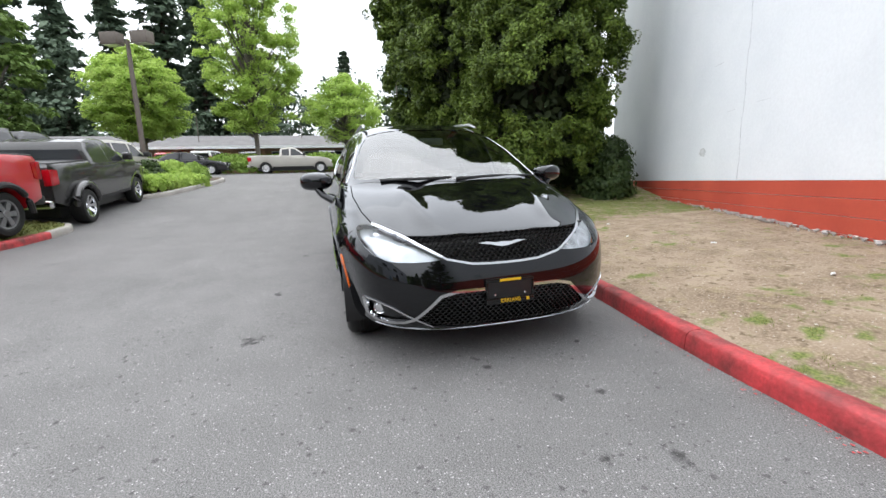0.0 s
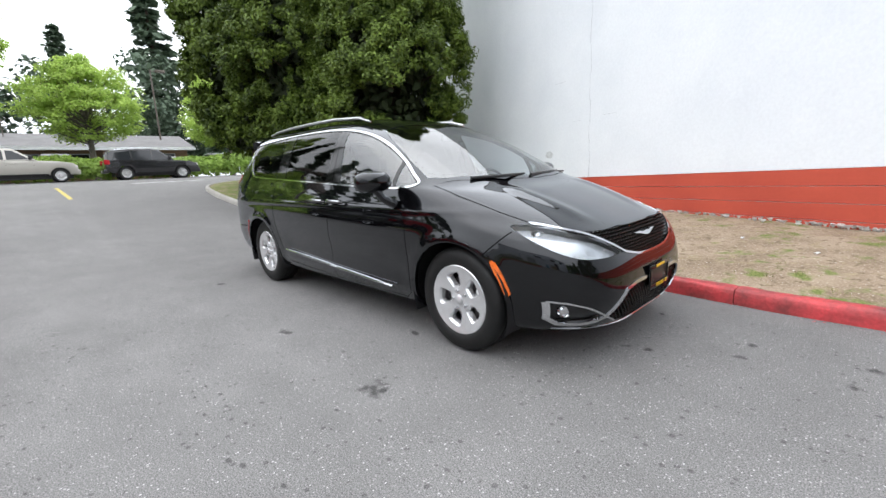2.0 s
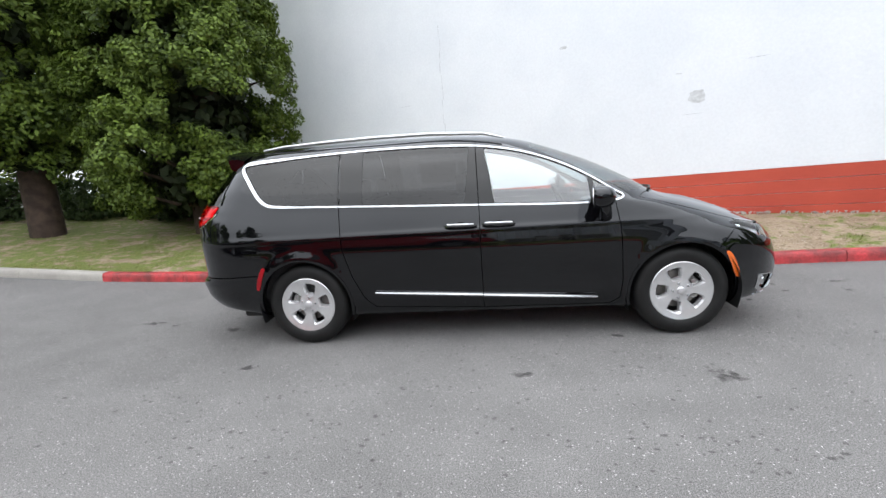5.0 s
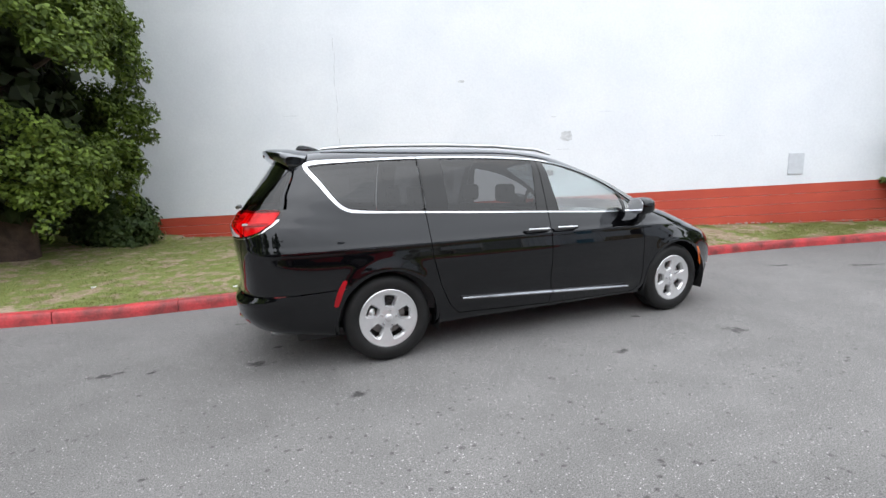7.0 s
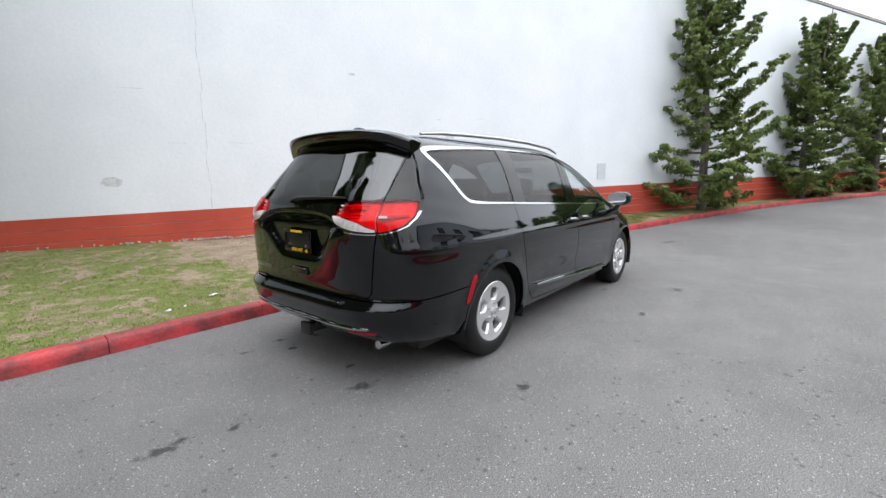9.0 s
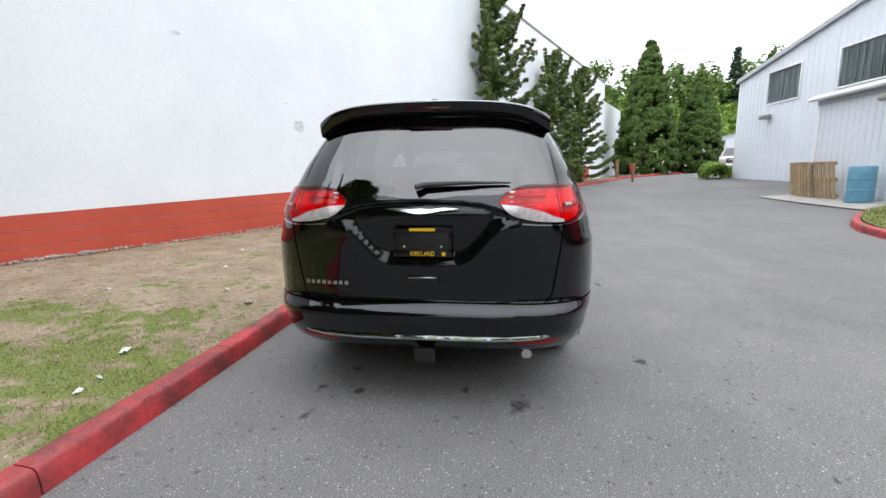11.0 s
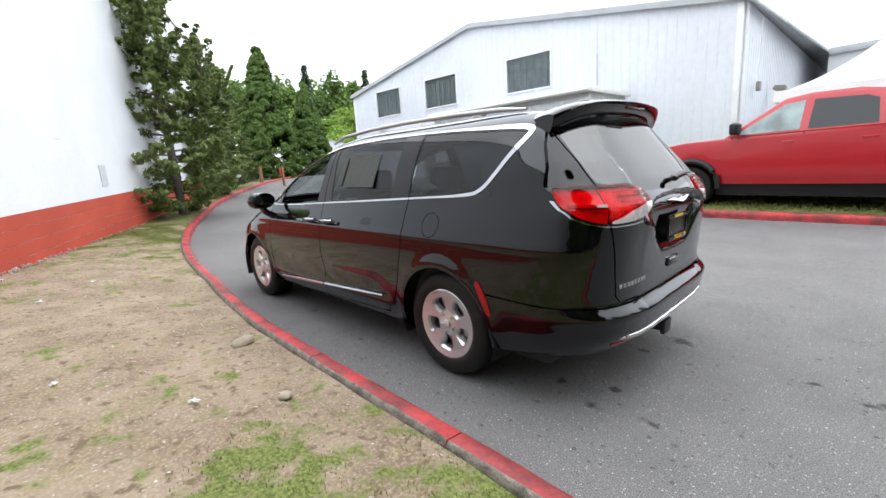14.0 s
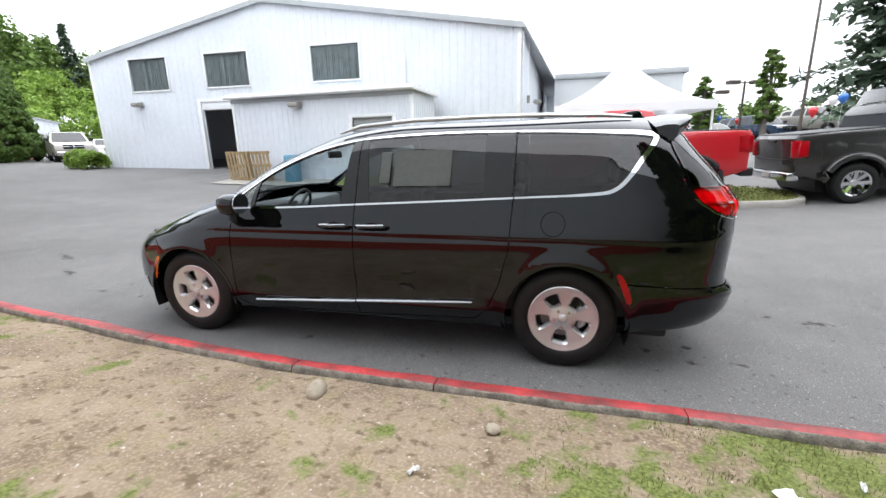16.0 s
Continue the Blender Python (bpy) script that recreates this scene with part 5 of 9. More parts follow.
    panel("windscreen", both, R_SCREEN, M_GLASS, van, label="large raked windscreen reflecting the sky", off=-0.003, skirt=0)
    panel("rear_window", both, R_RGLASS, M_REARTINT, van, label="dark tinted rear window", off=-0.002, skirt=0)
    grille = panel("grille", both, R_GRILLE, M_TRIM, van, off=-0.03, skirt=0, label="black honeycomb grille")
    lower = panel("lower_grille", both, R_LGRILLE, M_TRIM, van, off=-0.03, skirt=0, label="black honeycomb lower grille")
    back = g[:, g.shape[1] * 2 // 3:].reshape(-1, 3)

    def skin_x(y, z):
        """How far back the tail reaches at a place seen from behind."""
        d = np.hypot(back[:, 1] - abs(y), back[:, 2] - z) + 10 * (back[:, 0] > -2.2)
        k = np.argsort(d)[:4]
        return float((back[k, 0] / (d[k] + 0.004)).sum() / (1 / (d[k] + 0.004)).sum())

    span = np.linspace(-0.715, 0.715, 31)
    part("bumper_chrome", tube([(skin_x(y, 0.436) - 0.002, y, 0.436 + 0.022 * (y / 0.7) ** 4) for y in span], [0.005] + [0.016] * 29 + [0.005], 10), M_CHROME, van, "chrome strip across the rear bumper")
    panel("grille_chrome", both, R_GCHROME, M_CHROME, van, off=0.005, skirt=0.02, label="chrome strips round grille and fog lamps")
    for one, s in ((left, 1), (right, -1)):
        panel("window_surround", one, R_CHROME, M_CHROME, van, off=0.004, label="chrome window surround")
        panel("window_pillar", one, R_PILLAR, M_GLOSSBLACK, van, off=-0.001)
        d = panel("front_door", one, R_FDOOR, M_BLACK, van)
        if s < 0:
            panel("window", one, R_FGLASS, M_SIDEGLASS, d, off=-0.004, skirt=0)
        d2 = panel("sliding_door", one, R_SDOOR, M_BLACK, van)
        panel("window", one, R_SGLASS, M_TINT, d2, off=-0.004, skirt=0)
        panel("quarter_window", one, R_QGLASS, M_TINT, van, off=-0.004, skirt=0, label="dark tinted rear side window")
        panel("corner_window", one, R_TRIGLASS, M_SIDEGLASS, van, off=-0.004, skirt=0)
        panel("rear_pillar_panel", one, R_DPANEL, M_PILLARGLASS, van, label="dark glossy corner panel beside the rear window")
        # chrome is put here in place of the sky's gleam on the lip
        panel("tail_lip_gleam", one, R_TAILC, M_CHROME, van, off=0.003, skirt=0.01, label="thin chrome line standing in for the gleam under the tail lamp")
        for code, words in ((R_TAILO, "red wrap-round tail lamp"), (R_TAILI, "red tail lamp on the tailgate")):
            t = panel("tail_lamp", one, code, M_REDGLASS, van, off=0.008, skirt=0.015, label=words)
            panel("reflector", one, code, M_LAMPSILVER, t, off=-0.022, skirt=0)
            for k in range(5 if code == R_TAILI else 1):
                z = 1.13 + 0.026 * k if code == R_TAILI else 1.165
                if code == R_TAILI:
                    rib = [(-2.640 + 0.9 * (y - 0.40) ** 2 + 0.45 * max(0, z - 1.17), y * s, z) for y in np.linspace(0.45 + 0.004 * k, 0.67 - 0.015 * (4 - k), 7)]
                else:
                    rib = [(x, (0.752 + 0.088 * t_ ** 0.6) * s, z) for t_, x in zip(np.linspace(0, 1, 6), np.linspace(-2.555 + 0.3 * max(0, z - 1.17), -2.38 + 0.3 * max(0, z - 1.17), 6))]
                part("rib", tube(rib, 0.006 if code == R_TAILI else 0.014, 6), M_LAMPDARK if k % 2 or code == R_TAILO else M_LAMPSILVER, t)
        panel("reversing_lens", one, R_TAILW, M_WHITELENS, t, off=0.008, skirt=0.02)
        panel("bumper_reflector", one, R_REFLECT, M_REDLENS, van, off=0.003, label="red reflector in the rear bumper")
        hl = panel("headlamp", one, R_LAMP, M_LENS, van, off=0.002, skirt=0, label="clear wrap-round headlamp with chrome inside")
        panel("housing", one, R_LAMP, M_LAMPHOUSE, hl, off=-0.05, skirt=0)
        bar = [(2.05, 0.83 * s, 0.735), (2.17, 0.73 * s, 0.712), (2.27, 0.60 * s, 0.705), (2.33, 0.48 * s, 0.706)]
        part("light_bar", tube(bar, [0.010, 0.014, 0.014, 0.008], 8), M_WHITELENS, hl)
        panel("fog_recess", one, R_FOG, M_TRIM, van, off=-0.03, skirt=0)
        for end in (1, -1):
            panel("arch_lip", one, R_LIP, M_BLACK, van, off=0.004, skirt=0.03, pick=lambda c: c.x * end > 0)
        # fog lamp
        fl = lathe([(0.0, 0.012), (0.026, 0.008), (0.034, 0.0), (0.040, 0.004), (0.044, -0.02)], 24, "x")
        part("fog_lamp", fl, M_CHROME, van, "round fog lamp", at=Matrix.Translation((2.235, 0.775 * s, 0.385)) @ Matrix.Rotation(radians(25 * s), 4, "Z"))
        # headlamp inner parts
        for py, pz, px, r in ((0.75, 0.80, 2.05, 0.042), (0.63, 0.765, 2.17, 0.032)):
            pr = lathe([(0.0, 0.012), (r * 0.5, 0.010), (r * 0.8, 0.0), (r, 0.004), (r * 1.15, -0.03)], 24, "x")
            part("projector", pr, M_CHROME, hl, at=Matrix.Translation((px, py * s, pz)) @ Matrix.Rotation(radians(25 * s), 4, "Z"))
        # arch liners
        for hx, hz in HUBS:
            bm = bmesh.new()
            rows = []
            for k in range(25):
                a = -0.35 + (math.pi + 0.7) * k / 24
                rows.append([bm.verts.new((hx + 0.43 * math.cos(a), yy * s, hz + 0.43 * math.sin(a))) for yy in (0.98, 0.6)])
            for p, q in zip(rows, rows[1:]):
                bm.faces.new((p[0], p[1], q[1], q[0]))
            bm.faces.new([r[1] for r in rows])
            part("arch_liner", bm, M_TRIM, van)
            wheel("wheel", van, (hx, 0.955 * s, hz), s, {(1, 1): 52, (-1, 1): -6, (1, -1): 54, (-1, -1): 27}[(1 if hx > 0 else -1, s)])
        # sill strip, side markers, handles
        for xa, xb in ((0.89, -0.008), (-0.016, -0.915)):
            line = [(xa, 0.998 * s, 0.36 + (0.9 - xa) * 0.058), (xb, 1.004 * s, 0.36 + (0.9 - xb) * 0.058)]
            part("sill_strip", tube([line[0], (Vector(line[0]) + Vector(line[1])) / 2, line[1]], [0.010, 0.014, 0.014] if xa > 0 else [0.014, 0.014, 0.009], 8), M_CHROME, van, "chrome strip along the sill")
        panel("side_marker", one, R_MARKF, M_ORANGE, van, off=0.005, label="amber side marker behind the bumper corner")
        panel("side_marker", one, R_MARKR, M_REDLENS, van, off=0.005, label="red side marker behind the rear wheel")
        for hx, door in ((0.14, d), (-0.165, d2)):
            cup = lathe([(0.0, -0.012), (0.03, -0.008), (0.045, 0.0)], 24, "y")
            bmesh.ops.scale(cup, vec=(1.3, s, 0.75), verts=cup.verts[:])
            part("handle_cup", cup, M_GLOSSBLACK, door, at=Matrix.Translation((hx, 0.981 * s, 0.985)))
            hd = tube([(hx - 0.125, 0.992 * s, 0.995), (hx - 0.09, 1.018 * s, 0.994), (hx, 1.026 * s, 0.993), (hx + 0.09, 1.018 * s, 0.990), (hx + 0.125, 0.992 * s, 0.988)], [0.012, 0.016, 0.017, 0.016, 0.012], 10, 0.8)
            part("handle", hd, M_GLOSSBLACK, door, "black door handle with chrome strip")
            part("handle_strip", tube([(hx - 0.105, 1.012 * s, 1.006), (hx, 1.034 * s, 1.006), (hx + 0.105, 1.012 * s, 1.001)], 0.009, 8), M_CHROME, door)
        # door mirror
        bm = bmesh.new()
        bmesh.ops.create_uvsphere(bm, u_segments=24, v_segments=14, radius=1)
        for v in bm.verts:
            x, y, z = v.co
            x = max(x, -0.55)
            v.co = Vector((x * 0.10, math.copysign(abs(y) ** 0.8, y) * 0.140, math.copysign(abs(z) ** 0.75, z) * 0.078 * (1 + 0.12 * y * s)))
        mm = part("door_mirror", bm, M_BLACK, van, "black door mirror on a short arm", at=Matrix.Translation((0.90, 1.115 * s, 1.165)) @ Matrix.Rotation(radians(12 * s), 4, "Z"))
        part("mirror_glass", plate_mesh([(0.118 * math.cos(a * math.pi / 12), 0.076 * math.sin(a * math.pi / 12)) for a in range(24)], 0.004, "x", -0.062), M_CHROME, mm)
        part("arm", tube([(0.02, -0.01 * s, -0.06), (0.03, -0.05 * s, -0.12), (0.03, -0.14 * s, -0.17)], [0.045, 0.042, 0.05], 12, 0.7), M_BLACK, mm)
        # roof rail
        rail = tube([(0.22, 0.610 * s, 1.672), (0.05, 0.600 * s, 1.720), (-0.4, 0.588 * s, 1.752), (-0.9, 0.580 * s, 1.760), (-1.4, 0.573 * s, 1.755), (-1.75, 0.565 * s, 1.744), (-1.95, 0.56 * s, 1.725)], [0.012, 0.02, 0.022, 0.022, 0.022, 0.021, 0.012], 10, 0.75)
        part("roof_rail", rail, M_SATIN, van, "bright silver roof rail")
    # honeycomb bars of the two grilles
    grille_bars(both, R_GRILLE, grille, 0.036, UPPER)
    grille_bars(both, R_LGRILLE, lower, 0.036, LOWER)
    # spoiler
    prof = [(-2.08, 1.735), (-2.22, 1.750), (-2.32, 1.750), (-2.375, 1.744), (-2.390, 1.735), (-2.388, 1.718), (-2.368, 1.678), (-2.345, 1.660), (-2.29, 1.648), (-2.22, 1.62)]
    bm = bmesh.new()
    rows = []
    for k in range(33):
        y = -0.685 + 1.37 * k / 32
        t = abs(y) / 0.685
        shrink = 1 - 0.55 * t ** 6
        rows.append([bm.verts.new((-2.22 + (x + 2.22) * shrink + 0.075 * t ** 2, y * (1.0 + 0.03 * (x < -2.3)), z - 0.030 * t ** 2 - 0.060 * t ** 6)) for x, z in prof])
    for p, q in zip(rows, rows[1:]):
        for j in range(len(prof)):
            bm.faces.new((p[j], p[(j + 1) % len(prof)], q[(j + 1) % len(prof)], q[j]))
    bm.faces.new(rows[0])
    bm.faces.new(rows[-1][::-1])
    bmesh.ops.recalc_face_normals(bm, faces=bm.faces[:])
    sp = part("spoiler", bm, M_BLACK, van, "black roof spoiler over the rear window", angle=50)
    part("brake_lamp", block((-2.386, -0.13, 1.692), (-2.33, 0.13, 1.706), 0.003), M_BRAKELENS, sp)
    # aerial fin
    fin = plate_mesh(rounded([(-1.88, 1.74), (-1.97, 1.785), (-2.05, 1.80), (-2.09, 1.79), (-2.10, 1.735)], 3), 0.05, "y", -0.025, 0.01)
    part("aerial_fin", fin, M_BLACK, van)
    # rear wiper
    part("rear_wiper", tube([(-2.635, 0.03, 1.262), (-2.615, -0.02, 1.275), (-2.605, -0.25, 1.283), (-2.578, -0.47, 1.282)], [0.022, 0.02, 0.014, 0.007], 10, 0.7), M_TRIM, van, "black rear wiper")
    for y0, y1, x in ((0.72, -0.02, 1.36), (-0.05, -0.62, 1.46)):
        part("windscreen_wiper", tube([(x, y0, 1.155 if y0 > 0.5 else 1.165), ((x + 1.50) / 2 + 0.02, (y0 + y1) / 2, 1.163), (1.50, y1, 1.155) if y1 > -0.3 else (1.40, y1, 1.16)], [0.008, 0.012, 0.012], 8), M_TRIM, van)
    # badges: plain winged bars in chrome
    for x, z, w, s in ((2.395, 0.755, 0.165, 1), (-2.672, 1.135, 0.20, -1)):
        wing = [(-w, 0.016), (-0.5 * w, 0.004), (-0.04, -0.006), (0, -0.010), (0.04, -0.006), (0.5 * w, 0.004), (w, 0.016), (0.6 * w, 0.022), (0.05, 0.014), (0, 0.018), (-0.05, 0.014), (-0.6 * w, 0.022)]
        bm = plate_mesh(wing, 0.012, "x", x - 0.006)
        for v in bm.verts:
            v.co.x -= s * (0.35 * v.co.y ** 2 + 0.55 * v.co.z)
            v.co.z += z
        part("badge", bm, M_CHROME, van, "slim chrome winged badge")
    for k in range(8):
        y = 0.555 + (3.5 - k) * 0.034
        part("model_badge", block((-0.002, -0.011, -0.011), (0.002, 0.011, 0.011), 0.001), M_SATIN, van, "short silver bar of lettering", at=Matrix.Translation((skin_x(y, 0.735) - 0.003, y, 0.735)) @ Matrix.Rotation(math.atan2(skin_x(y - 0.02, 0.735) - skin_x(y + 0.02, 0.735), 0.04), 4, "Z"))
    # chrome ledge line and opening handle of the tailgate
    part("gate_handle", block((skin_x(0, 0.76) - 0.012, -0.09, 0.730), (-2.590, 0.09, 0.785), 0.010), M_GLOSSBLACK, van)
    part("handle_strip", block((skin_x(0, 0.76) - 0.018, -0.078, 0.772), (-2.620, 0.078, 0.779), 0.002), M_CHROME, van)
    # exhaust and tow hitch
    part("exhaust", tube([(-2.30, -0.58, 0.270), (-2.44, -0.585, 0.270)], 0.03, 16), M_CHROME, van)
    hitch = part("tow_hitch", block((-2.60, -0.045, 0.285), (-2.45, 0.045, 0.345), 0.008), M_TRIM, van)
    part("receiver", block((-2.63, -0.06, 0.27), (-2.60, 0.06, 0.36), 0.006), M_TRIM, hitch)
    # underside
    part("underbody", block((-2.25, -0.80, 0.22), (2.05, 0.80, 0.30), 0.03), M_TRIM, van)
    number_plate("front_plate", van, 2.485, 0.482, 0.158, 1, 0.005)
    number_plate("rear_plate", van, -2.652, 0.972, 0.158, -1, -0.005)
    interior(van)
    return van


def grille_bars(shells, code, parent, cell, poly):
    """Honeycomb cells laid over a grille opening: thin bars that follow its surface."""
    pts = []
    for bm, lay, reg in shells:
        for f in bm.faces:
            if f[reg] == code:
                pts += [v.co.copy() for v in f.verts] + [f.calc_center_median()]
    ys, zs, xs = (np.array([p[k] for p in pts]) for k in (1, 2, 0))
    whole = poly + [(-y, z) for y, z in poly[::-1]]
    out = bmesh.new()
    h = cell * 0.5
    rowi = 0
    z = zs.min() - h
    while z < zs.max() + h:
        y = -0.85 + (cell / 2 if rowi % 2 else 0)
        while y < 0.85:
            if inside((abs(y), z), poly):
                d = np.hypot(ys - y, zs - z)
                w = np.exp(-(d / (d.min() + 0.02)) ** 2)
                x = float((w * xs).sum() / w.sum()) - 0.012
                ring = [(y + cell * 0.56 * math.cos(math.pi / 6 + a * math.pi / 3), z + h * 0.66 * math.sin(math.pi / 6 + a * math.pi / 3)) for a in range(6)]
                hexo = [out.verts.new((x, p, q)) for p, q in ring]
                hexi = [out.verts.new((x + 0.001, y + (p - y) * 0.74, z + (q - z) * 0.74)) for p, q in ring]
                hexb = [out.verts.new((x - 0.016, y + (p - y) * 0.66, z + (q - z) * 0.66)) for p, q in ring]
                for a in range(6):
                    b = (a + 1) % 6
                    out.faces.new((hexo[a], hexo[b], hexi[b], hexi[a]))
                    out.faces.new((hexi[a], hexi[b], hexb[b], hexb[a]))
            y += cell
        z += h
        rowi += 1
    bmesh.ops.recalc_face_normals(out, faces=out.faces[:])
    m = part("mesh", out, M_GLOSSBLACK, parent, smooth=False)
    m["kind"] = "stuff"


def number_plate(name, parent, x, z, half, s, y0):
    """A black dealer's plate in a frame with yellow print; s: 1 faces ahead."""
    root = new(name)
    root.parent = parent
    root.matrix_basis = Matrix.Translation((x, y0, z)) @ Matrix.Rotation(0 if s > 0 else math.pi, 4, "Z")
    root["label"] = "black dealer plate with yellow print"
    part("plate", block((-0.006, -half, -0.078), (0.0, half, 0.078), 0.003), M_PLATEBLACK, root)
    for lo, hi in (((0.0, -half, 0.055), (0.007, half, 0.08)), ((0.0, -half, -0.08), (0.007, half, -0.045)), ((0.0, -half, -0.045), (0.007, -half + 0.012, 0.055)), ((0.0, half - 0.012, -0.045), (0.007, half, 0.055))):
        part("frame", block(lo, hi, 0.002), M_GLOSSBLACK, root)
    face = Matrix.Rotation(radians(90), 4, "Z") @ Matrix.Rotation(radians(90), 4, "X")
    part("print_bar", block((0.007, -0.07, 0.060), (0.009, 0.07, 0.076)), M_YELLOW, root, smooth=False)
    letters("print", "KIRKLAND", 0.036, M_YELLOW, root, Matrix.Translation((0.0085, 0.0, -0.0625)) @ face, 0.001, "yellow town name", 0.13)
    part("print_mark", block((0.007, 0.105, -0.072), (0.009, 0.125, -0.053)), M_YELLOW, root, smooth=False)
    for y in (-0.1, 0.1):
        part("screw", lathe([(0.0, 0.004), (0.007, 0.002), (0.007, 0.0)], 10, "x"), M_CHROME, root, at=Matrix.Translation((0.0, y, -0.025)))


def interior(van):
    """Seats, dashboard, wheel and lining seen through the windows."""
    part("floor", block((-2.3, -0.84, 0.36), (1.35, 0.84, 0.42), 0.02), M_INSIDE, van)
    for s in (1, -1):
        part("door_lining", block((-2.2, 0.84 * s - 0.025, 0.40), (1.15, 0.84 * s + 0.025, 1.06), 0.02), M_INSIDE, van)
    part("load_lining", block((-2.47, -0.72, 0.42), (-2.40, 0.72, 1.12), 0.02), M_INSIDE, van)
    bm = block((1.00, -0.80, 0.75), (1.42, 0.80, 1.06), 0.05)
    dash = part("dashboard", bm, M_DASHTOP, van, "dark dashboard with grey trim")
    part("trim_strip", block((0.985, -0.72, 0.86), (1.02, 0.25, 0.93), 0.012), M_DASH, dash)
    part("instrument_hood", block((0.93, 0.20, 1.0), (1.2, 0.56, 1.09), 0.03), M_INSIDE, dash)
    bm = lathe([(0.185 + 0.014 * math.cos(t), 0.014 * math.sin(t)) for t in np.linspace(0, 2 * math.pi, 9)[:-1]], 32, "x", closed=True)
    sw = part("steering_wheel", bm, M_INSIDE, van, at=Matrix.Translation((0.83, 0.38, 1.03)) @ Matrix.Rotation(radians(-25), 4, "Y"))
    part("hub", block((-0.03, -0.07, -0.06), (0.02, 0.07, 0.05), 0.02), M_INSIDE, sw)
    for a in (90, 210, 330):
        part("spoke", tube([(0, 0, 0), (0, 0.18 * math.sin(radians(a)), 0.18 * math.cos(radians(a)))], 0.016, 8), M_DASH, sw)
    part("rear_view_mirror", block((0.60, -0.12, 1.47), (0.63, 0.12, 1.535), 0.012), M_INSIDE, van)
    seat = None
    for x, ys in ((0.22, (0.40, -0.40)), (-0.72, (0.40, -0.40)), (-1.62, (0.45, 0.0, -0.45))):
        for y in ys:
            if seat is None:
                seat = new("car_seat")
                seat.parent = van
                part("cushion", block((-0.24, -0.24, 0.50), (0.28, 0.24, 0.66), 0.05, 3), M_INSIDE, seat)
                bm = block((-0.34, -0.23, 0.62), (-0.18, 0.23, 1.18), 0.05, 3)
                for v in bm.verts:
                    v.co.x -= (v.co.z - 0.62) * 0.22
                part("backrest", bm, M_INSIDE, seat)
                bm = block((-0.44, -0.13, 1.22), (-0.33, 0.13, 1.40), 0.04, 3)
                part("headrest", bm, M_INSIDE, seat)
                seat.matrix_basis = Matrix.Translation((x, y, 0))
            else:
                copy_thing(seat, Matrix.Translation((x, y, 0)))
    # papers just outside the driver's side sliding window, coloured dim as behind tinted glass
    sheet = new("window_sticker")
    sheet.parent = van
    sheet["label"] = "printed price sheet on the sliding door window, coloured dim as through tint"
    for x0, x1, z0, z1 in ((-0.20, -0.28, 1.30, 1.52), (-0.31, -0.74, 1.28, 1.53)):
        bm = bmesh.new()
        q = [bm.verts.new((x, float(np.interp(z, (1.16, 1.26, 1.38, 1.49, 1.585), (0.925, 0.89, 0.84, 0.79, 0.738))) + 0.011, z)) for x, z in ((x0, z0), (x1, z0), (x1, z1), (x0, z1))]
        bm.faces.new(q)
        bmesh.ops.solidify(bm, geom=bm.faces[:], thickness=0.002)
        part("paper", bm, M_PAPER, sheet, smooth=False)


VAN = minivan()
VAN.matrix_world = pose(0, 0, -0.011, rx=0.6)


# ---- trees ----
def leaf_mesh(name, centres, normals, size, mat, parent, jitter=0.9, long=1.6, label="", up=0.0):
    """Many small leaves or sprays, each a bent pair of triangles, at the given places."""
    n = len(centres)
    c = np.asarray(centres)
    nr = np.asarray(normals) + rng.normal(0, jitter, (n, 3))
    nr[:, 2] += up
    nr /= np.maximum(np.linalg.norm(nr, axis=1, keepdims=True), 1e-6)
    t = np.cross(nr, rng.normal(0, 1, (n, 3)))
    t /= np.maximum(np.linalg.norm(t, axis=1, keepdims=True), 1e-6)
    b = np.cross(nr, t)
    s = (size * (0.6 + 0.8 * rng.random(n)))[:, None]
    v = np.empty((n, 4, 3))
    v[:, 0] = c - t * s * long * 0.5
    v[:, 1] = c + b * s * 0.45 + nr * s * 0.15
    v[:, 2] = c + t * s * long * 0.5
    v[:, 3] = c - b * s * 0.45 + nr * s * 0.15
    me = bpy.data.meshes.new(name)
    me.vertices.add(n * 4)
    me.vertices.foreach_set("co", v.reshape(-1))
    me.loops.add(n * 4)
    me.loops.foreach_set("vertex_index", np.arange(n * 4))
    me.polygons.add(n)
    me.polygons.foreach_set("loop_start", np.arange(n) * 4)
    me.update(calc_edges=True)
    me.materials.append(mat)
    ob = new(name, me)
    ob.parent = parent
    if label:
        ob["label"] = label
    return ob


def branch_tube(points, radii, n=7):
    return tube(points, list(radii), n)


def join(bms):
    out = bmesh.new()
    for b in bms:
        me = bpy.data.meshes.new("t")
        b.to_mesh(me)
        out.from_mesh(me)
        bpy.data.meshes.remove(me)
        b.free()
    return out


def lumps_in(profile, height, count, seed, spread=0.25, inner=0.25):
    """Places of foliage lumps over a crown whose radius by height is given; outward ways too."""
    r = np.random.default_rng(seed)
    hs, rs = zip(*profile)
    out = []
    while len(out) < count:
        h = r.random()
        rad = np.interp(h, hs, rs)
        if r.random() > rad / max(rs) + 0.08:
            continue
        a = r.random() * 2 * math.pi
        wob = 1 + spread * noise.noise(Vector((math.cos(a) * 1.6 + seed, math.sin(a) * 1.6, h * height * 0.55)))
        d = rad * wob * (1 - inner * r.random() ** 2)
        out.append((d * math.cos(a), d * math.sin(a), h * height, math.cos(a), math.sin(a)))
    return np.array(out)


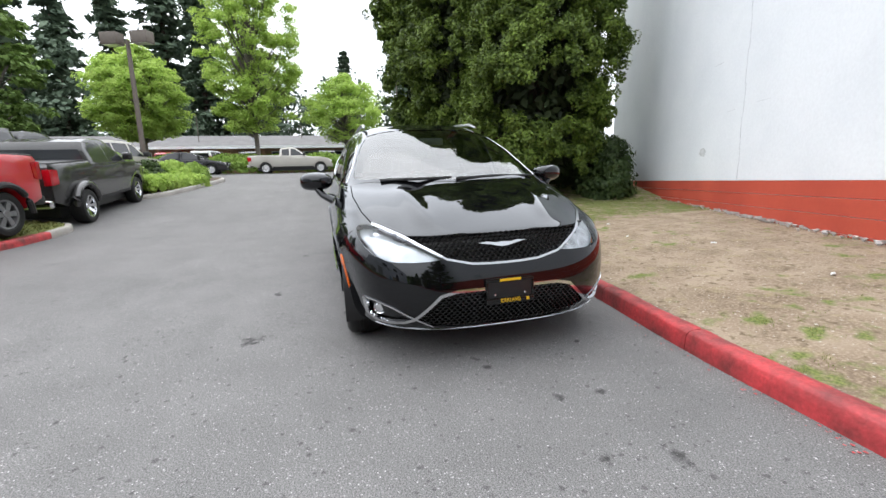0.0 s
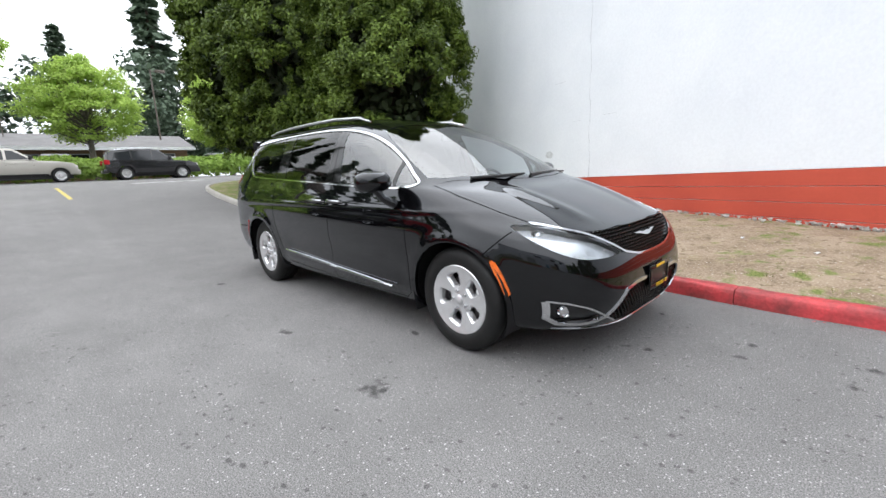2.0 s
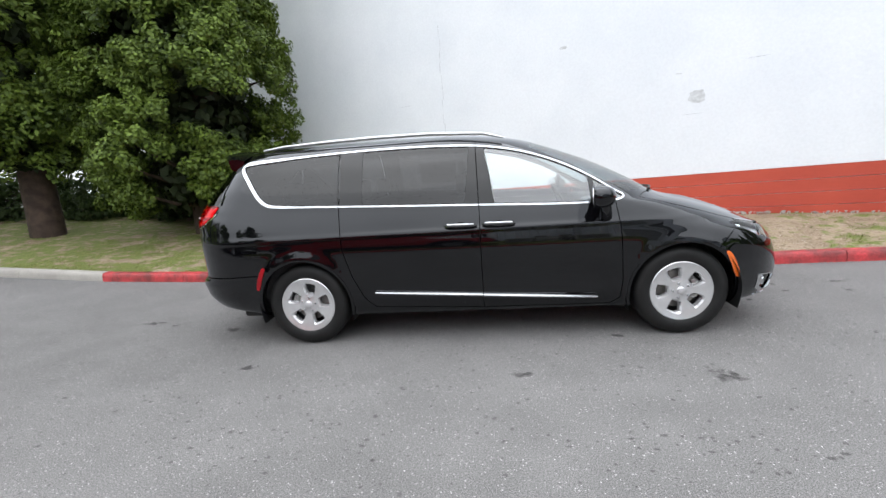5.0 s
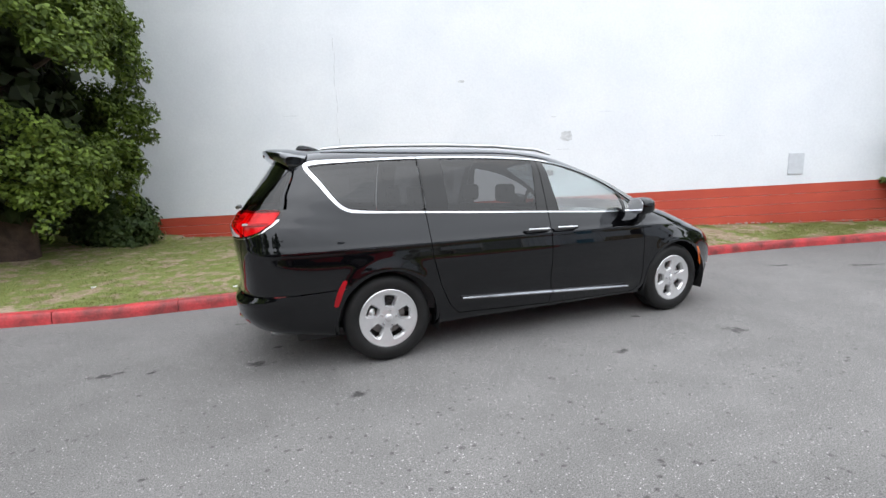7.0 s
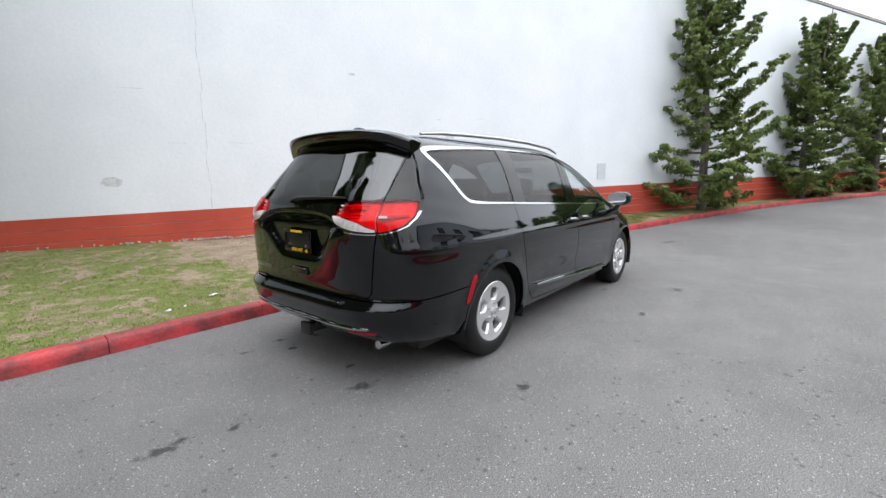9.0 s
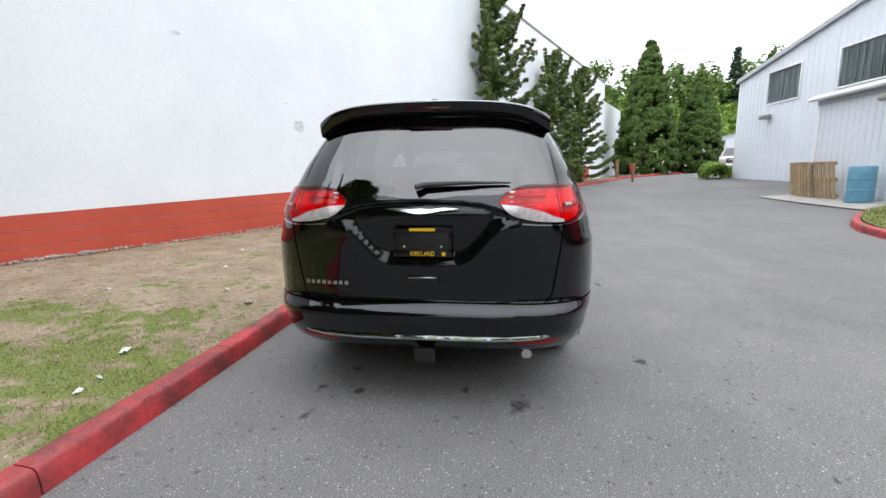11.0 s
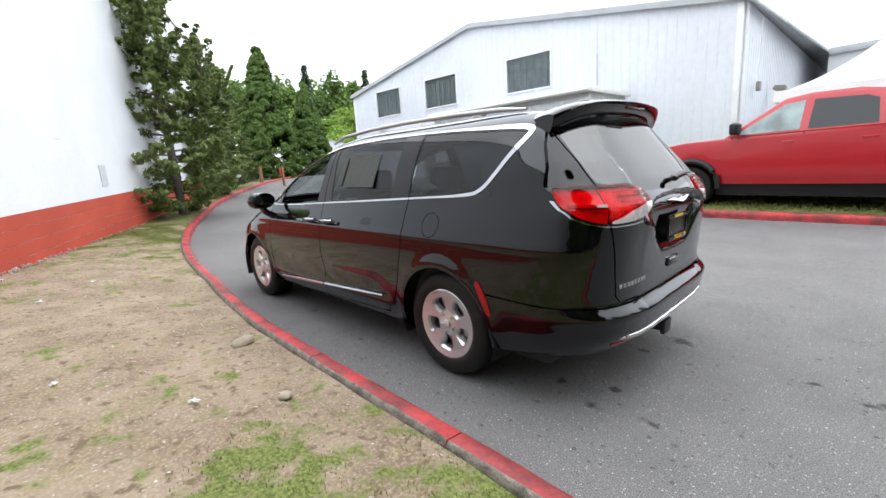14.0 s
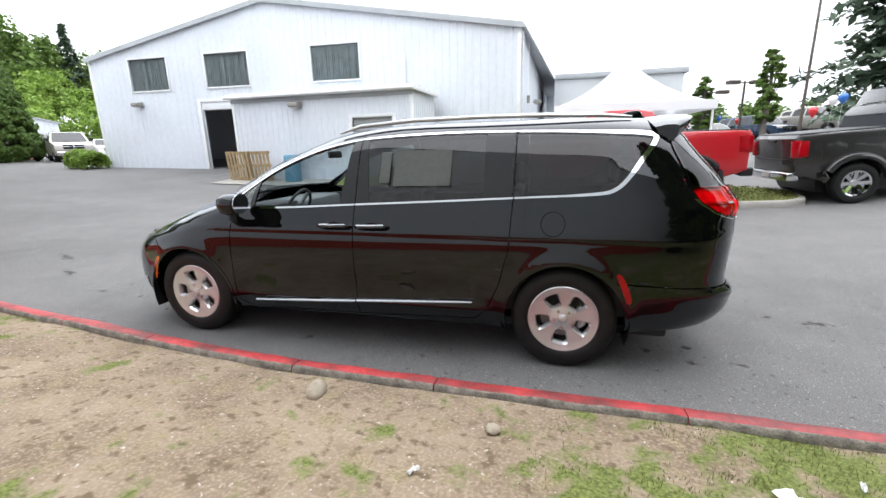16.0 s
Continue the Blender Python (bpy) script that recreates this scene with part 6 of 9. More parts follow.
def conifer(name, x, y, z, height, profile, lumps, per, leaf, mat, label, seed, trunk=0.25, lump=0.45, bark=None, base=0.1, drop=0.0, core=True, cat="tree", spread=0.3, fork=(), sprays=0):
    """A dense evergreen: trunk, limbs, and lumps of sprays with an uneven outline."""
    root = tagged(new(name), label, cat)
    root.location = (x, y, z)
    r = np.random.default_rng(seed)
    L = lumps_in(profile, height * (1 - base), lumps, seed, spread)
    L[:, 2] += height * base
    parts = [branch_tube([(0, 0, -0.3), (trunk * 0.3 * noise.noise(Vector((seed, 0, 0))), 0.05, height * 0.3), (0, 0, height * 0.65), (0, 0, height * 0.97)], (trunk * 1.25, trunk, trunk * 0.55, 0.02), 10)]
    for q in L[:: max(1, len(L) // 40)]:
        h = q[2] - 0.5 * math.hypot(q[0], q[1]) * 0.4
        parts.append(branch_tube([(0, 0, max(h, 0.3)), (q[0] * 0.5, q[1] * 0.5, max(h, 0.3) + 0.1), (q[0] * 0.92, q[1] * 0.92, q[2])], (trunk * 0.22, trunk * 0.14, 0.015), 5))
    for q in fork:
        parts.append(branch_tube(q, (trunk * 0.5, trunk * 0.4, trunk * 0.2), 7))
    part("trunk", join(parts), bark or M_BARK, root, angle=60)
    cs, ns = [], []
    for q in L:
        if sprays:
            # small clumps over the top and the outside of the bough
            out = np.array([q[3], q[4], 0.9])
            for k in range(sprays):
                c = r.normal(0, 1, 3)
                c /= np.linalg.norm(c)
                if c @ out < -0.2:
                    c = -c
                mid = q[:3] + c * lump * np.array([1, 1, 0.8]) * (0.55 + 0.45 * r.random())
                m = max(8, int(per / sprays * (0.5 + r.random())))
                d = r.normal(0, 1, (m, 3))
                d /= np.linalg.norm(d, axis=1, keepdims=True)
                d *= r.random((m, 1)) ** 0.35
                cs.append(mid + d * lump * (0.24 + 0.16 * r.random()) * np.array([1, 1, 1.15]))
                ns.append(d * 0.8 + out * 0.5)
            continue
        m = int(per * (0.6 + 0.8 * r.random()))
        d = r.normal(0, 1, (m, 3))
        d /= np.linalg.norm(d, axis=1, keepdims=True)
        rad = lump * (0.7 + 0.6 * r.random())
        d *= (r.random((m, 1)) ** 0.4)
        off = d * rad * np.array([1, 1, 0.75])
        off[:, 2] -= drop * np.linalg.norm(off[:, :2], axis=1)
        cs.append(q[:3] + off)
        ns.append(d * 0.8 + np.array([q[3], q[4], 0.5]) * 0.7)
    leaf_mesh("crown", np.concatenate(cs), np.concatenate(ns), leaf, mat, root, 0.5, 1.7)
    # fill the core with sprays coloured dark to paint the shade inside the crown
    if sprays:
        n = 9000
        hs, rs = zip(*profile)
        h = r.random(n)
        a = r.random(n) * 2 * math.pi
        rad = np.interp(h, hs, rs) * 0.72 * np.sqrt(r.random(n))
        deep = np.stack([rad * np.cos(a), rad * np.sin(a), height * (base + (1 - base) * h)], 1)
        leaf_mesh("inner_foliage", deep, np.stack([np.cos(a), np.sin(a), np.full(n, 0.3)], 1), 0.17, M_INNERLEAF, root, 0.6, 1.7, "inner foliage near the trunk, its shade put into the colour")
    return root


BIG = [(0.0, 1.1), (0.06, 1.5), (0.2, 1.65), (0.45, 1.6), (0.7, 1.3), (0.9, 0.7), (1.0, 0.1)]
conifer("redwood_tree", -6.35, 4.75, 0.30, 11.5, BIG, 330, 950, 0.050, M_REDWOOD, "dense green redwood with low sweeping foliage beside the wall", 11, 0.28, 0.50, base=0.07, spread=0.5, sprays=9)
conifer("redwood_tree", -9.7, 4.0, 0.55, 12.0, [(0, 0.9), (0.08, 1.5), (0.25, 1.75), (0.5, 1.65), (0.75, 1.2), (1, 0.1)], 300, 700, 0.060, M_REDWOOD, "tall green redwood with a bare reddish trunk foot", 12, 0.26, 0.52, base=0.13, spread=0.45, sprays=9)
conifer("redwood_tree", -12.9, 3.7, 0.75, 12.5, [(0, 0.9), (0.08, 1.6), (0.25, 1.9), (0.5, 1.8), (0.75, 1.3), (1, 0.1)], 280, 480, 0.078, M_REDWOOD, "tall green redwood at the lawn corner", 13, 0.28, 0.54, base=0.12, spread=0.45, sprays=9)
conifer("low_shrub", -5.3, 6.3, 0.34, 1.0, [(0, 0.4), (0.3, 0.62), (0.7, 0.5), (1, 0.15)], 50, 160, 0.06, M_DARKSHRUB, "low dark evergreen shrub against the red band", 14, 0.05, 0.28, base=0.05, cat="shrub")
conifer("low_shrub", -7.9, 6.6, 0.40, 1.4, [(0, 0.6), (0.3, 1.0), (0.7, 0.8), (1, 0.2)], 70, 160, 0.06, M_DARKSHRUB, "low dark evergreen shrub under the redwoods", 15, 0.05, 0.28, base=0.05, cat="shrub")


for k, (x, y, h) in enumerate(((-9.0, 7.3, 1.7), (-10.9, 6.9, 1.8), (-12.6, 6.3, 1.7), (-14.3, 5.6, 1.5), (-7.0, 7.0, 1.6))):
    conifer("low_shrub", x, y, 0.45 + 0.05 * k, h, [(0, 0.7), (0.3, 1.1), (0.7, 0.9), (1, 0.2)], 60, 120, 0.075, M_DARKSHRUB, "low dark evergreen shrub under the redwoods", 200 + k, 0.05, 0.32, base=0.05, cat="shrub")


def juniper(x, y, z, height, width, seed, arms=9):
    """A wind-swept juniper: a full layered skirt below, thinning to upswept tufted arms above."""
    root = tagged(new("juniper_tree"), "layered upswept juniper in front of the white wall", "tree", "junipers along the wall")
    root.location = (x, y, z)
    r = np.random.default_rng(seed)
    lean = Vector((0.25 * r.normal(), 0.15 * r.normal(), 0))
    tubes = [branch_tube([(0, 0, -0.2), (0.08, 0.03, height * 0.3), (lean.x, lean.y, height * 0.7), (lean.x * 1.6, lean.y * 1.6, height)], (0.13, 0.10, 0.05, 0.01), 8)]
    cs, ns = [], []

    def tuft(p, rad, m, way, squash=0.6):
        d = r.normal(0, 1, (m, 3))
        d /= np.linalg.norm(d, axis=1, keepdims=True)
        d *= r.random((m, 1)) ** 0.45
        cs.append(np.array(p) + d * rad * np.array([1, 1, squash]))
        ns.append(d + np.array(way) * 0.7)

    boughs = 66
    for k in range(boughs):
        t = (k + 0.5) / boughs
        h = height * (0.03 + 0.95 * t)
        a = k * 2.4 + 0.5 * r.normal()
        reach = width * float(np.interp(t, (0, 0.1, 0.35, 0.55, 0.75, 0.9, 1), (0.85, 1.0, 0.92, 0.66, 0.42, 0.24, 0.08))) * (0.75 + 0.5 * r.random())
        rise = reach * (0.25 + 0.6 * t)
        p = Vector((lean.x * t, lean.y * t, h - 0.1))
        q = p + Vector((math.cos(a) * reach, math.sin(a) * reach, rise))
        mid = p.lerp(q, 0.55) + Vector((0, 0, -0.16 * reach))
        tubes.append(branch_tube([p, mid, q], (0.03, 0.02, 0.006), 5))
        steps = max(4, int(reach / 0.10))
        for s in np.linspace(0.3, 1.03, steps):
            w = p.lerp(mid, s / 0.55) if s < 0.55 else mid.lerp(q, (s - 0.55) / 0.45)
            side = Vector((-math.sin(a), math.cos(a), 0)) * r.normal() * 0.14 * reach
            tuft(w + side, 0.22 * (1.25 - 0.6 * s) * (1.0 if t < 0.6 else 0.8), 52, (math.cos(a) * 0.7, math.sin(a) * 0.7, 0.9), 0.5)
    for k in range(arms):
        a = k * 2.1 + r.random()
        t = 0.42 + 0.5 * k / arms
        p = Vector((lean.x * t, lean.y * t, height * t))
        ln = width * (1.6 - 0.85 * t)
        q = p + Vector((math.cos(a) * ln, math.sin(a) * ln * 0.6, ln * (0.55 + 0.4 * r.random())))
        mid = p.lerp(q, 0.6) + Vector((0, 0, -0.24 * ln))
        tubes.append(branch_tube([p, mid, q], (0.045, 0.025, 0.008), 5))
        for s in np.linspace(0.1, 1.05, 18):
            w = p.lerp(mid, s / 0.6) if s < 0.6 else mid.lerp(q, (s - 0.6) / 0.4)
            tuft(w, 0.18 * (1.25 - 0.8 * s), 60, (math.cos(a), math.sin(a), 0.9))
    part("trunk", join(tubes), M_GREYBARK, root, angle=60)
    leaf_mesh("crown", np.concatenate(cs), np.concatenate(ns), 0.06, M_JUNIPER, root, 0.5, 2.0)


juniper(10.9, -0.5, 0.40, 7.6, 1.75, 21)
juniper(16.1, -2.85, 0.62, 6.2, 1.45, 22, 7)
juniper(20.5, -5.15, 0.75, 6.4, 1.45, 23, 7)
CONE = [(0.0, 1.7), (0.06, 2.15), (0.2, 2.1), (0.45, 1.65), (0.7, 1.0), (0.88, 0.45), (1.0, 0.05)]
for x, y, h, w, s in ((31.0, -11.9, 10.0, 1.0, 31), (33.2, -16.6, 8.0, 0.85, 32)):
    conifer("cypress_tree", x, y, road_z(x, y), h, [(a, b * w) for a, b in CONE], 620, 90, 0.12, M_CEDAR, "smooth conical green cypress beside the road", s, 0.2, 0.30, base=0.02, spread=0.07)


def broadleaf(name, x, y, z, height, width, clear, seed, mat, label, lumps=150, per=110, leaf=0.22, columnar=False, bark=None):
    """A street tree: trunk, forked limbs and clumps of leaves with gaps."""
    prof = [(0, 0.35), (0.12, 0.8), (0.35, 1.0), (0.6, 0.88), (0.85, 0.5), (1, 0.08)] if not columnar else [(0, 0.5), (0.15, 0.85), (0.5, 1.0), (0.8, 0.7), (1, 0.08)]
    root = tagged(new(name), label, "tree")
    root.location = (x, y, z)
    r = np.random.default_rng(seed)
    crown = height - clear
    L = lumps_in([(a, b * width) for a, b in prof], crown, lumps, seed, 0.4, 0.7)
    L[:, 2] += clear
    tubes = [branch_tube([(0, 0, -0.3), (0.05, 0, clear), (0, 0.05, clear + crown * 0.5), (0, 0, height * 0.95)], (0.2, 0.16, 0.09, 0.02), 8)]
    for q in L[::3]:
        h0 = clear * 0.8 + (q[2] - clear) * 0.55
        tubes.append(branch_tube([(0, 0, h0), (q[0] * 0.45, q[1] * 0.45, h0 + (q[2] - h0) * 0.4), (q[0] * 0.95, q[1] * 0.95, q[2])], (0.06, 0.035, 0.01), 5))
    part("trunk", join(tubes), bark or M_GREYBARK, root, angle=60)
    cs, ns = [], []
    for q in L:
        m = int(per * (0.5 + r.random()))
        d = r.normal(0, 1, (m, 3))
        d /= np.linalg.norm(d, axis=1, keepdims=True)
        d *= r.random((m, 1)) ** 0.5
        cs.append(q[:3] + d * (width * 0.17 + 0.1) * np.array([1, 1, 0.5]))
        ns.append(d * 0.4 + np.array([q[3] * 0.4, q[4] * 0.4, 0.9]))
    leaf_mesh("crown", np.concatenate(cs), np.concatenate(ns), leaf, mat, root, 0.5, 1.3)
    return root


def fir(name, x, y, z, height, width, seed, label="", tiers=26, mat=None, parent=None):
    """A tall forest conifer with drooping tiers and gaps."""
    r = np.random.default_rng(seed)
    tubes = [branch_tube([(0, 0, 0), (0, 0, height * 0.5), (0, 0, height)], (height * 0.014, height * 0.009, 0.02), 7)]
    cs, ns = [], []
    for k in range(tiers):
        t = k / (tiers - 1)
        h = height * (0.14 + 0.85 * t)
        reach = width * (1 - t) ** 0.8 * (0.75 + 0.5 * r.random())
        for b in range(7):
            a = r.random() * 2 * math.pi
            ln = reach * (0.5 + 0.6 * r.random()) + 0.15
            m = int(12 + 26 * ln / width)
            s = r.random((m, 1)) ** 0.7
            p = np.concatenate([np.cos(a) * ln * s, np.sin(a) * ln * s, h - 0.22 * ln * s * s], 1)
            p += r.normal(0, 0.05 * width + 0.06, (m, 3)) * np.array([1, 1, 0.45])
            cs.append(p)
            ns.append(np.tile([math.cos(a) * 0.3, math.sin(a) * 0.3, 1.0], (m, 1)))
    if parent is None:
        root = tagged(new(name), label, "tree")
        root.location = (x, y, z)
        part("trunk", join(tubes), M_BARK, root, angle=60)
        leaf_mesh("crown", np.concatenate(cs), np.concatenate(ns), height * 0.024, mat or M_FIR, root, 0.45, 1.8)
        return root
    for b in tubes:
        b.free()
    return np.concatenate(cs) + np.array([x, y, z]), np.concatenate(ns), height * 0.024


# street trees and forest beyond the crest
broadleaf("maple_tree", -31.6, -5.85, 1.5, 17.0, 3.1, 2.9, 41, M_MAPLE, "tall bright yellow-green street maple", 420, 150, 0.13, True)
broadleaf("maple_tree", -31.9, -13.5, 1.6, 9.0, 3.1, 2.5, 42, M_MAPLE, "round bright yellow-green street maple", 340, 140, 0.13)
broadleaf("maple_tree", -33.8, 1.0, 1.6, 7.6, 3.3, 2.4, 43, M_MAPLE, "small bright yellow-green street maple", 240, 120, 0.12)
broadleaf("maple_tree", -35.8, 10.5, 1.6, 8.6, 3.6, 2.4, 44, M_MAPLE, "yellow-green street maple behind the hedge", 240, 120, 0.13)
broadleaf("street_tree", -23.0, -17.3, 1.6, 10.0, 2.4, 1.5, 45, M_OAKLEAF, "dark green upright street tree", 150, 110, 0.2, True)
broadleaf("street_tree", -25.5, -20.5, 1.6, 9.5, 2.6, 1.5, 46, M_OAKLEAF, "dark green upright street tree", 120, 110, 0.2, True)
for k, (x, y, h, w) in enumerate(((-62, -37, 30, 4.6), (-60, -31, 27, 4.2), (-64, -26.5, 31, 3.0), (-66, -21, 34, 5.2), (-63, -16, 30, 4.4), (-75, -9, 19, 3.2), (-74, 3.5, 20, 3.4), (-68, 13, 31, 4.2), (-58, 16, 16, 3.5), (-70, 22, 26, 4.5))):
    fir("fir_tree", x, y, 1.5, h, w, 60 + k, "tall dark fir standing above the far trees")


def woodland(name, spots, label, seed, mat=None, leaf=0.55, per=420):
    """A far belt of mixed trees, too far to tell apart: clumps of foliage over a rising ground."""
    r = np.random.default_rng(seed)
    cs, ns = [], []
    for x, y, z, h, w in spots:
        for c in range(int(5 + h)):
            t = r.random()
            a = r.random() * 6.283
            rad = w * (1 - 0.75 * t ** 1.5) * r.random() ** 0.4
            p = np.array([x + rad * math.cos(a), y + rad * math.sin(a), z + h * (0.08 + 0.9 * t)])
            m = per // 6
            d = r.normal(0, 1, (m, 3))
            d /= np.linalg.norm(d, axis=1, keepdims=True)
            cs.append(p + d * (r.random((m, 1)) ** 0.4) * (0.9 + h * 0.06))
            ns.append(d * 0.6 + np.array([0, 0, 0.7]))
    c, n = np.concatenate(cs), np.concatenate(ns)
    ob = leaf_mesh(name, c, n, leaf, mat or M_OAKLEAF, None, 0.5, 1.3)
    return tagged(ob, label, "trees", kind="stuff")


rw = np.random.default_rng(77)
woodland("woodland", [(-56 - 12 * rw.random(), -62 + 3.3 * k + rw.normal(0, 1), 1.5, 9 + 7 * rw.random(), 3.2) for k in range(32)], "far belt of dark green mixed woodland", 78, M_FIR, 0.5, 330)
woodland("hillside_wood", [(76 + 22 * rw.random(), -80 + 1.6 * k + rw.normal(0, 2), 6 + 4 * rw.random(), 8 + 6 * rw.random(), 4.5) for k in range(48)], "dark wooded ridge above the green bank", 79, M_OAKLEAF, 0.6, 330)
bank = []
for k in range(90):
    bx, by = 54 + 22 * rw.random(), -62 + 52 * rw.random()
    bank.append((bx, by, max(0.6, (bx - 54) * 0.42), 3 + 2.5 * rw.random(), 3.0))
woodland("hillside_brush", bank, "bright green brush covering the far bank", 80, M_SHRUB, 0.42, 330)
for k, (x, y, h) in enumerate(((80, -42, 14), (84, -50, 12), (82, -58, 15), (86, -35, 13), (84, -26, 12), (88, -16, 11), (82, -8, 10))):
    fir("fir_tree", x, y, 8.0, h, 2.6, 160 + k, "tall dark fir on the far ridge")
woodland("far_treeline", [(-62 + 2.6 * k, -95 + rw.normal(0, 4), 1.2, 4 + 4 * rw.random(), 4) for k in range(26)], "far line of trees behind the car lot", 81, M_OAKLEAF, 0.7, 250)


def hedge(name, x0, y0, x1, y1, high, deep, label, seed, mat, count=9000):
    r = np.random.default_rng(seed)
    t = r.random((count, 1))
    base = np.array([x0, y0]) * (1 - t) + np.array([x1, y1]) * t
    d = np.array([x1 - x0, y1 - y0])
    d = d / np.linalg.norm(d)
    n = np.array([-d[1], d[0]])
    a = r.random((count, 1)) * math.pi
    wob = 1 + 0.25 * np.array([[noise.noise(Vector((p[0] * 0.6, p[1] * 0.6, seed)))] for p in base])
    rad = r.random((count, 1)) ** 0.25
    off = np.cos(a) * deep * rad
    zz = np.sin(a) ** 0.6 * high * rad * wob
    xy = base + n * off
    z0 = np.array([[road_z(p[0], p[1])] for p in xy[:: max(1, count // 60)]]).mean()
    c = np.concatenate([xy, zz + z0 + 0.05], 1)
    nr = np.concatenate([n * np.cos(a), np.sin(a)], 1)
    ob = leaf_mesh(name, c, nr, 0.16, mat, None, 0.6, 1.5)
    return tagged(ob, label, "hedge", kind="stuff")


hedge("street_hedge", -30.0, -10.0, -28.6, 16.0, 1.35, 1.4, "low clipped green hedge along the street", 91, M_SHRUB, 15000)
hedge("street_hedge", -30.2, -25.0, -30.0, -10.5, 1.3, 1.3, "low green hedge behind the parked cars", 92, M_SHRUB, 8000)
hedge("bed_shrubs", -12.2, -8.3, -15.8, -7.0, 0.62, 1.2, "mixed shrubs and ferns in the kerbed bed", 93, M_SHRUB, 9000)
hedge("bed_shrubs", -11.9, -7.3, -14.9, -6.2, 0.55, 0.7, "low yellow-green ferns in the kerbed bed", 94, M_MAPLE, 3500)
hedge("corner_shrub", 19.4, -11.9, 21.0, -12.2, 0.8, 0.6, "clipped shrub at the hall corner", 95, M_SHRUB, 1500)

for k, (x, y, h, w, mt, word) in enumerate(((-12.1, -7.7, 1.15, 0.75, M_SHRUB, "rounded light green shrub in the kerbed bed"), (-13.3, -7.5, 1.0, 0.7, M_DARKSHRUB, "rounded dark green shrub in the kerbed bed"), (-14.7, -6.9, 0.8, 0.7, M_MAPLE, "yellow-green fern clump in the kerbed bed"), (-12.9, -8.7, 1.4, 0.9, M_SHRUB, "taller light green shrub in the kerbed bed"), (-15.6, -6.4, 0.6, 0.5, M_SHRUB, "small light green shrub in the kerbed bed"))):
    conifer("bed_shrub", x, y, road_z(x, y) + 0.12, h, [(0, 0.6 * w), (0.35, w), (0.7, 0.8 * w), (1, 0.2 * w)], 50, 110, 0.075, mt, word, 300 + k, 0.04, 0.26, base=0.03, cat="shrub")


# ---- the hall of white ribbed sheet ----
M_SIDING = material("white_ribbed_sheet", (0.68, 0.715, 0.77), 0.45, vary=0.06, scale=0.6, fine=0.03, fine_scale=6, spec=0.4)
M_TRIMGREY = material("grey_roof_trim", (0.42, 0.44, 0.46), 0.5, vary=0.12, scale=2)
M_ROOFGREY = material("grey_metal_roof", (0.50, 0.52, 0.54), 0.5, vary=0.1, scale=1.5)
M_WHITETRIM = material("white_painted_trim", (0.76, 0.77, 0.78), 0.5, vary=0.08, scale=3, fine=0.05)
M_BLIND = material("grey_vertical_blind", (0.36, 0.36, 0.37), 0.7, vary=0.35, scale=4)
M_SHUTTER = material("grey_roller_shutter", (0.34, 0.35, 0.36), 0.55, vary=0.1, scale=3)
M_DARKROOM = material("dark_hall_floor", (0.10, 0.10, 0.10), 0.8, vary=0.3, scale=2)
M_LAMPGREY = material("grey_lamp_housing", (0.26, 0.25, 0.23), 0.45, vary=0.15, scale=20)
M_ACGREY = material("beige_grey_unit_casing", (0.46, 0.46, 0.42), 0.5, vary=0.15, scale=6, fine=0.05)
M_FIN = material("dark_cooling_fins", (0.10, 0.105, 0.10), 0.6, vary=0.3, scale=20)
M_PALLET = material("weathered_pallet_wood", (0.42, 0.31, 0.18), 0.85, vary=0.35, scale=5, fine=0.15, fine_scale=60)
M_WOODPOST = material("weathered_post_wood", (0.30, 0.17, 0.09), 0.85, vary=0.35, scale=9, fine=0.15)
M_SIGNRED = material("red_sign_face", (0.42, 0.05, 0.04), 0.45, vary=0.1, scale=20)
M_TENT = material("white_tent_fabric", (0.86, 0.86, 0.88), 0.7, vary=0.04, scale=2)
M_BROWNWALL = material("tan_brick_wall", (0.30, 0.19, 0.11), 0.85, vary=0.2, scale=1.5, fine=0.1)
M_SHINGLE = material("grey_shingle_roof", (0.17, 0.165, 0.165), 0.9, vary=0.2, scale=1.2, fine=0.12, fine_scale=9)
M_LAMPPOLE = material("brown_lamp_pole", (0.10, 0.08, 0.065), 0.5, vary=0.15, scale=6)
M_DARKWINDOW = material("dark_window_glass", (0.02, 0.022, 0.025), 0.08)
M_ROADPAINT = material("worn_yellow_road_paint", (0.52, 0.42, 0.10), 0.75, vary=0.35, scale=9, fine=0.15)
M_WHITEPAINT = material("worn_white_road_paint", (0.55, 0.55, 0.53), 0.75, vary=0.35, scale=9, fine=0.15)


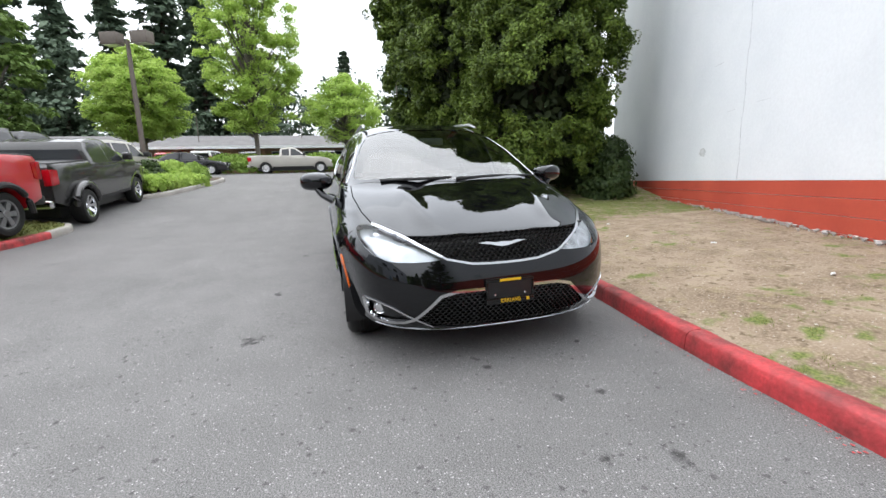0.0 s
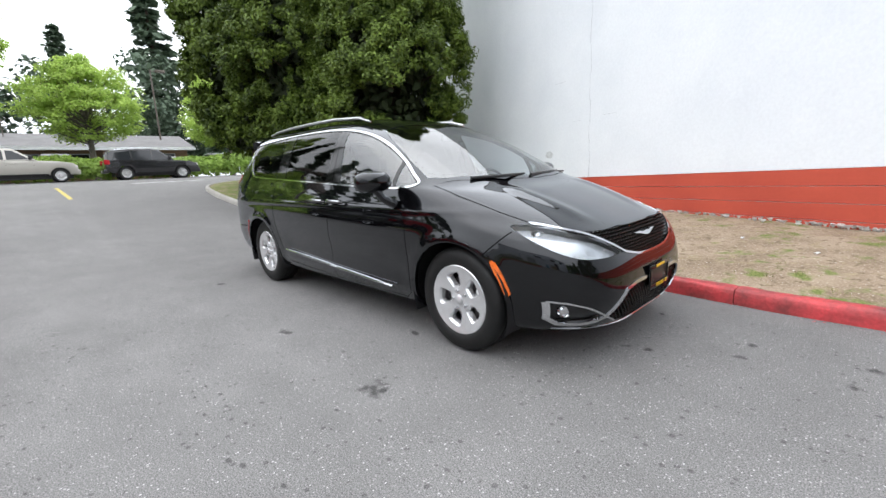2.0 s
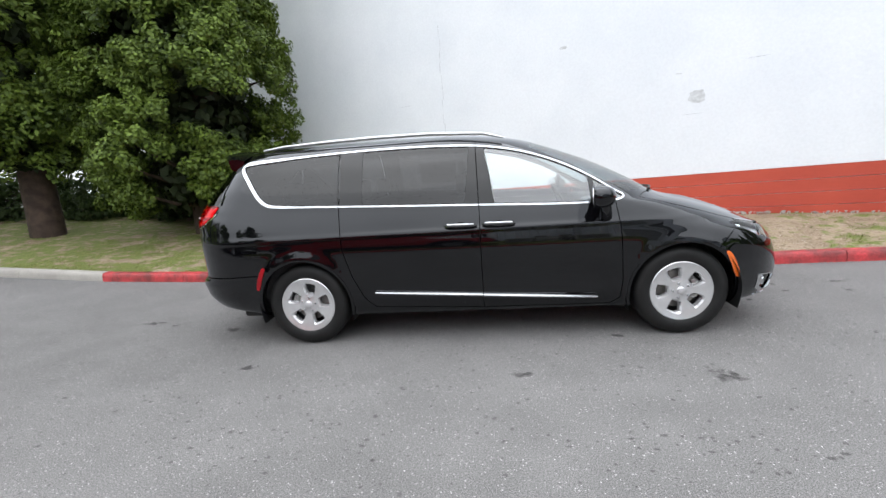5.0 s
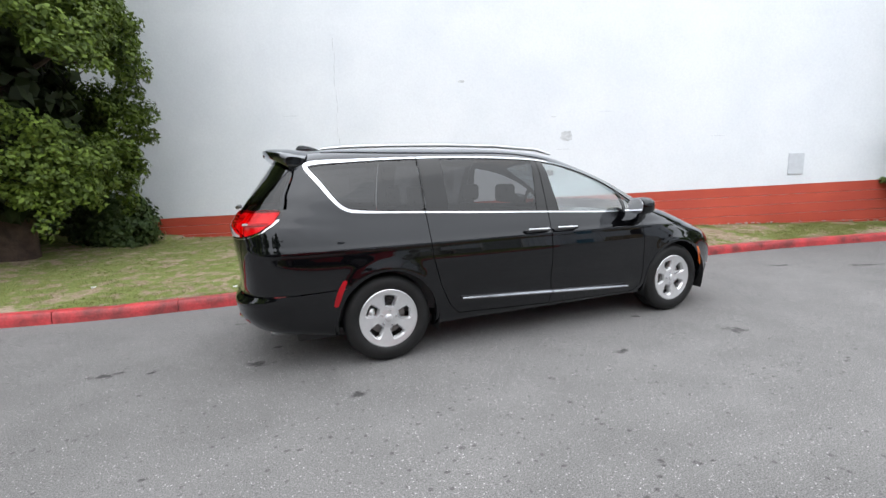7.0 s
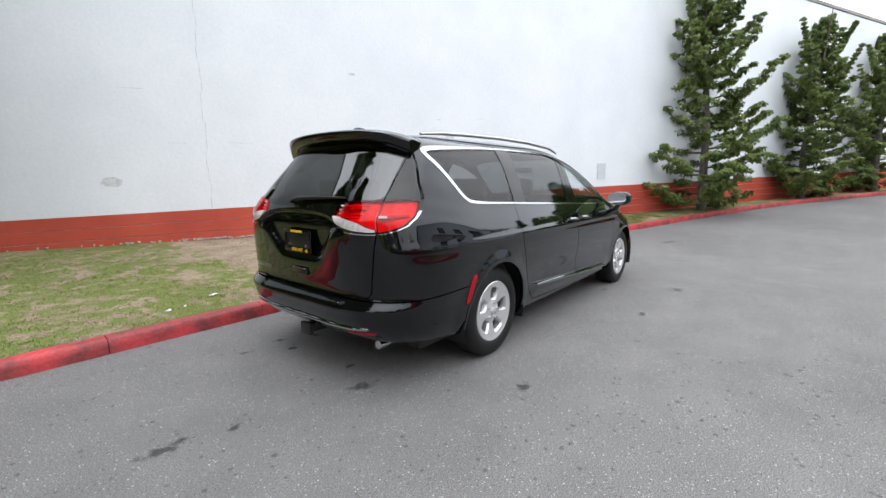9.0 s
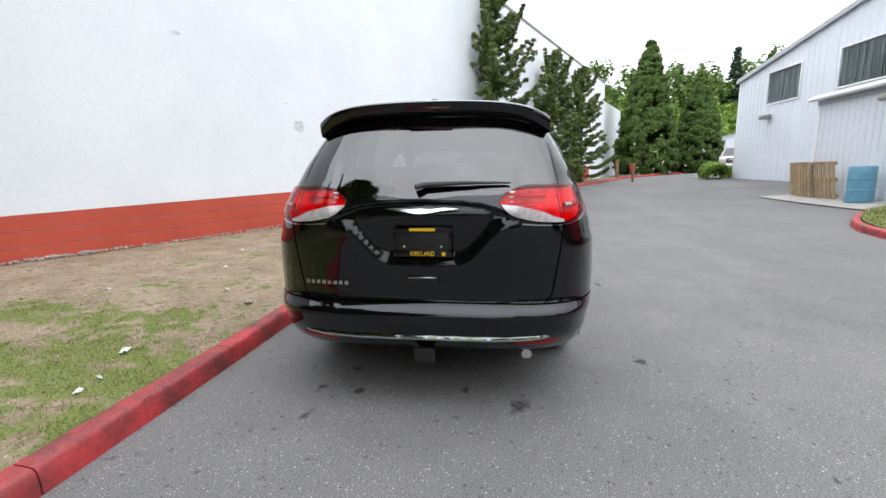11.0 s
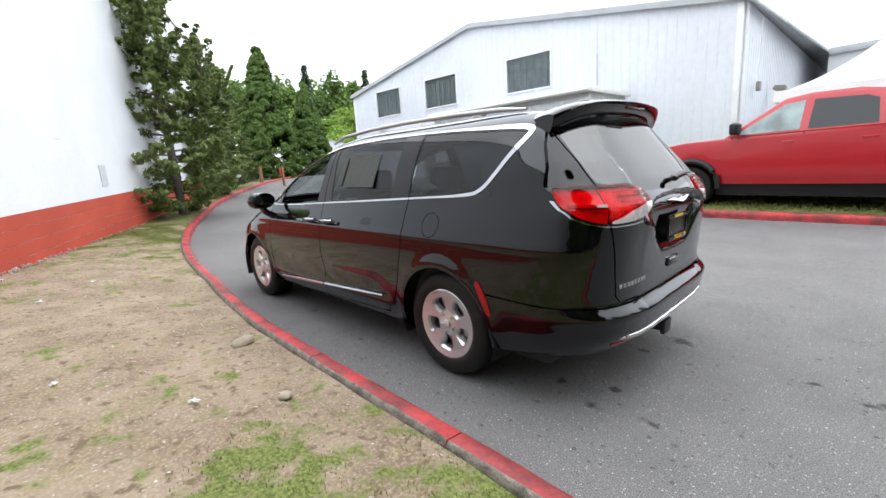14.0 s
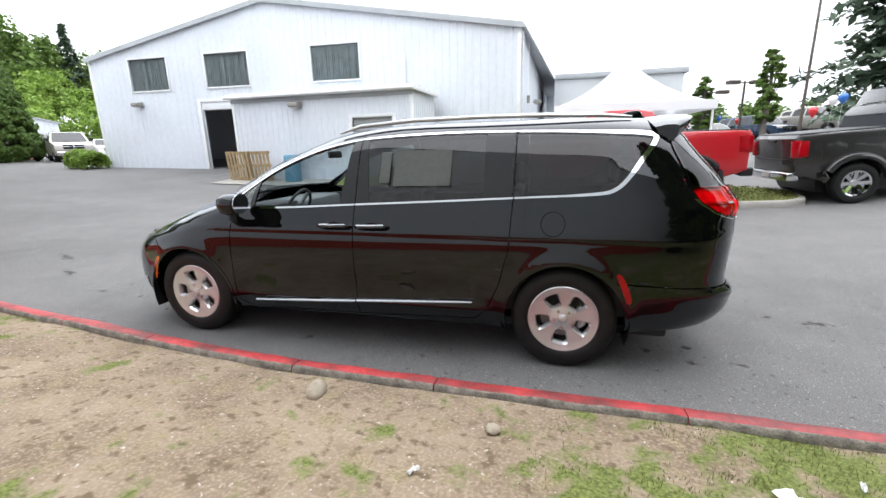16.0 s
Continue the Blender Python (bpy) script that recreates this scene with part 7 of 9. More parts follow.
def ribbed_sheet(name, x0, x1, base, top, holes, parent, mat, pitch=0.30, depth=0.018, m=None, label=""):
    """Upright ribbed sheet in the plane y = 0, from x0 to x1 up to top(x), with rectangular holes; an inner skin behind it."""
    cuts = []
    n = int((x1 - x0) / pitch)
    for k in range(n + 1):
        c = x0 + k * (x1 - x0) / n
        cuts += [(c - 0.045, 0), (c - 0.022, depth), (c + 0.022, depth), (c + 0.045, 0)]
    for h in holes:
        for e in (h[0], h[1]):
            cuts = [q for q in cuts if abs(q[0] - e) > 0.06]
            cuts.append((e, 0.0))
    cuts = sorted(q for q in cuts if x0 <= q[0] <= x1)
    cuts = [(x0, 0.0)] + [q for q in cuts if q[0] - x0 > 0.002 and x1 - q[0] > 0.002] + [(x1, 0.0)]
    verts, faces = [], []
    for (a, da), (b, db) in zip(cuts, cuts[1:]):
        inside_of = sorted((h for h in holes if a >= h[0] - 1e-4 and b <= h[1] + 1e-4), key=lambda h: h[2])
        spans, z = [], base
        for h in inside_of:
            if h[2] > z:
                spans.append((z, h[2]))
            z = h[3]
        spans.append((z, None))
        for lo, hi in spans:
            za, zb = (top(a), top(b)) if hi is None else (hi, hi)
            i = len(verts)
            verts += [(a, -da, lo), (b, -db, lo), (b, -db, zb), (a, -da, za), (a, 0.12, lo), (b, 0.12, lo), (b, 0.12, zb), (a, 0.12, za)]
            faces += [(i, i + 1, i + 2, i + 3), (i + 7, i + 6, i + 5, i + 4), (i + 3, i + 2, i + 6, i + 7)]
    for h in holes:
        i = len(verts)
        verts += [(x, y, z) for y in (0, 0.12) for x, z in ((h[0], h[2]), (h[1], h[2]), (h[1], h[3]), (h[0], h[3]))]
        faces += [(i, i + 3, i + 7, i + 4), (i + 1, i + 5, i + 6, i + 2), (i + 3, i + 2, i + 6, i + 7), (i, i + 4, i + 5, i + 1)]
    bm = bmesh.new()
    vs = [bm.verts.new(v) for v in verts]
    for f in faces:
        bm.faces.new([vs[k] for k in f])
    bmesh.ops.remove_doubles(bm, verts=bm.verts[:], dist=1e-4)
    bmesh.ops.recalc_face_normals(bm, faces=bm.faces[:])
    ob = part(name, bm, mat, parent, smooth=False)
    if m is not None:
        ob.matrix_basis = m
    if label:
        ob["label"] = label
    return ob


def flood_lamp(x, y, z, parent_rot=0.0):
    lamp = tagged(new("wall_lamp"), "grey flood lamp on the white sheet wall", "wall lamp", "wall lamps of the hall")
    lamp.matrix_world = pose(x, y, z, rz=parent_rot)
    part("bracket", block((-0.04, -0.16, -0.04), (0.04, 0.01, 0.04), 0.01), M_LAMPGREY, lamp)
    part("housing", plate_mesh([(-0.05, 0.10), (-0.38, 0.06), (-0.40, -0.06), (-0.28, -0.13), (-0.05, -0.08)], 0.36, "x", -0.18, 0.012), M_LAMPGREY, lamp, angle=30)
    part("lens", block((-0.15, -0.34, -0.135), (0.15, -0.10, -0.10), 0.01), M_WHITELENS, lamp, "pale lens")


def sheet_window(parent, x, w, z0, z1):
    win = new("window")
    win.parent = parent
    for lo, hi in (((x, -0.05, z0 - 0.07), (x + w, 0.05, z0)), ((x, -0.05, z1), (x + w, 0.05, z1 + 0.07)), ((x - 0.07, -0.05, z0 - 0.07), (x, 0.05, z1 + 0.07)), ((x + w, -0.05, z0 - 0.07), (x + w + 0.07, 0.05, z1 + 0.07))):
        part("window_frame", block(lo, hi, 0.006), M_WHITETRIM, win)
    n = int(w / 0.09)
    for k in range(n):
        c = x + (k + 0.5) * w / n
        sl = part("slat", block((-w / n * 0.54, -0.004, z0), (w / n * 0.54, 0.004, z1)), M_BLIND, win, smooth=False, at=Matrix.Translation((c, 0.085 + 0.006 * math.sin(k * 2.3), 0)) @ Matrix.Rotation(radians(12 + 9 * math.sin(k * 1.7)), 4, "Z"))
    part("pane", block((x, 0.02, z0), (x + w, 0.026, z1)), M_SHEETGLASS, win, smooth=False)


M_SHEETGLASS = glass("window_glass", (0.8, 0.84, 0.84), 1.35)
hall = tagged(new("hall"), "white ribbed metal hall with grey trim and blinded windows", "building", kind="structure")
HALL_TURN = math.degrees(math.atan2(0.85, 19.8))
hall.matrix_world = pose(0, -13.65, 0, rz=HALL_TURN) @ Matrix.Scale(-1, 4, (0, 1, 0))
HALL_L = 19.82


def gable(x):
    return 5.78 + (7.48 - 5.78) * x / 10.5 if x < 10.5 else 7.48 + (5.73 - 7.48) * (x - 10.5) / (HALL_L - 10.5)


WINS = ((6.42, 8.52), (11.5, 13.6), (15.6, 17.6))
ribbed_sheet("gable_wall", 0, HALL_L, -0.3, gable, [(a, b, 4.23, 5.58) for a, b in WINS] + [(12.2, 14.1, 0.0, 3.6)], hall, M_SIDING)
side = Matrix(((0, 1, 0, 0), (1, 0, 0, 0), (0, 0, 1, 0), (0, 0, 0, 1)))
SKEW = 0.118
ribbed_sheet("side_wall", 0, 25.0, -0.3, lambda x: 5.76 - 0.019 * x, [], hall, M_SIDING, m=Matrix(((-SKEW, 1, 0, 0), (1, 0, 0, 0), (0, 0, 1, 0), (0, 0, 0, 1))))
part("side_wall", block((HALL_L - 0.12, 0.13, -0.3), (HALL_L, 25, 5.7)), M_SIDING, hall, smooth=False)
part("back_wall", block((-2.7, 24.9, -0.3), (HALL_L - 0.13, 25, 5.7)), M_SIDING, hall, smooth=False)
part("floor", block((0.13, 0.125, 0.55), (HALL_L - 0.13, 24.8, 0.72)), M_DARKROOM, hall, smooth=False)
for a, b in ((-0.12, 10.5), (HALL_L + 0.12, 10.5)):
    za = gable(0) - 0.02 if a < 0 else gable(HALL_L) - 0.02
    roof = part("roof", plate_mesh([(a, za), (b, 7.50), (b, 7.58), (a, za + 0.08)], 25.3, "y", -0.12), M_ROOFGREY, hall, smooth=False)
    for v in roof.data.vertices:
        if v.co.x < 1:
            v.co.x -= SKEW * v.co.y
            v.co.z -= 0.019 * v.co.y
    part("roof_trim", plate_mesh([(a, za - 0.14), (b, 7.36), (b, 7.52), (a, za + 0.02)], 0.045, "y", -0.165), M_TRIMGREY, hall, smooth=False)
part("gutter", tube([(-0.13, -0.1, 5.69), (-0.13 - SKEW * 25, 25, 5.69 - 0.019 * 25)], 0.07, 8), M_TRIMGREY, hall)
part("corner_trim", block((-0.04, -0.04, -0.3), (0.10, 0.10, 5.6), 0.006), M_WHITETRIM, hall)
part("corner_trim", block((HALL_L - 0.1, -0.04, -0.3), (HALL_L + 0.03, 0.10, 5.6), 0.006), M_WHITETRIM, hall)
part("downpipe", tube([(-0.09, 0.35, 5.6), (-0.09, 0.35, 0.3)], 0.05, 10), M_WHITETRIM, hall)
part("vent_pipe", tube([(9.25 - 4.75, -0.09, 3.4), (4.5, -0.09, 4.6), (4.5, -0.09, 5.05)], 0.045, 10), M_WHITETRIM, hall)
for a, b in WINS:
    sheet_window(hall, a, b - a, 4.23, 5.58)
# the open bay with its rolled-up shutter
bay = new("bay_door")
bay.parent = hall
for lo, hi in (((12.06, -0.06, 0.0), (12.2, 0.14, 3.74)), ((14.1, -0.06, 0.0), (14.24, 0.14, 3.74)), ((12.2, -0.06, 3.6), (14.1, 0.14, 3.74))):
    part("door_frame", block(lo, hi, 0.008), M_WHITETRIM, bay)
part("shutter_box", block((12.22, -0.02, 3.28), (14.08, 0.30, 3.595), 0.02), M_WHITETRIM, bay)
part("shutter_rail", block((14.0, 0.02, 0.3), (14.09, 0.08, 3.28), 0.005), M_TRIMGREY, bay)
part("inner_rack", join([block((12.5, 2.6, 0.72), (12.56, 2.66, 2.9)), block((13.5, 2.6, 0.72), (13.56, 2.66, 2.9)), block((12.5, 2.3, 1.6), (13.56, 2.7, 1.64)), block((12.5, 2.3, 2.4), (13.56, 2.7, 2.44))]), M_LAMPGREY, bay, "dim rack inside")
flood_lamp(17.3, -12.90, 3.64, 180 + HALL_TURN)
flood_lamp(7.45, -10.30, 3.02, 180)
meter = tagged(new("meter_box"), "small grey electric box on the hall corner", "meter box")
meter.matrix_world = pose(-0.16, -15.6, 3.3, rz=90)
part("box", block((-0.12, 0.0, -0.15), (0.12, 0.12, 0.15), 0.015), M_LAMPGREY, meter)
part("conduit", tube([(0, 0.04, 0.15), (0, 0.04, 2.2)], 0.02, 8), M_WHITETRIM, meter)
flood_lamp(-0.31, -17.6, 3.35, -90)

# ---- annex ----
annex = tagged(new("annex"), "low white ribbed annex with a grey roller door", "building", kind="structure")
annex.matrix_world = pose(3.22, -10.30, 0) @ Matrix.Scale(-1, 4, (0, 1, 0))
AX = 6.95
ribbed_sheet("front_wall", 0, AX, -0.2, lambda x: 3.33, [(0.71, 2.18, 0.0, 2.5)], annex, M_SIDING, 0.22, 0.02)
ribbed_sheet("side_wall", 0.02, 2.75, -0.2, lambda x: 3.33, [], annex, M_SIDING, 0.22, 0.02, m=side)
part("side_wall", block((AX - 0.08, 0.13, -0.2), (AX, 2.75, 3.33)), M_SIDING, annex, smooth=False)
part("roof", block((-0.12, -0.12, 3.36), (AX + 0.12, 2.85, 3.46)), M_ROOFGREY, annex, smooth=False)
part("fascia", block((-0.16, -0.17, 3.30), (AX + 0.16, -0.11, 3.47), 0.008), M_WHITETRIM, annex)
part("fascia", block((-0.17, -0.10, 3.30), (-0.11, 2.85, 3.47), 0.008), M_WHITETRIM, annex)
part("gutter", tube([(-0.16, -0.23, 3.37), (AX + 0.16, -0.23, 3.35)], 0.06, 10), M_WHITETRIM, annex)
part("drip_edge", block((-0.05, -0.05, 3.16), (AX + 0.05, -0.034, 3.30)), M_TRIMGREY, annex)
part("corner_trim", block((-0.035, -0.035, -0.2), (0.07, 0.07, 3.3), 0.006), M_WHITETRIM, annex)
part("corner_trim", block((AX - 0.07, -0.035, -0.2), (AX + 0.035, 0.07, 3.3), 0.006), M_WHITETRIM, annex)
roller = new("roller_door")
roller.parent = annex
for lo, hi in (((0.60, -0.05, 0.0), (0.71, 0.13, 2.61)), ((2.18, -0.05, 0.0), (2.29, 0.13, 2.61)), ((0.71, -0.05, 2.5), (2.18, 0.13, 2.61))):
    part("door_frame", block(lo, hi, 0.008), M_WHITETRIM, roller)
slat = None
for k in range(25):
    z = 0.30 + k * 0.088
    if slat is None:
        slat = part("slat", block((0.712, 0.05, 0.0), (2.178, 0.085, 0.082), 0.012), M_SHUTTER, roller)
        slat.matrix_basis = Matrix.Translation((0, 0, z))
    else:
        ob = new("slat", slat.data)
        ob.parent = roller
        ob.matrix_basis = Matrix.Translation((0, 0, z))

pad = mesh_object("concrete_apron", [(x, y, road_z(x, y) + 0.03) for x in (5.2, 6.8, 8.4, 10.4) for y in (-10.28, -9.6, -8.9)] , [(i * 3 + j, (i + 1) * 3 + j, (i + 1) * 3 + j + 1, i * 3 + j + 1) for i in range(3) for j in range(2)], M_CONCRETE)
tagged(pad, "pale concrete apron before the annex", "pavement", kind="structure")


def pallet(x, y, z, turn, lean=0.0):
    p = tagged(new("pallet"), "weathered wooden pallet stood against the annex", "pallet", "pallets by the annex")
    p.matrix_world = pose(x, y, z, rz=turn) @ Matrix.Rotation(radians(lean), 4, "X")
    for k in range(7):
        part("board", block((-0.5 + k * 0.15, -0.012, 0.0), (-0.5 + k * 0.15 + 0.1, 0.012, 1.05)), M_PALLET, p, smooth=False)
    for k in range(3):
        part("bearer", block((-0.5, 0.013, 0.02 + k * 0.46), (0.5, 0.09, 0.11 + k * 0.46)), M_PALLET, p, smooth=False)


pallet(9.75, -9.75, 0.42, 175, 6)
pallet(9.0, -9.85, 0.42, 182, 8)
drum = tagged(new("storage_drum"), "faded blue plastic drum beside the pallets", "drum")
drum.matrix_world = pose(7.6, -9.8, 0.38)
M_DRUM = material("faded_blue_plastic", (0.12, 0.30, 0.42), 0.5, vary=0.2, scale=6)
part("body", lathe([(0.02, 0.0), (0.28, 0.0), (0.29, 0.04), (0.28, 0.3), (0.295, 0.32), (0.28, 0.34), (0.28, 0.6), (0.295, 0.62), (0.28, 0.64), (0.28, 0.9), (0.26, 0.93), (0.02, 0.93)], 28, "z"), M_DRUM, drum)


# ---- cooling units ----
def cooling_unit(x, y, z, w, d, h, label):
    u = tagged(new("cooling_unit"), label, "air conditioner", "cooling units")
    u.location = (x, y, z)
    part("plinth", block((-w / 2 - 0.05, -d / 2 - 0.05, -0.25), (w / 2 + 0.05, d / 2 + 0.05, 0.0)), M_CONCRETE, u, smooth=False)
    part("core", block((-w / 2 + 0.03, -d / 2 + 0.03, 0.02), (w / 2 - 0.03, d / 2 - 0.03, h - 0.05)), M_FIN, u, smooth=False)
    for sx in (-1, 1):
        for sy in (-1, 1):
            part("corner_post", block((sx * w / 2 - 0.03, sy * d / 2 - 0.03, 0.0), (sx * w / 2 + 0.03, sy * d / 2 + 0.03, h), 0.006), M_ACGREY, u)
    part("lid", block((-w / 2 - 0.035, -d / 2 - 0.035, h - 0.06), (w / 2 + 0.035, d / 2 + 0.035, h), 0.012), M_ACGREY, u)
    part("base_pan", block((-w / 2 - 0.02, -d / 2 - 0.02, 0.0), (w / 2 + 0.02, d / 2 + 0.02, 0.08), 0.008), M_ACGREY, u)
    n = int(w / 0.06)
    for k in range(n):
        cx = -w / 2 + 0.05 + k * (w - 0.1) / (n - 1)
        part("louvre", block((cx - 0.012, d / 2 + 0.004, 0.08), (cx + 0.012, d / 2 + 0.02, h - 0.06)), M_ACGREY, u, smooth=False)
    for k in range(int(d / 0.06)):
        cy = -d / 2 + 0.05 + k * 0.06
        part("louvre", block((-w / 2 - 0.02, cy - 0.012, 0.08), (-w / 2 - 0.004, cy + 0.012, h - 0.06)), M_ACGREY, u, smooth=False)
    for r in (0.08, 0.16, 0.24, 0.32):
        part("fan_ring", tube([(r * math.cos(a), r * math.sin(a), h + 0.012) for a in np.linspace(0, 2 * math.pi, 21)], 0.008, 5), M_FIN, u)
    return u


cooling_unit(2.55, -8.85, 0.43, 0.85, 0.8, 0.78, "louvred grey cooling unit on a concrete plinth")
cooling_unit(1.60, -8.95, 0.43, 0.80, 0.8, 0.76, "louvred grey cooling unit with a black pipe")
part("service_panel", block((-0.39, 0.425, 0.10), (0.10, 0.44, 0.70), 0.008), M_ACGREY, bpy.data.objects["cooling_unit.001"], "plain service panel")
cooling_unit(0.75, -8.95, 0.43, 0.62, 0.6, 0.62, "small grey cooling unit at the row's end")
for x, y in ((2.1, -9.8), (1.45, -9.9)):
    v = tagged(new("vent_stack"), "capped metal vent stack behind the cooling units", "vent", "vent stacks")
    v.location = (x, y, 0.3)
    part("pipe", tube([(0, 0, 0), (0, 0, 1.0)], 0.09, 12), M_ACGREY, v)
    part("cap", lathe([(0.02, 1.0), (0.16, 1.0), (0.17, 1.03), (0.17, 1.20), (0.14, 1.24), (0.02, 1.25)], 16, "z"), M_LAMPGREY, v)
pipe_run = tagged(new("refrigerant_pipe"), "black lagged pipe looping between cooling units", "pipe")
part("pipe", tube([(2.05, -8.5, 0.4), (2.05, -8.42, 0.75), (2.0, -8.40, 0.95), (1.95, -8.42, 0.75), (1.9, -8.5, 0.4)], 0.03, 8), M_TRIM, pipe_run)

# ---- island with its red kerb ----
ISLAND = ((-5.2, -8.55), (-6.1, -8.1), (-6.6, -7.5), (-6.62, -6.95), (-6.35, -6.48), (-5.5, -6.3), (-3, -6.3), (0, -6.4), (2, -6.6), (4, -7.1), (5.3, -8.1), (5.9, -9.3), (6.0, -10.25))
ILINE = smooth_line(ISLAND, 0.03)
ilen = 0.03 * (len(ILINE) - 1)


def at_x(x):
    return next(0.03 * i for i, p in enumerate(ILINE) if p.x > x and i * 0.03 > 2.2)


kerb_run("island_kerb", ILINE, [0.0, 1.2, at_x(-6.3)] + [at_x(x) for x in (-5.2, -3.9, -2.4, -1.0, 0.5, 2.0, 3.5, 4.8, 5.75)] + [ilen], lambda p: M_REDKERB if p.x > -5.2 and p.y > -8.5 else M_CONCRETE, "", "red painted island kerb with a bare grey end", side=-1)
imesh = bmesh.new()
loop = [p for p in offset_line(ILINE, -0.14)[::4]] + [Vector((3.3, -10.25, 0)), Vector((3.2, -12.6, 0)), Vector((0.0, -13.4, 0)), Vector((-2.5, -10.8, 0))]
imesh.faces.new([imesh.verts.new((p.x, p.y, 0)) for p in loop])
for k in range(-26, 26):
    for co, no in (((k * 0.25, 0, 0), (1, 0, 0)), ((0, -9.5 + k * 0.25, 0), (0, 1, 0))):
        bmesh.ops.bisect_plane(imesh, geom=imesh.verts[:] + imesh.edges[:] + imesh.faces[:], plane_co=co, plane_no=no, dist=1e-4)
for v in imesh.verts:
    v.co.z = road_z(v.co.x, v.co.y) + 0.125 + 0.02 * noise.noise(v.co * 1.3) + 0.05 * min(1, max(0, (-6.4 - v.co.y) / 1.5))
bmesh.ops.recalc_face_normals(imesh, faces=imesh.faces[:])
ime = bpy.data.meshes.new("island_lawn")
imesh.to_mesh(ime)
imesh.free()
ime.shade_smooth()
ime.materials.append(M_LAWN)
island = tagged(new("island_lawn", ime), "green mown grass on the kerbed island", "lawn", kind="structure")
ime.attributes.new("green", "FLOAT", "POINT").data.foreach_set("value", [0.75 + 0.2 * noise.noise(v.co * 0.9) for v in ime.vertices])
if max(p.normal.z for p in ime.polygons) < 0.5:
    ime.flip_normals()
gi = np.random.default_rng(19)
gp = []
for p in ime.polygons:
    c = p.center
    if c.y > -9.6:
        m = int(p.area * 260)
        gp += [(c.x + gi.normal(0, 0.09), c.y + gi.normal(0, 0.09), c.z + 0.025) for _ in range(m)]
gp = np.array(gp)
ok = np.array([inside((q[0], q[1]), [(p.x, p.y) for p in loop]) for q in gp])
gn = np.tile([0.0, 0.0, 0.0], (len(gp), 1)) + gi.normal(0, 1, (len(gp), 3)) * np.array([1, 1, 0.15])
leaf_mesh("island_grass", gp[ok], gn[ok], 0.03, M_GRASSBLADE, None, 0.2, 2.2)
tagged(bpy.data.objects["island_grass"], "short green grass on the island", "grass", kind="stuff")


# ---- parked and passing vehicles ----
WHEELS = {}


def plain_wheel(parent, hub, side, radius, rim, spokes, mat, width=0.26, deep=False):
    """A wheel with a moulded tyre and a spoked rim."""
    root = new("wheel")
    root.parent = parent
    root.matrix_basis = Matrix.Translation(hub) @ (Matrix.Identity(4) if side > 0 else Matrix.Rotation(math.pi, 4, "Z"))
    key = (radius, rim, spokes, mat.name, width, deep)
    if key not in WHEELS:
        t = part("tyre", lathe([(rim - 0.01, -0.02), (rim + 0.01, 0.0), (rim + 0.05, 0.012), (radius - 0.03, 0.0), (radius - 0.004, -0.04), (radius, -0.07), (radius, -width + 0.06), (radius - 0.02, -width), (rim, -width + 0.01)], 36), M_TYRE, root, "black rubber tyre")
        d = -0.10 if deep else -0.03
        bm = lathe([(0.0, d + 0.03), (0.06, d + 0.03), (0.075, d + 0.01), (0.09, d - 0.02)], 20)
        pieces = [bm, lathe([(rim, -0.004), (rim - 0.025, -0.012), (rim - 0.035, -0.05), (rim - 0.04, -width + 0.04)], 36), lathe([(0.0, -0.16), (rim - 0.03, -0.16)], 24)]
        for k in range(spokes):
            a = 2 * math.pi * k / spokes
            w = 0.30 / spokes if spokes > 5 else 0.042
            b = bmesh.new()
            vs = [b.verts.new((x, y, z)) for x, y, z in ((0.06, d + 0.02, -w * 0.8), (0.06, d + 0.02, w * 0.8), (rim - 0.02, -0.02, w), (rim - 0.02, -0.02, -w))]
            f = b.faces.new(vs)
            r = bmesh.ops.extrude_face_region(b, geom=[f])
            for v in r["geom"]:
                if isinstance(v, bmesh.types.BMVert):
                    v.co.y -= 0.04
            bmesh.ops.recalc_face_normals(b, faces=b.faces[:])
            bmesh.ops.transform(b, matrix=Matrix.Rotation(a, 4, "Y"), verts=b.verts[:])
            pieces.append(b)
        rm = part("rim", join(pieces), mat, root, "spoked metal rim")
        WHEELS[key] = (t.data, rm.data)
        return root
    for n, me in zip(("tyre", "rim"), WHEELS[key]):
        ob = new(n, me)
        ob.parent = root
    return root


def slice_up(bm, dx=0.35, dz=0.2):
    xs = [v.co.x for v in bm.verts]
    zs = [v.co.z for v in bm.verts]
    for lo, hi, step, no in ((min(xs), max(xs), dx, (1, 0, 0)), (min(zs), max(zs), dz, (0, 0, 1))):
        c = lo + step
        while c < hi - 0.02:
            bmesh.ops.bisect_plane(bm, geom=bm.verts[:] + bm.edges[:] + bm.faces[:], plane_co=Vector(no) * c, plane_no=no, dist=1e-4)
            c += step


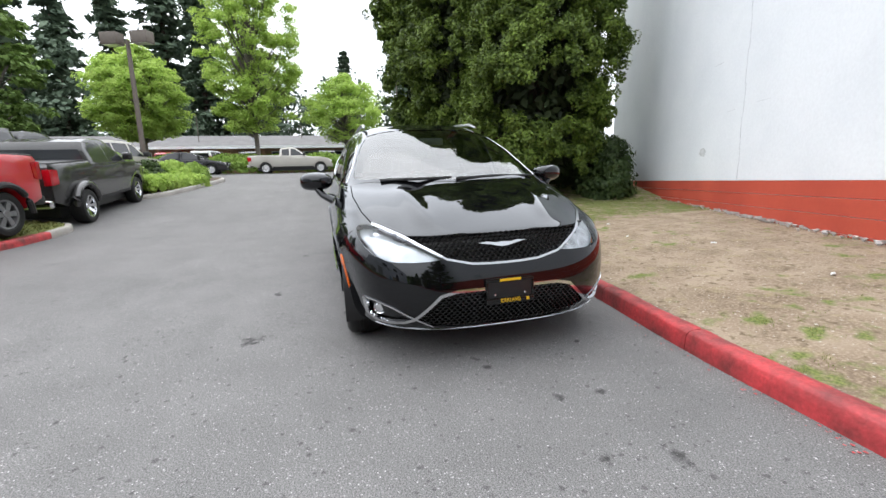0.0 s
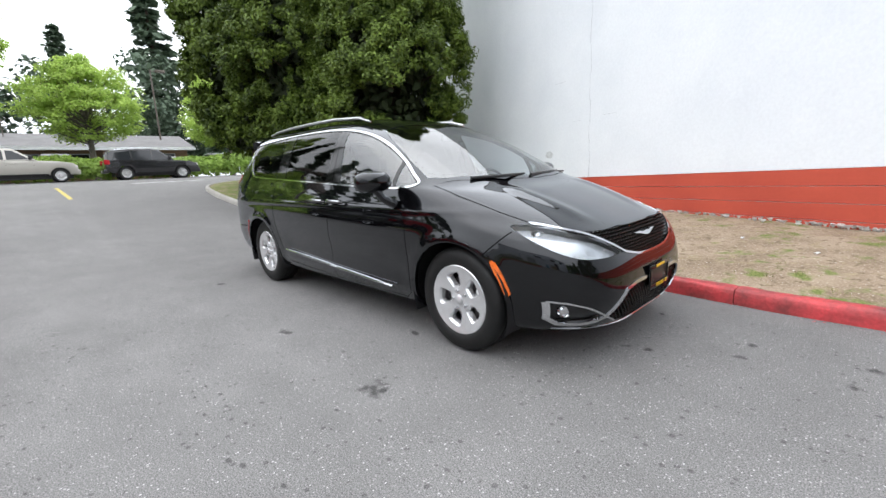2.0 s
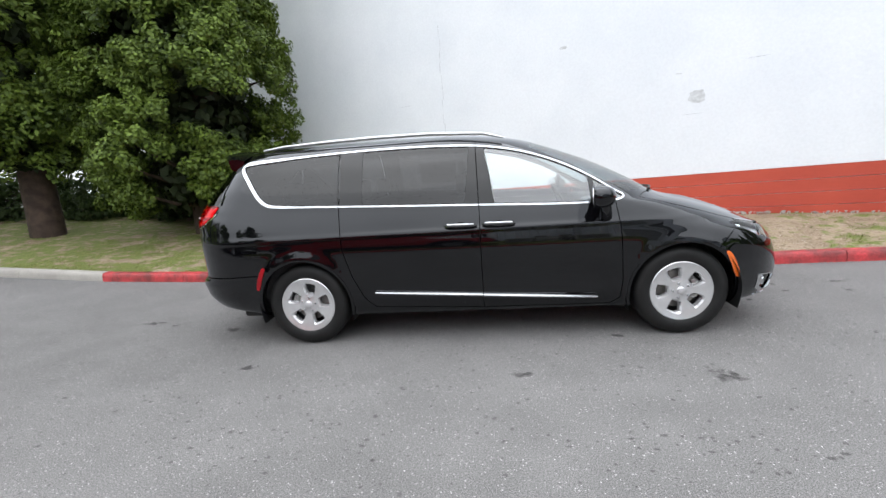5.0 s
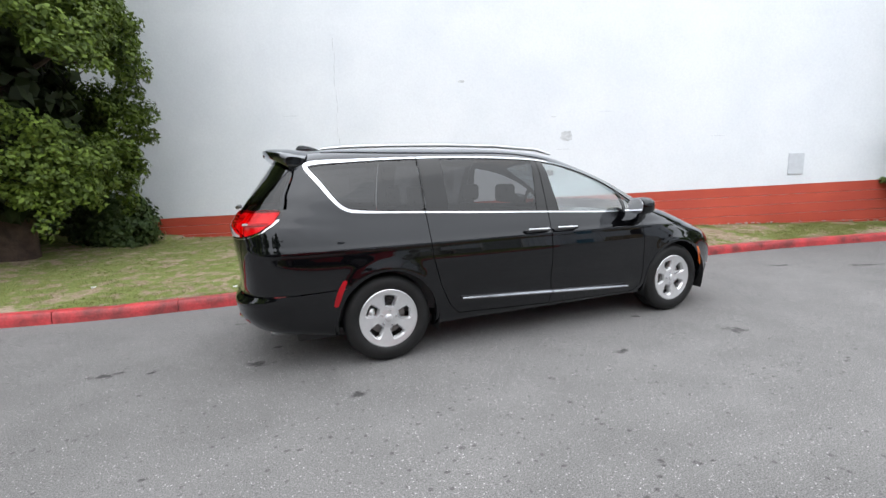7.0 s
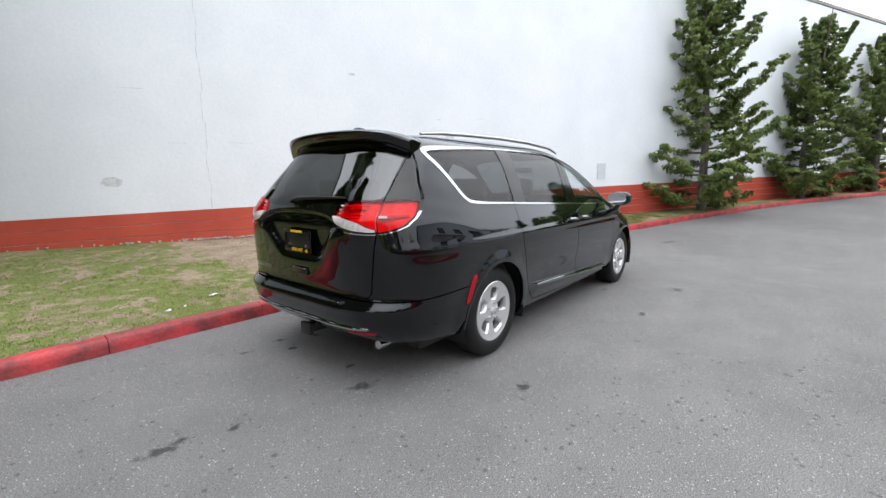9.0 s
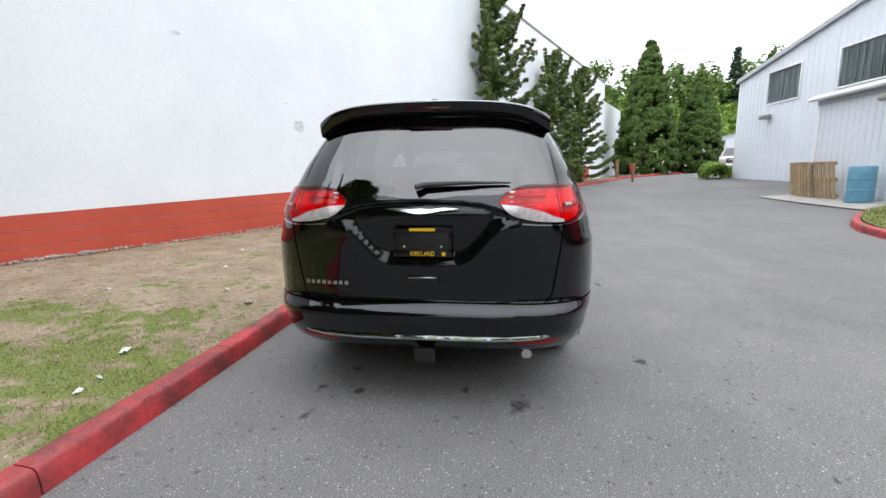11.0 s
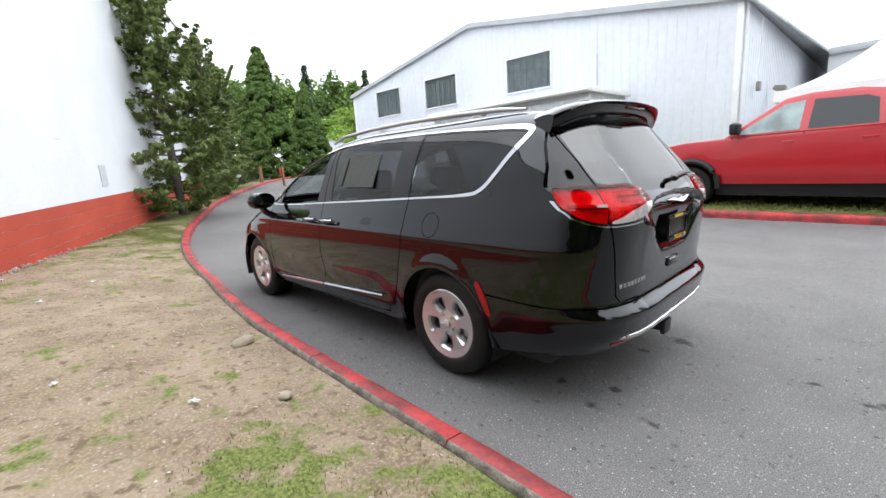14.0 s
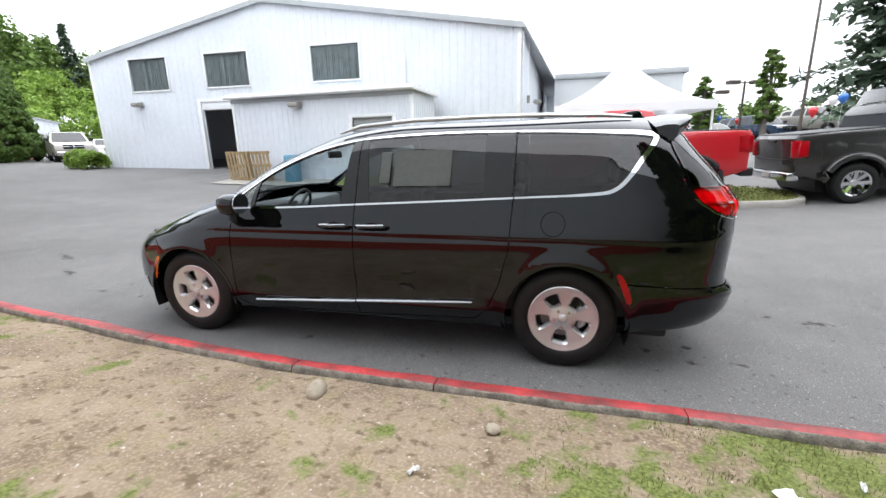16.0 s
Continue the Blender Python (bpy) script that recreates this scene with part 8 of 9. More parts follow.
FORMS = {
    # top line tail to nose, cab line rear to front, side windows, wheelbase, half width, belt, roof, sill, wheel radius
    "crew_pickup": dict(top=[(-2.74, 0.62), (-2.76, 1.36), (-2.70, 1.43), (-1.10, 1.43), (-1.05, 1.34), (1.20, 1.30), (1.9, 1.27), (2.45, 1.19), (2.66, 1.08), (2.72, 0.75), (2.62, 0.52)],
                        cab=[(-1.06, 1.30), (-1.02, 1.72), (-0.90, 1.88), (-0.6, 1.94), (0.0, 1.95), (0.35, 1.90), (1.28, 1.26)], windows=[[(-0.86, 1.37), (-0.82, 1.74), (-0.68, 1.80), (-0.05, 1.83), (-0.02, 1.36)], [(0.09, 1.36), (0.07, 1.83), (0.34, 1.80), (0.98, 1.38), (0.95, 1.34)]],
                        base=3.54, W=1.0, belt=1.32, roof=1.95, sill=0.46, r=0.40, doors=(-0.98, 0.03, 1.08), rear_lamp=(0.98, 1.32), front_lamp=(0.90, 1.08)),
    "ext_pickup": dict(top=[(-2.80, 0.55), (-2.82, 1.12), (-2.76, 1.18), (-0.85, 1.18), (-0.8, 1.14), (1.05, 1.10), (1.75, 1.06), (2.3, 0.97), (2.46, 0.84), (2.50, 0.55), (2.42, 0.42)],
                       cab=[(-0.86, 1.10), (-0.80, 1.55), (-0.7, 1.66), (-0.2, 1.71), (0.15, 1.68), (1.0, 1.08)], windows=[[(-0.70, 1.17), (-0.66, 1.56), (-0.22, 1.61), (-0.22, 1.16)], [(-0.12, 1.16), (-0.12, 1.61), (0.14, 1.59), (0.72, 1.17)]],
                       base=3.5, W=0.92, belt=1.12, roof=1.71, sill=0.38, r=0.35, doors=(-0.75, -0.17, 0.82), rear_lamp=(0.80, 1.08), front_lamp=(0.70, 0.86)),
    "suv": dict(top=[(-2.25, 0.50), (-2.28, 0.95), (-2.2, 1.06), (1.0, 1.04), (1.75, 1.0), (2.15, 0.90), (2.28, 0.75), (2.32, 0.5), (2.24, 0.40)],
                cab=[(-2.18, 1.02), (-2.05, 1.50), (-1.9, 1.62), (-1.2, 1.69), (0.0, 1.70), (0.3, 1.65), (1.08, 1.02)], windows=[[(-1.92, 1.10), (-1.82, 1.48), (-1.1, 1.58), (-1.08, 1.09)], [(-1.0, 1.09), (-1.02, 1.58), (-0.12, 1.60), (-0.10, 1.08)], [(0.0, 1.08), (-0.02, 1.60), (0.26, 1.56), (0.82, 1.08)]],
                base=2.75, W=0.93, belt=1.05, roof=1.70, sill=0.34, r=0.36, doors=(-1.05, -0.06, 0.88), rear_lamp=(0.85, 1.10), front_lamp=(0.70, 0.88)),
    "sedan": dict(top=[(-2.30, 0.45), (-2.34, 0.85), (-2.25, 0.96), (-1.5, 1.0), (0.95, 0.95), (1.75, 0.86), (2.2, 0.72), (2.3, 0.5), (2.24, 0.32)],
                  cab=[(-1.75, 0.95), (-1.05, 1.36), (-0.6, 1.43), (-0.1, 1.44), (0.2, 1.40), (1.1, 0.92)], windows=[[(-1.42, 1.0), (-1.0, 1.30), (-0.62, 1.36), (-0.38, 1.37), (-0.36, 0.99)], [(-0.28, 0.99), (-0.30, 1.37), (-0.05, 1.37), (0.2, 1.33), (0.78, 0.98)]],
                  base=2.72, W=0.89, belt=0.97, roof=1.44, sill=0.26, r=0.32, doors=(-1.2, -0.33, 0.82), rear_lamp=(0.72, 0.92), front_lamp=(0.60, 0.76)),
    "van": dict(top=[(-2.5, 0.50), (-2.55, 0.98), (-2.5, 1.10), (1.3, 1.06), (1.95, 0.98), (2.3, 0.84), (2.42, 0.6), (2.36, 0.38)],
                cab=[(-2.5, 1.05), (-2.42, 1.55), (-2.3, 1.74), (-1.2, 1.80), (0.2, 1.80), (0.55, 1.72), (1.45, 1.04)], windows=[[(-2.2, 1.12), (-2.15, 1.6), (-1.15, 1.67), (-1.12, 1.12)], [(-1.02, 1.12), (-1.04, 1.67), (0.0, 1.68), (0.0, 1.12)], [(0.1, 1.12), (0.1, 1.68), (0.5, 1.63), (1.15, 1.12)]],
                base=3.0, W=0.96, belt=1.08, roof=1.80, sill=0.30, r=0.35, doors=(-1.06, 0.05, 1.2), rear_lamp=(0.85, 1.25), front_lamp=(0.70, 0.88)),
}


def vehicle(name, label, form, m, paint, rim_mat=None, spokes=6, group="", bumper=None, flare=None, lower=None, wide=0.0, shell=None, trim=None, tail=M_REDLENS, rack=False, front_glass=None):
    """A car or truck of one of the forms, standing at m (mid-wheelbase on the ground, nose to +x)."""
    S = FORMS[form]
    root = tagged(new(name), label, "truck" if "pickup" in form else "car", group)
    root.matrix_world = m
    W, r, hb = S["W"], S["r"], S["base"] / 2
    nose, tailx = max(p[0] for p in S["top"]), min(p[0] for p in S["top"])
    mid, half_l = (nose + tailx) / 2, (nose - tailx) / 2

    def half(x, z):
        e = abs(x - mid) / half_l
        f = 1 - 0.11 * max(0, (e - 0.72) / 0.28) ** 2
        if z > S["belt"]:
            f *= 1 - 0.20 * (z - S["belt"]) / (S["roof"] - S["belt"])
        elif z > S["belt"] - 0.25:
            f *= 1 - 0.012 * (z - S["belt"] + 0.25) / 0.25
        if z < S["sill"] + 0.2:
            f *= 1 - 0.05 * (S["sill"] + 0.2 - z) / 0.2
        return f

    def prism(poly, w, bevel):
        bm = plate_mesh(poly, 2 * w, "y", -w)
        es = [e for e in bm.edges if abs(e.verts[0].co.y - e.verts[1].co.y) < 1e-5]
        bmesh.ops.bevel(bm, geom=es, offset=bevel, segments=2, profile=0.6, affect="EDGES", clamp_overlap=True)
        slice_up(bm)
        for v in bm.verts:
            v.co.y *= half(v.co.x, v.co.z)
        return bm

    def skin(poly, sgn, off, thick=0.006):
        bm = bmesh.new()
        bm.faces.new([bm.verts.new((x, 0, z)) for x, z in poly])
        slice_up(bm, 0.35, 0.15)
        for v in bm.verts:
            v.co.y = sgn * (W * half(v.co.x, v.co.z) + off)
        bmesh.ops.recalc_face_normals(bm, faces=bm.faces[:])
        q = bmesh.ops.extrude_face_region(bm, geom=bm.faces[:])
        for v in q["geom"]:
            if isinstance(v, bmesh.types.BMVert):
                v.co.y -= sgn * thick
        bmesh.ops.recalc_face_normals(bm, faces=bm.faces[:])
        return bm

    ar = r + (0.09 if r > 0.36 else 0.05)
    low = []
    for hx in (hb, -hb):
        a0 = math.asin(min(0.99, (S["sill"] - r) / ar)) if S["sill"] > r else 0.0
        low += [(hx + ar * math.cos(a), r + ar * math.sin(a)) for a in np.linspace(a0, math.pi - a0, 9)] if S["sill"] > r else [(hx + ar, S["sill"])] + [(hx + ar * math.cos(a), r + ar * math.sin(a)) for a in np.linspace(0, math.pi, 9)] + [(hx - ar, S["sill"])]
    part("body", prism(S["top"] + low, W, 0.045), paint, root, angle=30)
    part("underbody", block((-hb - 0.5, -W * 0.72, r * 0.55), (hb + 0.5, W * 0.72, S["sill"] + 0.35)), M_TRIM, root, smooth=False)
    part("cab", prism(S["cab"], W * 0.985, 0.05), paint, root, angle=30)
    for sgn in (-1, 1):
        for k, poly in enumerate(S["windows"]):
            # front_glass colours the foremost side window pale, in place of daylight through it
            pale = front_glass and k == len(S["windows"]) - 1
            part("side_window", skin(poly, sgn, -0.010), front_glass if pale else M_DARKWINDOW, root, "front side window painted pale as if daylight came through" if pale else "dark side window")
        for x in S["doors"]:
            part("door_gap", skin(strip([(x, S["sill"] + 0.06), (x - 0.01, S["belt"])], 0.012), sgn, -0.001, 0.004), M_TRIM, root)
        for x in S["doors"][:-1]:
            part("door_handle", block((x + 0.10, sgn * W * 0.985 - 0.025, S["belt"] - 0.17), (x + 0.28, sgn * W * 0.985 + 0.025, S["belt"] - 0.13), 0.01), trim or paint, root)
        mx = S["doors"][-1]
        part("mirror", block((mx - 0.16, min(sgn * (W - 0.02), sgn * (W + 0.22)), S["belt"] + 0.03), (mx - 0.02, max(sgn * (W - 0.02), sgn * (W + 0.22)), S["belt"] + 0.24), 0.045, 3), trim if trim and form == "crew_pickup" else M_TRIM, root)
        part("sill", skin(strip([(-hb + ar + 0.05, S["sill"] + 0.03), (hb - ar - 0.05, S["sill"] + 0.03)], 0.07), sgn, 0.004, 0.03), lower or M_TRIM, root)
        a, b = S["rear_lamp"]
        tx = tailx + 0.01
        part("tail_lamp", skin([(tx + 0.06, a), (tx + 0.06, b), (tx + 0.22, b - 0.02), (tx + 0.2, a + 0.02)], sgn, 0.006, 0.05), tail, root, "red tail lamp")
        part("tail_lamp", block((tx - 0.035, min(sgn * (W * 0.78), sgn * W * 0.915), a), (tx + 0.09, max(sgn * W * 0.78, sgn * W * 0.915), b), 0.012), tail, root, "red tail lamp")
        a, b = S["front_lamp"]
        fx = np.interp((a + b) / 2, [p[1] for p in S["top"][::-1][:4]], [p[0] for p in S["top"][::-1][:4]])
        part("headlamp", block((fx - 0.24, min(sgn * W * 0.52, sgn * W * 0.92), a), (fx + 0.012, max(sgn * W * 0.52, sgn * W * 0.92), b), 0.03), M_WHITELENS, root, "clear headlamp")
        for hx in (hb, -hb):
            plain_wheel(root, (hx, sgn * (W - 0.03 + (wide if hx < 0 else 0)), r), sgn, r, r * 0.64, spokes, rim_mat or M_ALLOY, 0.27, deep=wide > 0)
            if flare:
                arc = [(hx + (ar + 0.02) * math.cos(a), sgn * (W * half(hx, 0.7) + 0.01), r + (ar + 0.02) * math.sin(a)) for a in np.linspace(-0.05, math.pi + 0.05, 15)]
                part("wheel_flare", tube(arc, 0.055, 8), flare, root, "black wheel flare" if flare is M_TRIM else "")
            if wide and hx < 0:
                arc = [(hx + (ar + 0.05) * math.cos(a), sgn * (W + wide * 0.5), r + (ar + 0.05) * math.sin(a)) for a in np.linspace(0.1, math.pi - 0.1, 15)]
                part("rear_fender", tube(arc, [0.04] + [0.04 + wide * 0.35] * 13 + [0.04], 10, 0.8), paint, root, "bulging rear fender")
    # screens laid on the slopes of the cab
    for pts, nm, out in ((S["cab"][-2:], "windscreen", 1), (S["cab"][:2], "rear_window", -1)):
        (x0, z0), (x1, z1) = pts if out > 0 else (pts[1], pts[0])
        d = Vector((x1 - x0, 0, z1 - z0))
        n = Vector((-d.z, 0, d.x)).normalized() if out > 0 else Vector((d.z, 0, -d.x)).normalized()
        if n.x * out < 0:
            n = -n
        bm = bmesh.new()
        rows = []
        for t in (0.06, 0.35, 0.65, 0.92):
            p = Vector((x0, 0, z0)) + d * t
            w = W * half(p.x, p.z) * 0.87
            rows.append([bm.verts.new(p + n * (0.008 + 0.02 * (1 - abs(s))) + Vector((0, s * w, 0))) for s in (-1, -0.5, 0, 0.5, 1)])
        for a, b in zip(rows, rows[1:]):
            for k in range(4):
                bm.faces.new((a[k], a[k + 1], b[k + 1], b[k]))
        bmesh.ops.recalc_face_normals(bm, faces=bm.faces[:])
        bmesh.ops.solidify(bm, geom=bm.faces[:], thickness=0.012)
        part(nm, bm, M_DARKWINDOW, root, "dark screen glass")
    bz = S["sill"] + 0.02
    big = "pickup" in form
    part("front_bumper", block((nose - 0.18, -W * 0.86, bz - 0.02), (nose + 0.07, W * 0.86, bz + (0.24 if big else 0.2)), 0.05, 3), bumper or paint, root)
    part("rear_bumper", block((tailx - 0.10, -W * 0.86, bz + 0.02), (tailx + 0.15, W * 0.86, bz + (0.20 if big else 0.24)), 0.04, 3), bumper or paint, root)
    a, b = S["front_lamp"]
    part("grille", block((nose - 0.12, -W * 0.50, a - 0.06), (nose + 0.012, W * 0.50, b + 0.02), 0.03), M_TRIM, root, "dark grille")
    part("grille_bar", block((nose - 0.02, -W * 0.50, (a + b) / 2 - 0.03), (nose + 0.03, W * 0.50, (a + b) / 2 + 0.02), 0.01), bumper or M_CHROME, root)
    part("grille_bar", block((nose - 0.02, -0.04, a - 0.05), (nose + 0.028, 0.04, b), 0.01), bumper or M_CHROME, root)
    part("number_plate", block((tailx - 0.125, -0.16, bz + 0.04), (tailx - 0.102, 0.16, bz + 0.17), 0.004), M_WHITELENS, root, "pale number plate")
    if big:
        cover_top = S["top"][2][1]
        part("bed_cover", block((tailx + 0.08, -W * 0.88, cover_top - 0.03), (S["cab"][0][0] - 0.05, W * 0.88, cover_top + 0.025), 0.015), M_TRIM, root, "flat black bed cover")
        part("tailgate_gap", block((tailx - 0.006, -W * 0.66, cover_top - 0.52), (tailx + 0.02, W * 0.66, cover_top - 0.50)), M_TRIM, root, smooth=False)
        part("tailgate_handle", block((tailx - 0.02, -0.12, cover_top - 0.16), (tailx + 0.02, 0.12, cover_top - 0.09), 0.01), M_TRIM, root)
    if shell:
        part("bed_shell", prism([(tailx + 0.05, S["belt"] + 0.08), (tailx + 0.2, S["roof"] - 0.06), (tailx + 0.4, S["roof"]), (S["cab"][0][0] - 0.12, S["roof"]), (S["cab"][0][0] - 0.06, S["belt"] + 0.08)], W * 0.98, 0.04), shell, root, "bed shell with side windows")
        for sgn in (-1, 1):
            part("shell_window", skin([(tailx + 0.45, S["belt"] + 0.2), (tailx + 0.5, S["roof"] - 0.14), (S["cab"][0][0] - 0.3, S["roof"] - 0.14), (S["cab"][0][0] - 0.3, S["belt"] + 0.2)], sgn, -0.008), M_DARKWINDOW, root)
    if rack:
        for sgn in (-1, 1):
            part("roof_rail", tube([(S["cab"][2][0] + 0.1, sgn * W * 0.62, S["roof"] - 0.03), (S["cab"][3][0], sgn * W * 0.62, S["roof"] + 0.06), (S["cab"][-3][0], sgn * W * 0.62, S["roof"] + 0.06), (S["cab"][-3][0] + 0.15, sgn * W * 0.62, S["roof"] - 0.04)], 0.018, 6), M_CHROME, root)
    return root


def between(rear, front, radius, side_out):
    """The pose of a vehicle from its two hubs on one side; side_out is the half width, positive where that side is its left."""
    rx, ry, rz_ = rear
    fx, fy, fz = front
    yaw = math.atan2(fy - ry, fx - rx)
    pitch = math.atan2(fz - rz_, math.hypot(fx - rx, fy - ry))
    mx, my, mz = (rx + fx) / 2, (ry + fy) / 2, (rz_ + fz) / 2 - radius
    c = Vector((mx, my, mz)) - Vector((-math.sin(yaw), math.cos(yaw), 0)) * side_out
    return pose(c.x, c.y, c.z) @ Matrix.Rotation(yaw, 4, "Z") @ Matrix.Rotation(-pitch, 4, "Y")


def car_paint(name, color, metal=0.0, rough=0.22):
    return material(name, color, rough, metal=metal, coat=0.6, vary=0.05, scale=3)


P_RED = car_paint("bright_red_car_paint", (0.46, 0.010, 0.018), 0.0, 0.3)
P_GRAPHITE = car_paint("dark_grey_car_paint", (0.022, 0.021, 0.021))
P_SILVER = car_paint("silver_beige_car_paint", (0.42, 0.40, 0.36), 0.4, 0.3)
P_WHITE = car_paint("white_car_paint", (0.72, 0.72, 0.72))
P_BLACKCAR = car_paint("black_paint", (0.012, 0.012, 0.014))
P_BLUE = car_paint("dark_blue_car_paint", (0.02, 0.05, 0.10), 0.2)
P_GREY = car_paint("grey_car_paint", (0.22, 0.23, 0.24), 0.5, 0.3)
# opaque; its pale tone stands in for daylight seen through the cab
M_PALEWINDOW = material("window_painted_see_through", (0.34, 0.42, 0.42), 0.06, vary=0.5, scale=3)
M_DARKRIM = material("black_machined_rim", (0.22, 0.22, 0.225), 0.35, metal=0.6, vary=0.2, scale=20)

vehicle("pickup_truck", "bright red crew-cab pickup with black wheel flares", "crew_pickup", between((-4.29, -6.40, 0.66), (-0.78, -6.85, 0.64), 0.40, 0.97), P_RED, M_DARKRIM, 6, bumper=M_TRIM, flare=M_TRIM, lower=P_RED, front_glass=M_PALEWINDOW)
bpy.data.objects["pickup_truck"]["label"] = "bright red crew-cab pickup with black wheel flares"
vehicle("pickup_truck", "dark grey crew-cab pickup with chrome bumper and wide rear wheels", "crew_pickup", between((-7.23, -6.45, 0.40 + road_z(-7.23, -6.6)), (-10.80, -6.56, 0.40 + road_z(-10.8, -6.7)), 0.40, -1.12), P_GRAPHITE, M_CHROME, 8, bumper=M_CHROME, wide=0.15, trim=P_GRAPHITE)
vehicle("pickup_truck", "black pickup with a closed bed shell", "crew_pickup", pose(-12.3, -10.6, 0.82, rz=176), P_BLACKCAR, M_ALLOY, 6, shell=P_BLACKCAR)
vehicle("parked_car", "silver estate car beyond the dark pickup", "suv", pose(-17.2, -9.9, road_z(-17.2, -9.9), rz=168), P_SILVER)
STREET = -27.0
vehicle("pickup_truck", "silver-beige extended-cab pickup on the street", "ext_pickup", pose(STREET, -3.0, road_z(STREET, -3.0), rz=90), P_SILVER, M_ALLOY, 5)
vehicle("parked_car", "black estate car on the street", "suv", pose(STREET, 2.9, road_z(STREET, 2.9), rz=90), P_BLACKCAR, M_ALLOY, 5, rack=True)
vehicle("parked_car", "dark saloon car on the street", "sedan", pose(STREET, -9.4, road_z(STREET, -9.4), rz=90), P_BLACKCAR, M_ALLOY, 5)
vehicle("pickup_truck", "silver and white pickup standing beside the hall", "crew_pickup", pose(29.3, -17.8, road_z(29.3, -17.8) - 0.1, rz=150), P_SILVER, M_ALLOY, 6, bumper=M_CHROME)
vehicle("pickup_truck", "black pickup in the far yard", "crew_pickup", pose(36.0, -20.2, road_z(36.0, -20.2), rz=195), P_BLACKCAR, M_ALLOY, 6)
vehicle("parked_car", "white saloon car by the hall corner", "sedan", pose(33.5, -23.5, road_z(33.5, -23.5), rz=150), P_WHITE)
lot = np.random.default_rng(3)
PAINTS = (P_WHITE, P_GREY, P_RED, P_BLACKCAR, P_SILVER, P_BLUE)
ROW = (("suv", P_RED, -12.6), ("van", P_WHITE, -9.8), ("suv", P_BLACKCAR, -6.6), ("van", P_WHITE, -15.2), ("sedan", P_GREY, -3.6), ("suv", P_BLACKCAR, -0.6), ("suv", P_BLUE, 2.6), ("sedan", P_WHITE, 6.0), ("suv", P_GREY, 9.2))
NAMED = {P_WHITE.name: "white", P_GREY.name: "grey", P_RED.name: "red", P_BLACKCAR.name: "black", P_SILVER.name: "silver", P_BLUE.name: "dark blue"}
KIND = {"suv": "estate car", "van": "minibus", "sedan": "saloon car", "crew_pickup": "pickup"}
for form, paint, y in ROW:
    vehicle("parked_car", NAMED[paint.name] + " " + KIND[form] + " parked before the low building", form, pose(-39.6, y * 1.13, 1.55 + 0.2, rz=180 + lot.normal(0, 2)), paint, M_ALLOY, 5, "cars before the low building", rack=form == "suv")
for k, (x, y) in enumerate(((-9.5, -33), (-12.3, -32.4), (-15.2, -31.8), (-18.1, -31.2), (-21.0, -30.2), (-24.0, -29.4), (-27.2, -28.4), (-13.5, -40), (-17, -39.5), (-20.5, -38.5), (-27.5, -35.5), (-30.5, -34.2))):
    form = ("suv", "sedan", "suv", "crew_pickup", "van", "sedan")[k % 6]
    paint = PAINTS[(k * 5 + 1) % 6]
    vehicle("parked_car", NAMED[paint.name] + " " + KIND[form] + " parked in the far lot", form, pose(x, y, road_z(x, y), rz=112 + lot.normal(0, 2)), paint, M_ALLOY, 5, "cars in the far lot", rack=False)

# ---- kerbed planting bed ----
BED = ((-10.6, -10.2), (-10.9, -8.4), (-11.2, -7.0), (-11.9, -6.35), (-13.2, -5.95), (-14.8, -5.6), (-16.2, -5.35), (-16.9, -5.6), (-16.9, -6.4), (-16.3, -7.6), (-15.6, -9.2))
BLINE = smooth_line(BED, 0.03)
kerb_run("bed_kerb", BLINE, [0.0, 1.5, 3.0, 4.5, 6.0, 7.5, 9.0, 10.5, 0.03 * (len(BLINE) - 1)], lambda p: M_CONCRETE, "", "low grey concrete kerb round the planting bed", side=1, high=0.15)
bedm = bmesh.new()
bedm.faces.new([bedm.verts.new((p.x, p.y, road_z(p.x, p.y) + 0.13)) for p in offset_line(BLINE, 0.13)[::5]])
bmesh.ops.recalc_face_normals(bedm, faces=bedm.faces[:])
bmesh.ops.triangulate(bedm, faces=bedm.faces[:])
bme = bpy.data.meshes.new("bed_soil")
bedm.to_mesh(bme)
bedm.free()
M_SOIL = material("dark_bark_mulch", (0.10, 0.065, 0.04), 0.95, vary=0.5, scale=9, fine=0.3, bump=0.8, bump_scale=40)
bme.materials.append(M_SOIL)
tagged(new("bed_soil", bme), "dark bark mulch in the planting bed", "soil", kind="structure")


# ---- road marks ----
def road_mark(name, pts, w, mat, label):
    line = [Vector((*p, 0)) for p in pts]
    v, f = [], []
    n = 16
    for k in range(n + 1):
        p = line[0].lerp(line[1], k / n)
        d = (line[1] - line[0]).normalized()
        s = Vector((-d.y, d.x, 0)) * w / 2
        for q in (p + s, p - s):
            v.append((q.x, q.y, road_z(q.x, q.y) + 0.005))
        if k:
            f.append((2 * k - 2, 2 * k - 1, 2 * k + 1, 2 * k))
    ob = mesh_object(name, v, f, mat)
    tagged(ob, label, "road marking", kind="structure")


road_mark("road_mark", ((-13.7, -1.85), (-17.6, -1.95)), 0.11, M_ROADPAINT, "worn yellow line on the asphalt")
road_mark("road_mark", ((-18.2, 0.4), (-18.4, 3.2)), 0.14, M_WHITEPAINT, "worn white stop line near the street")

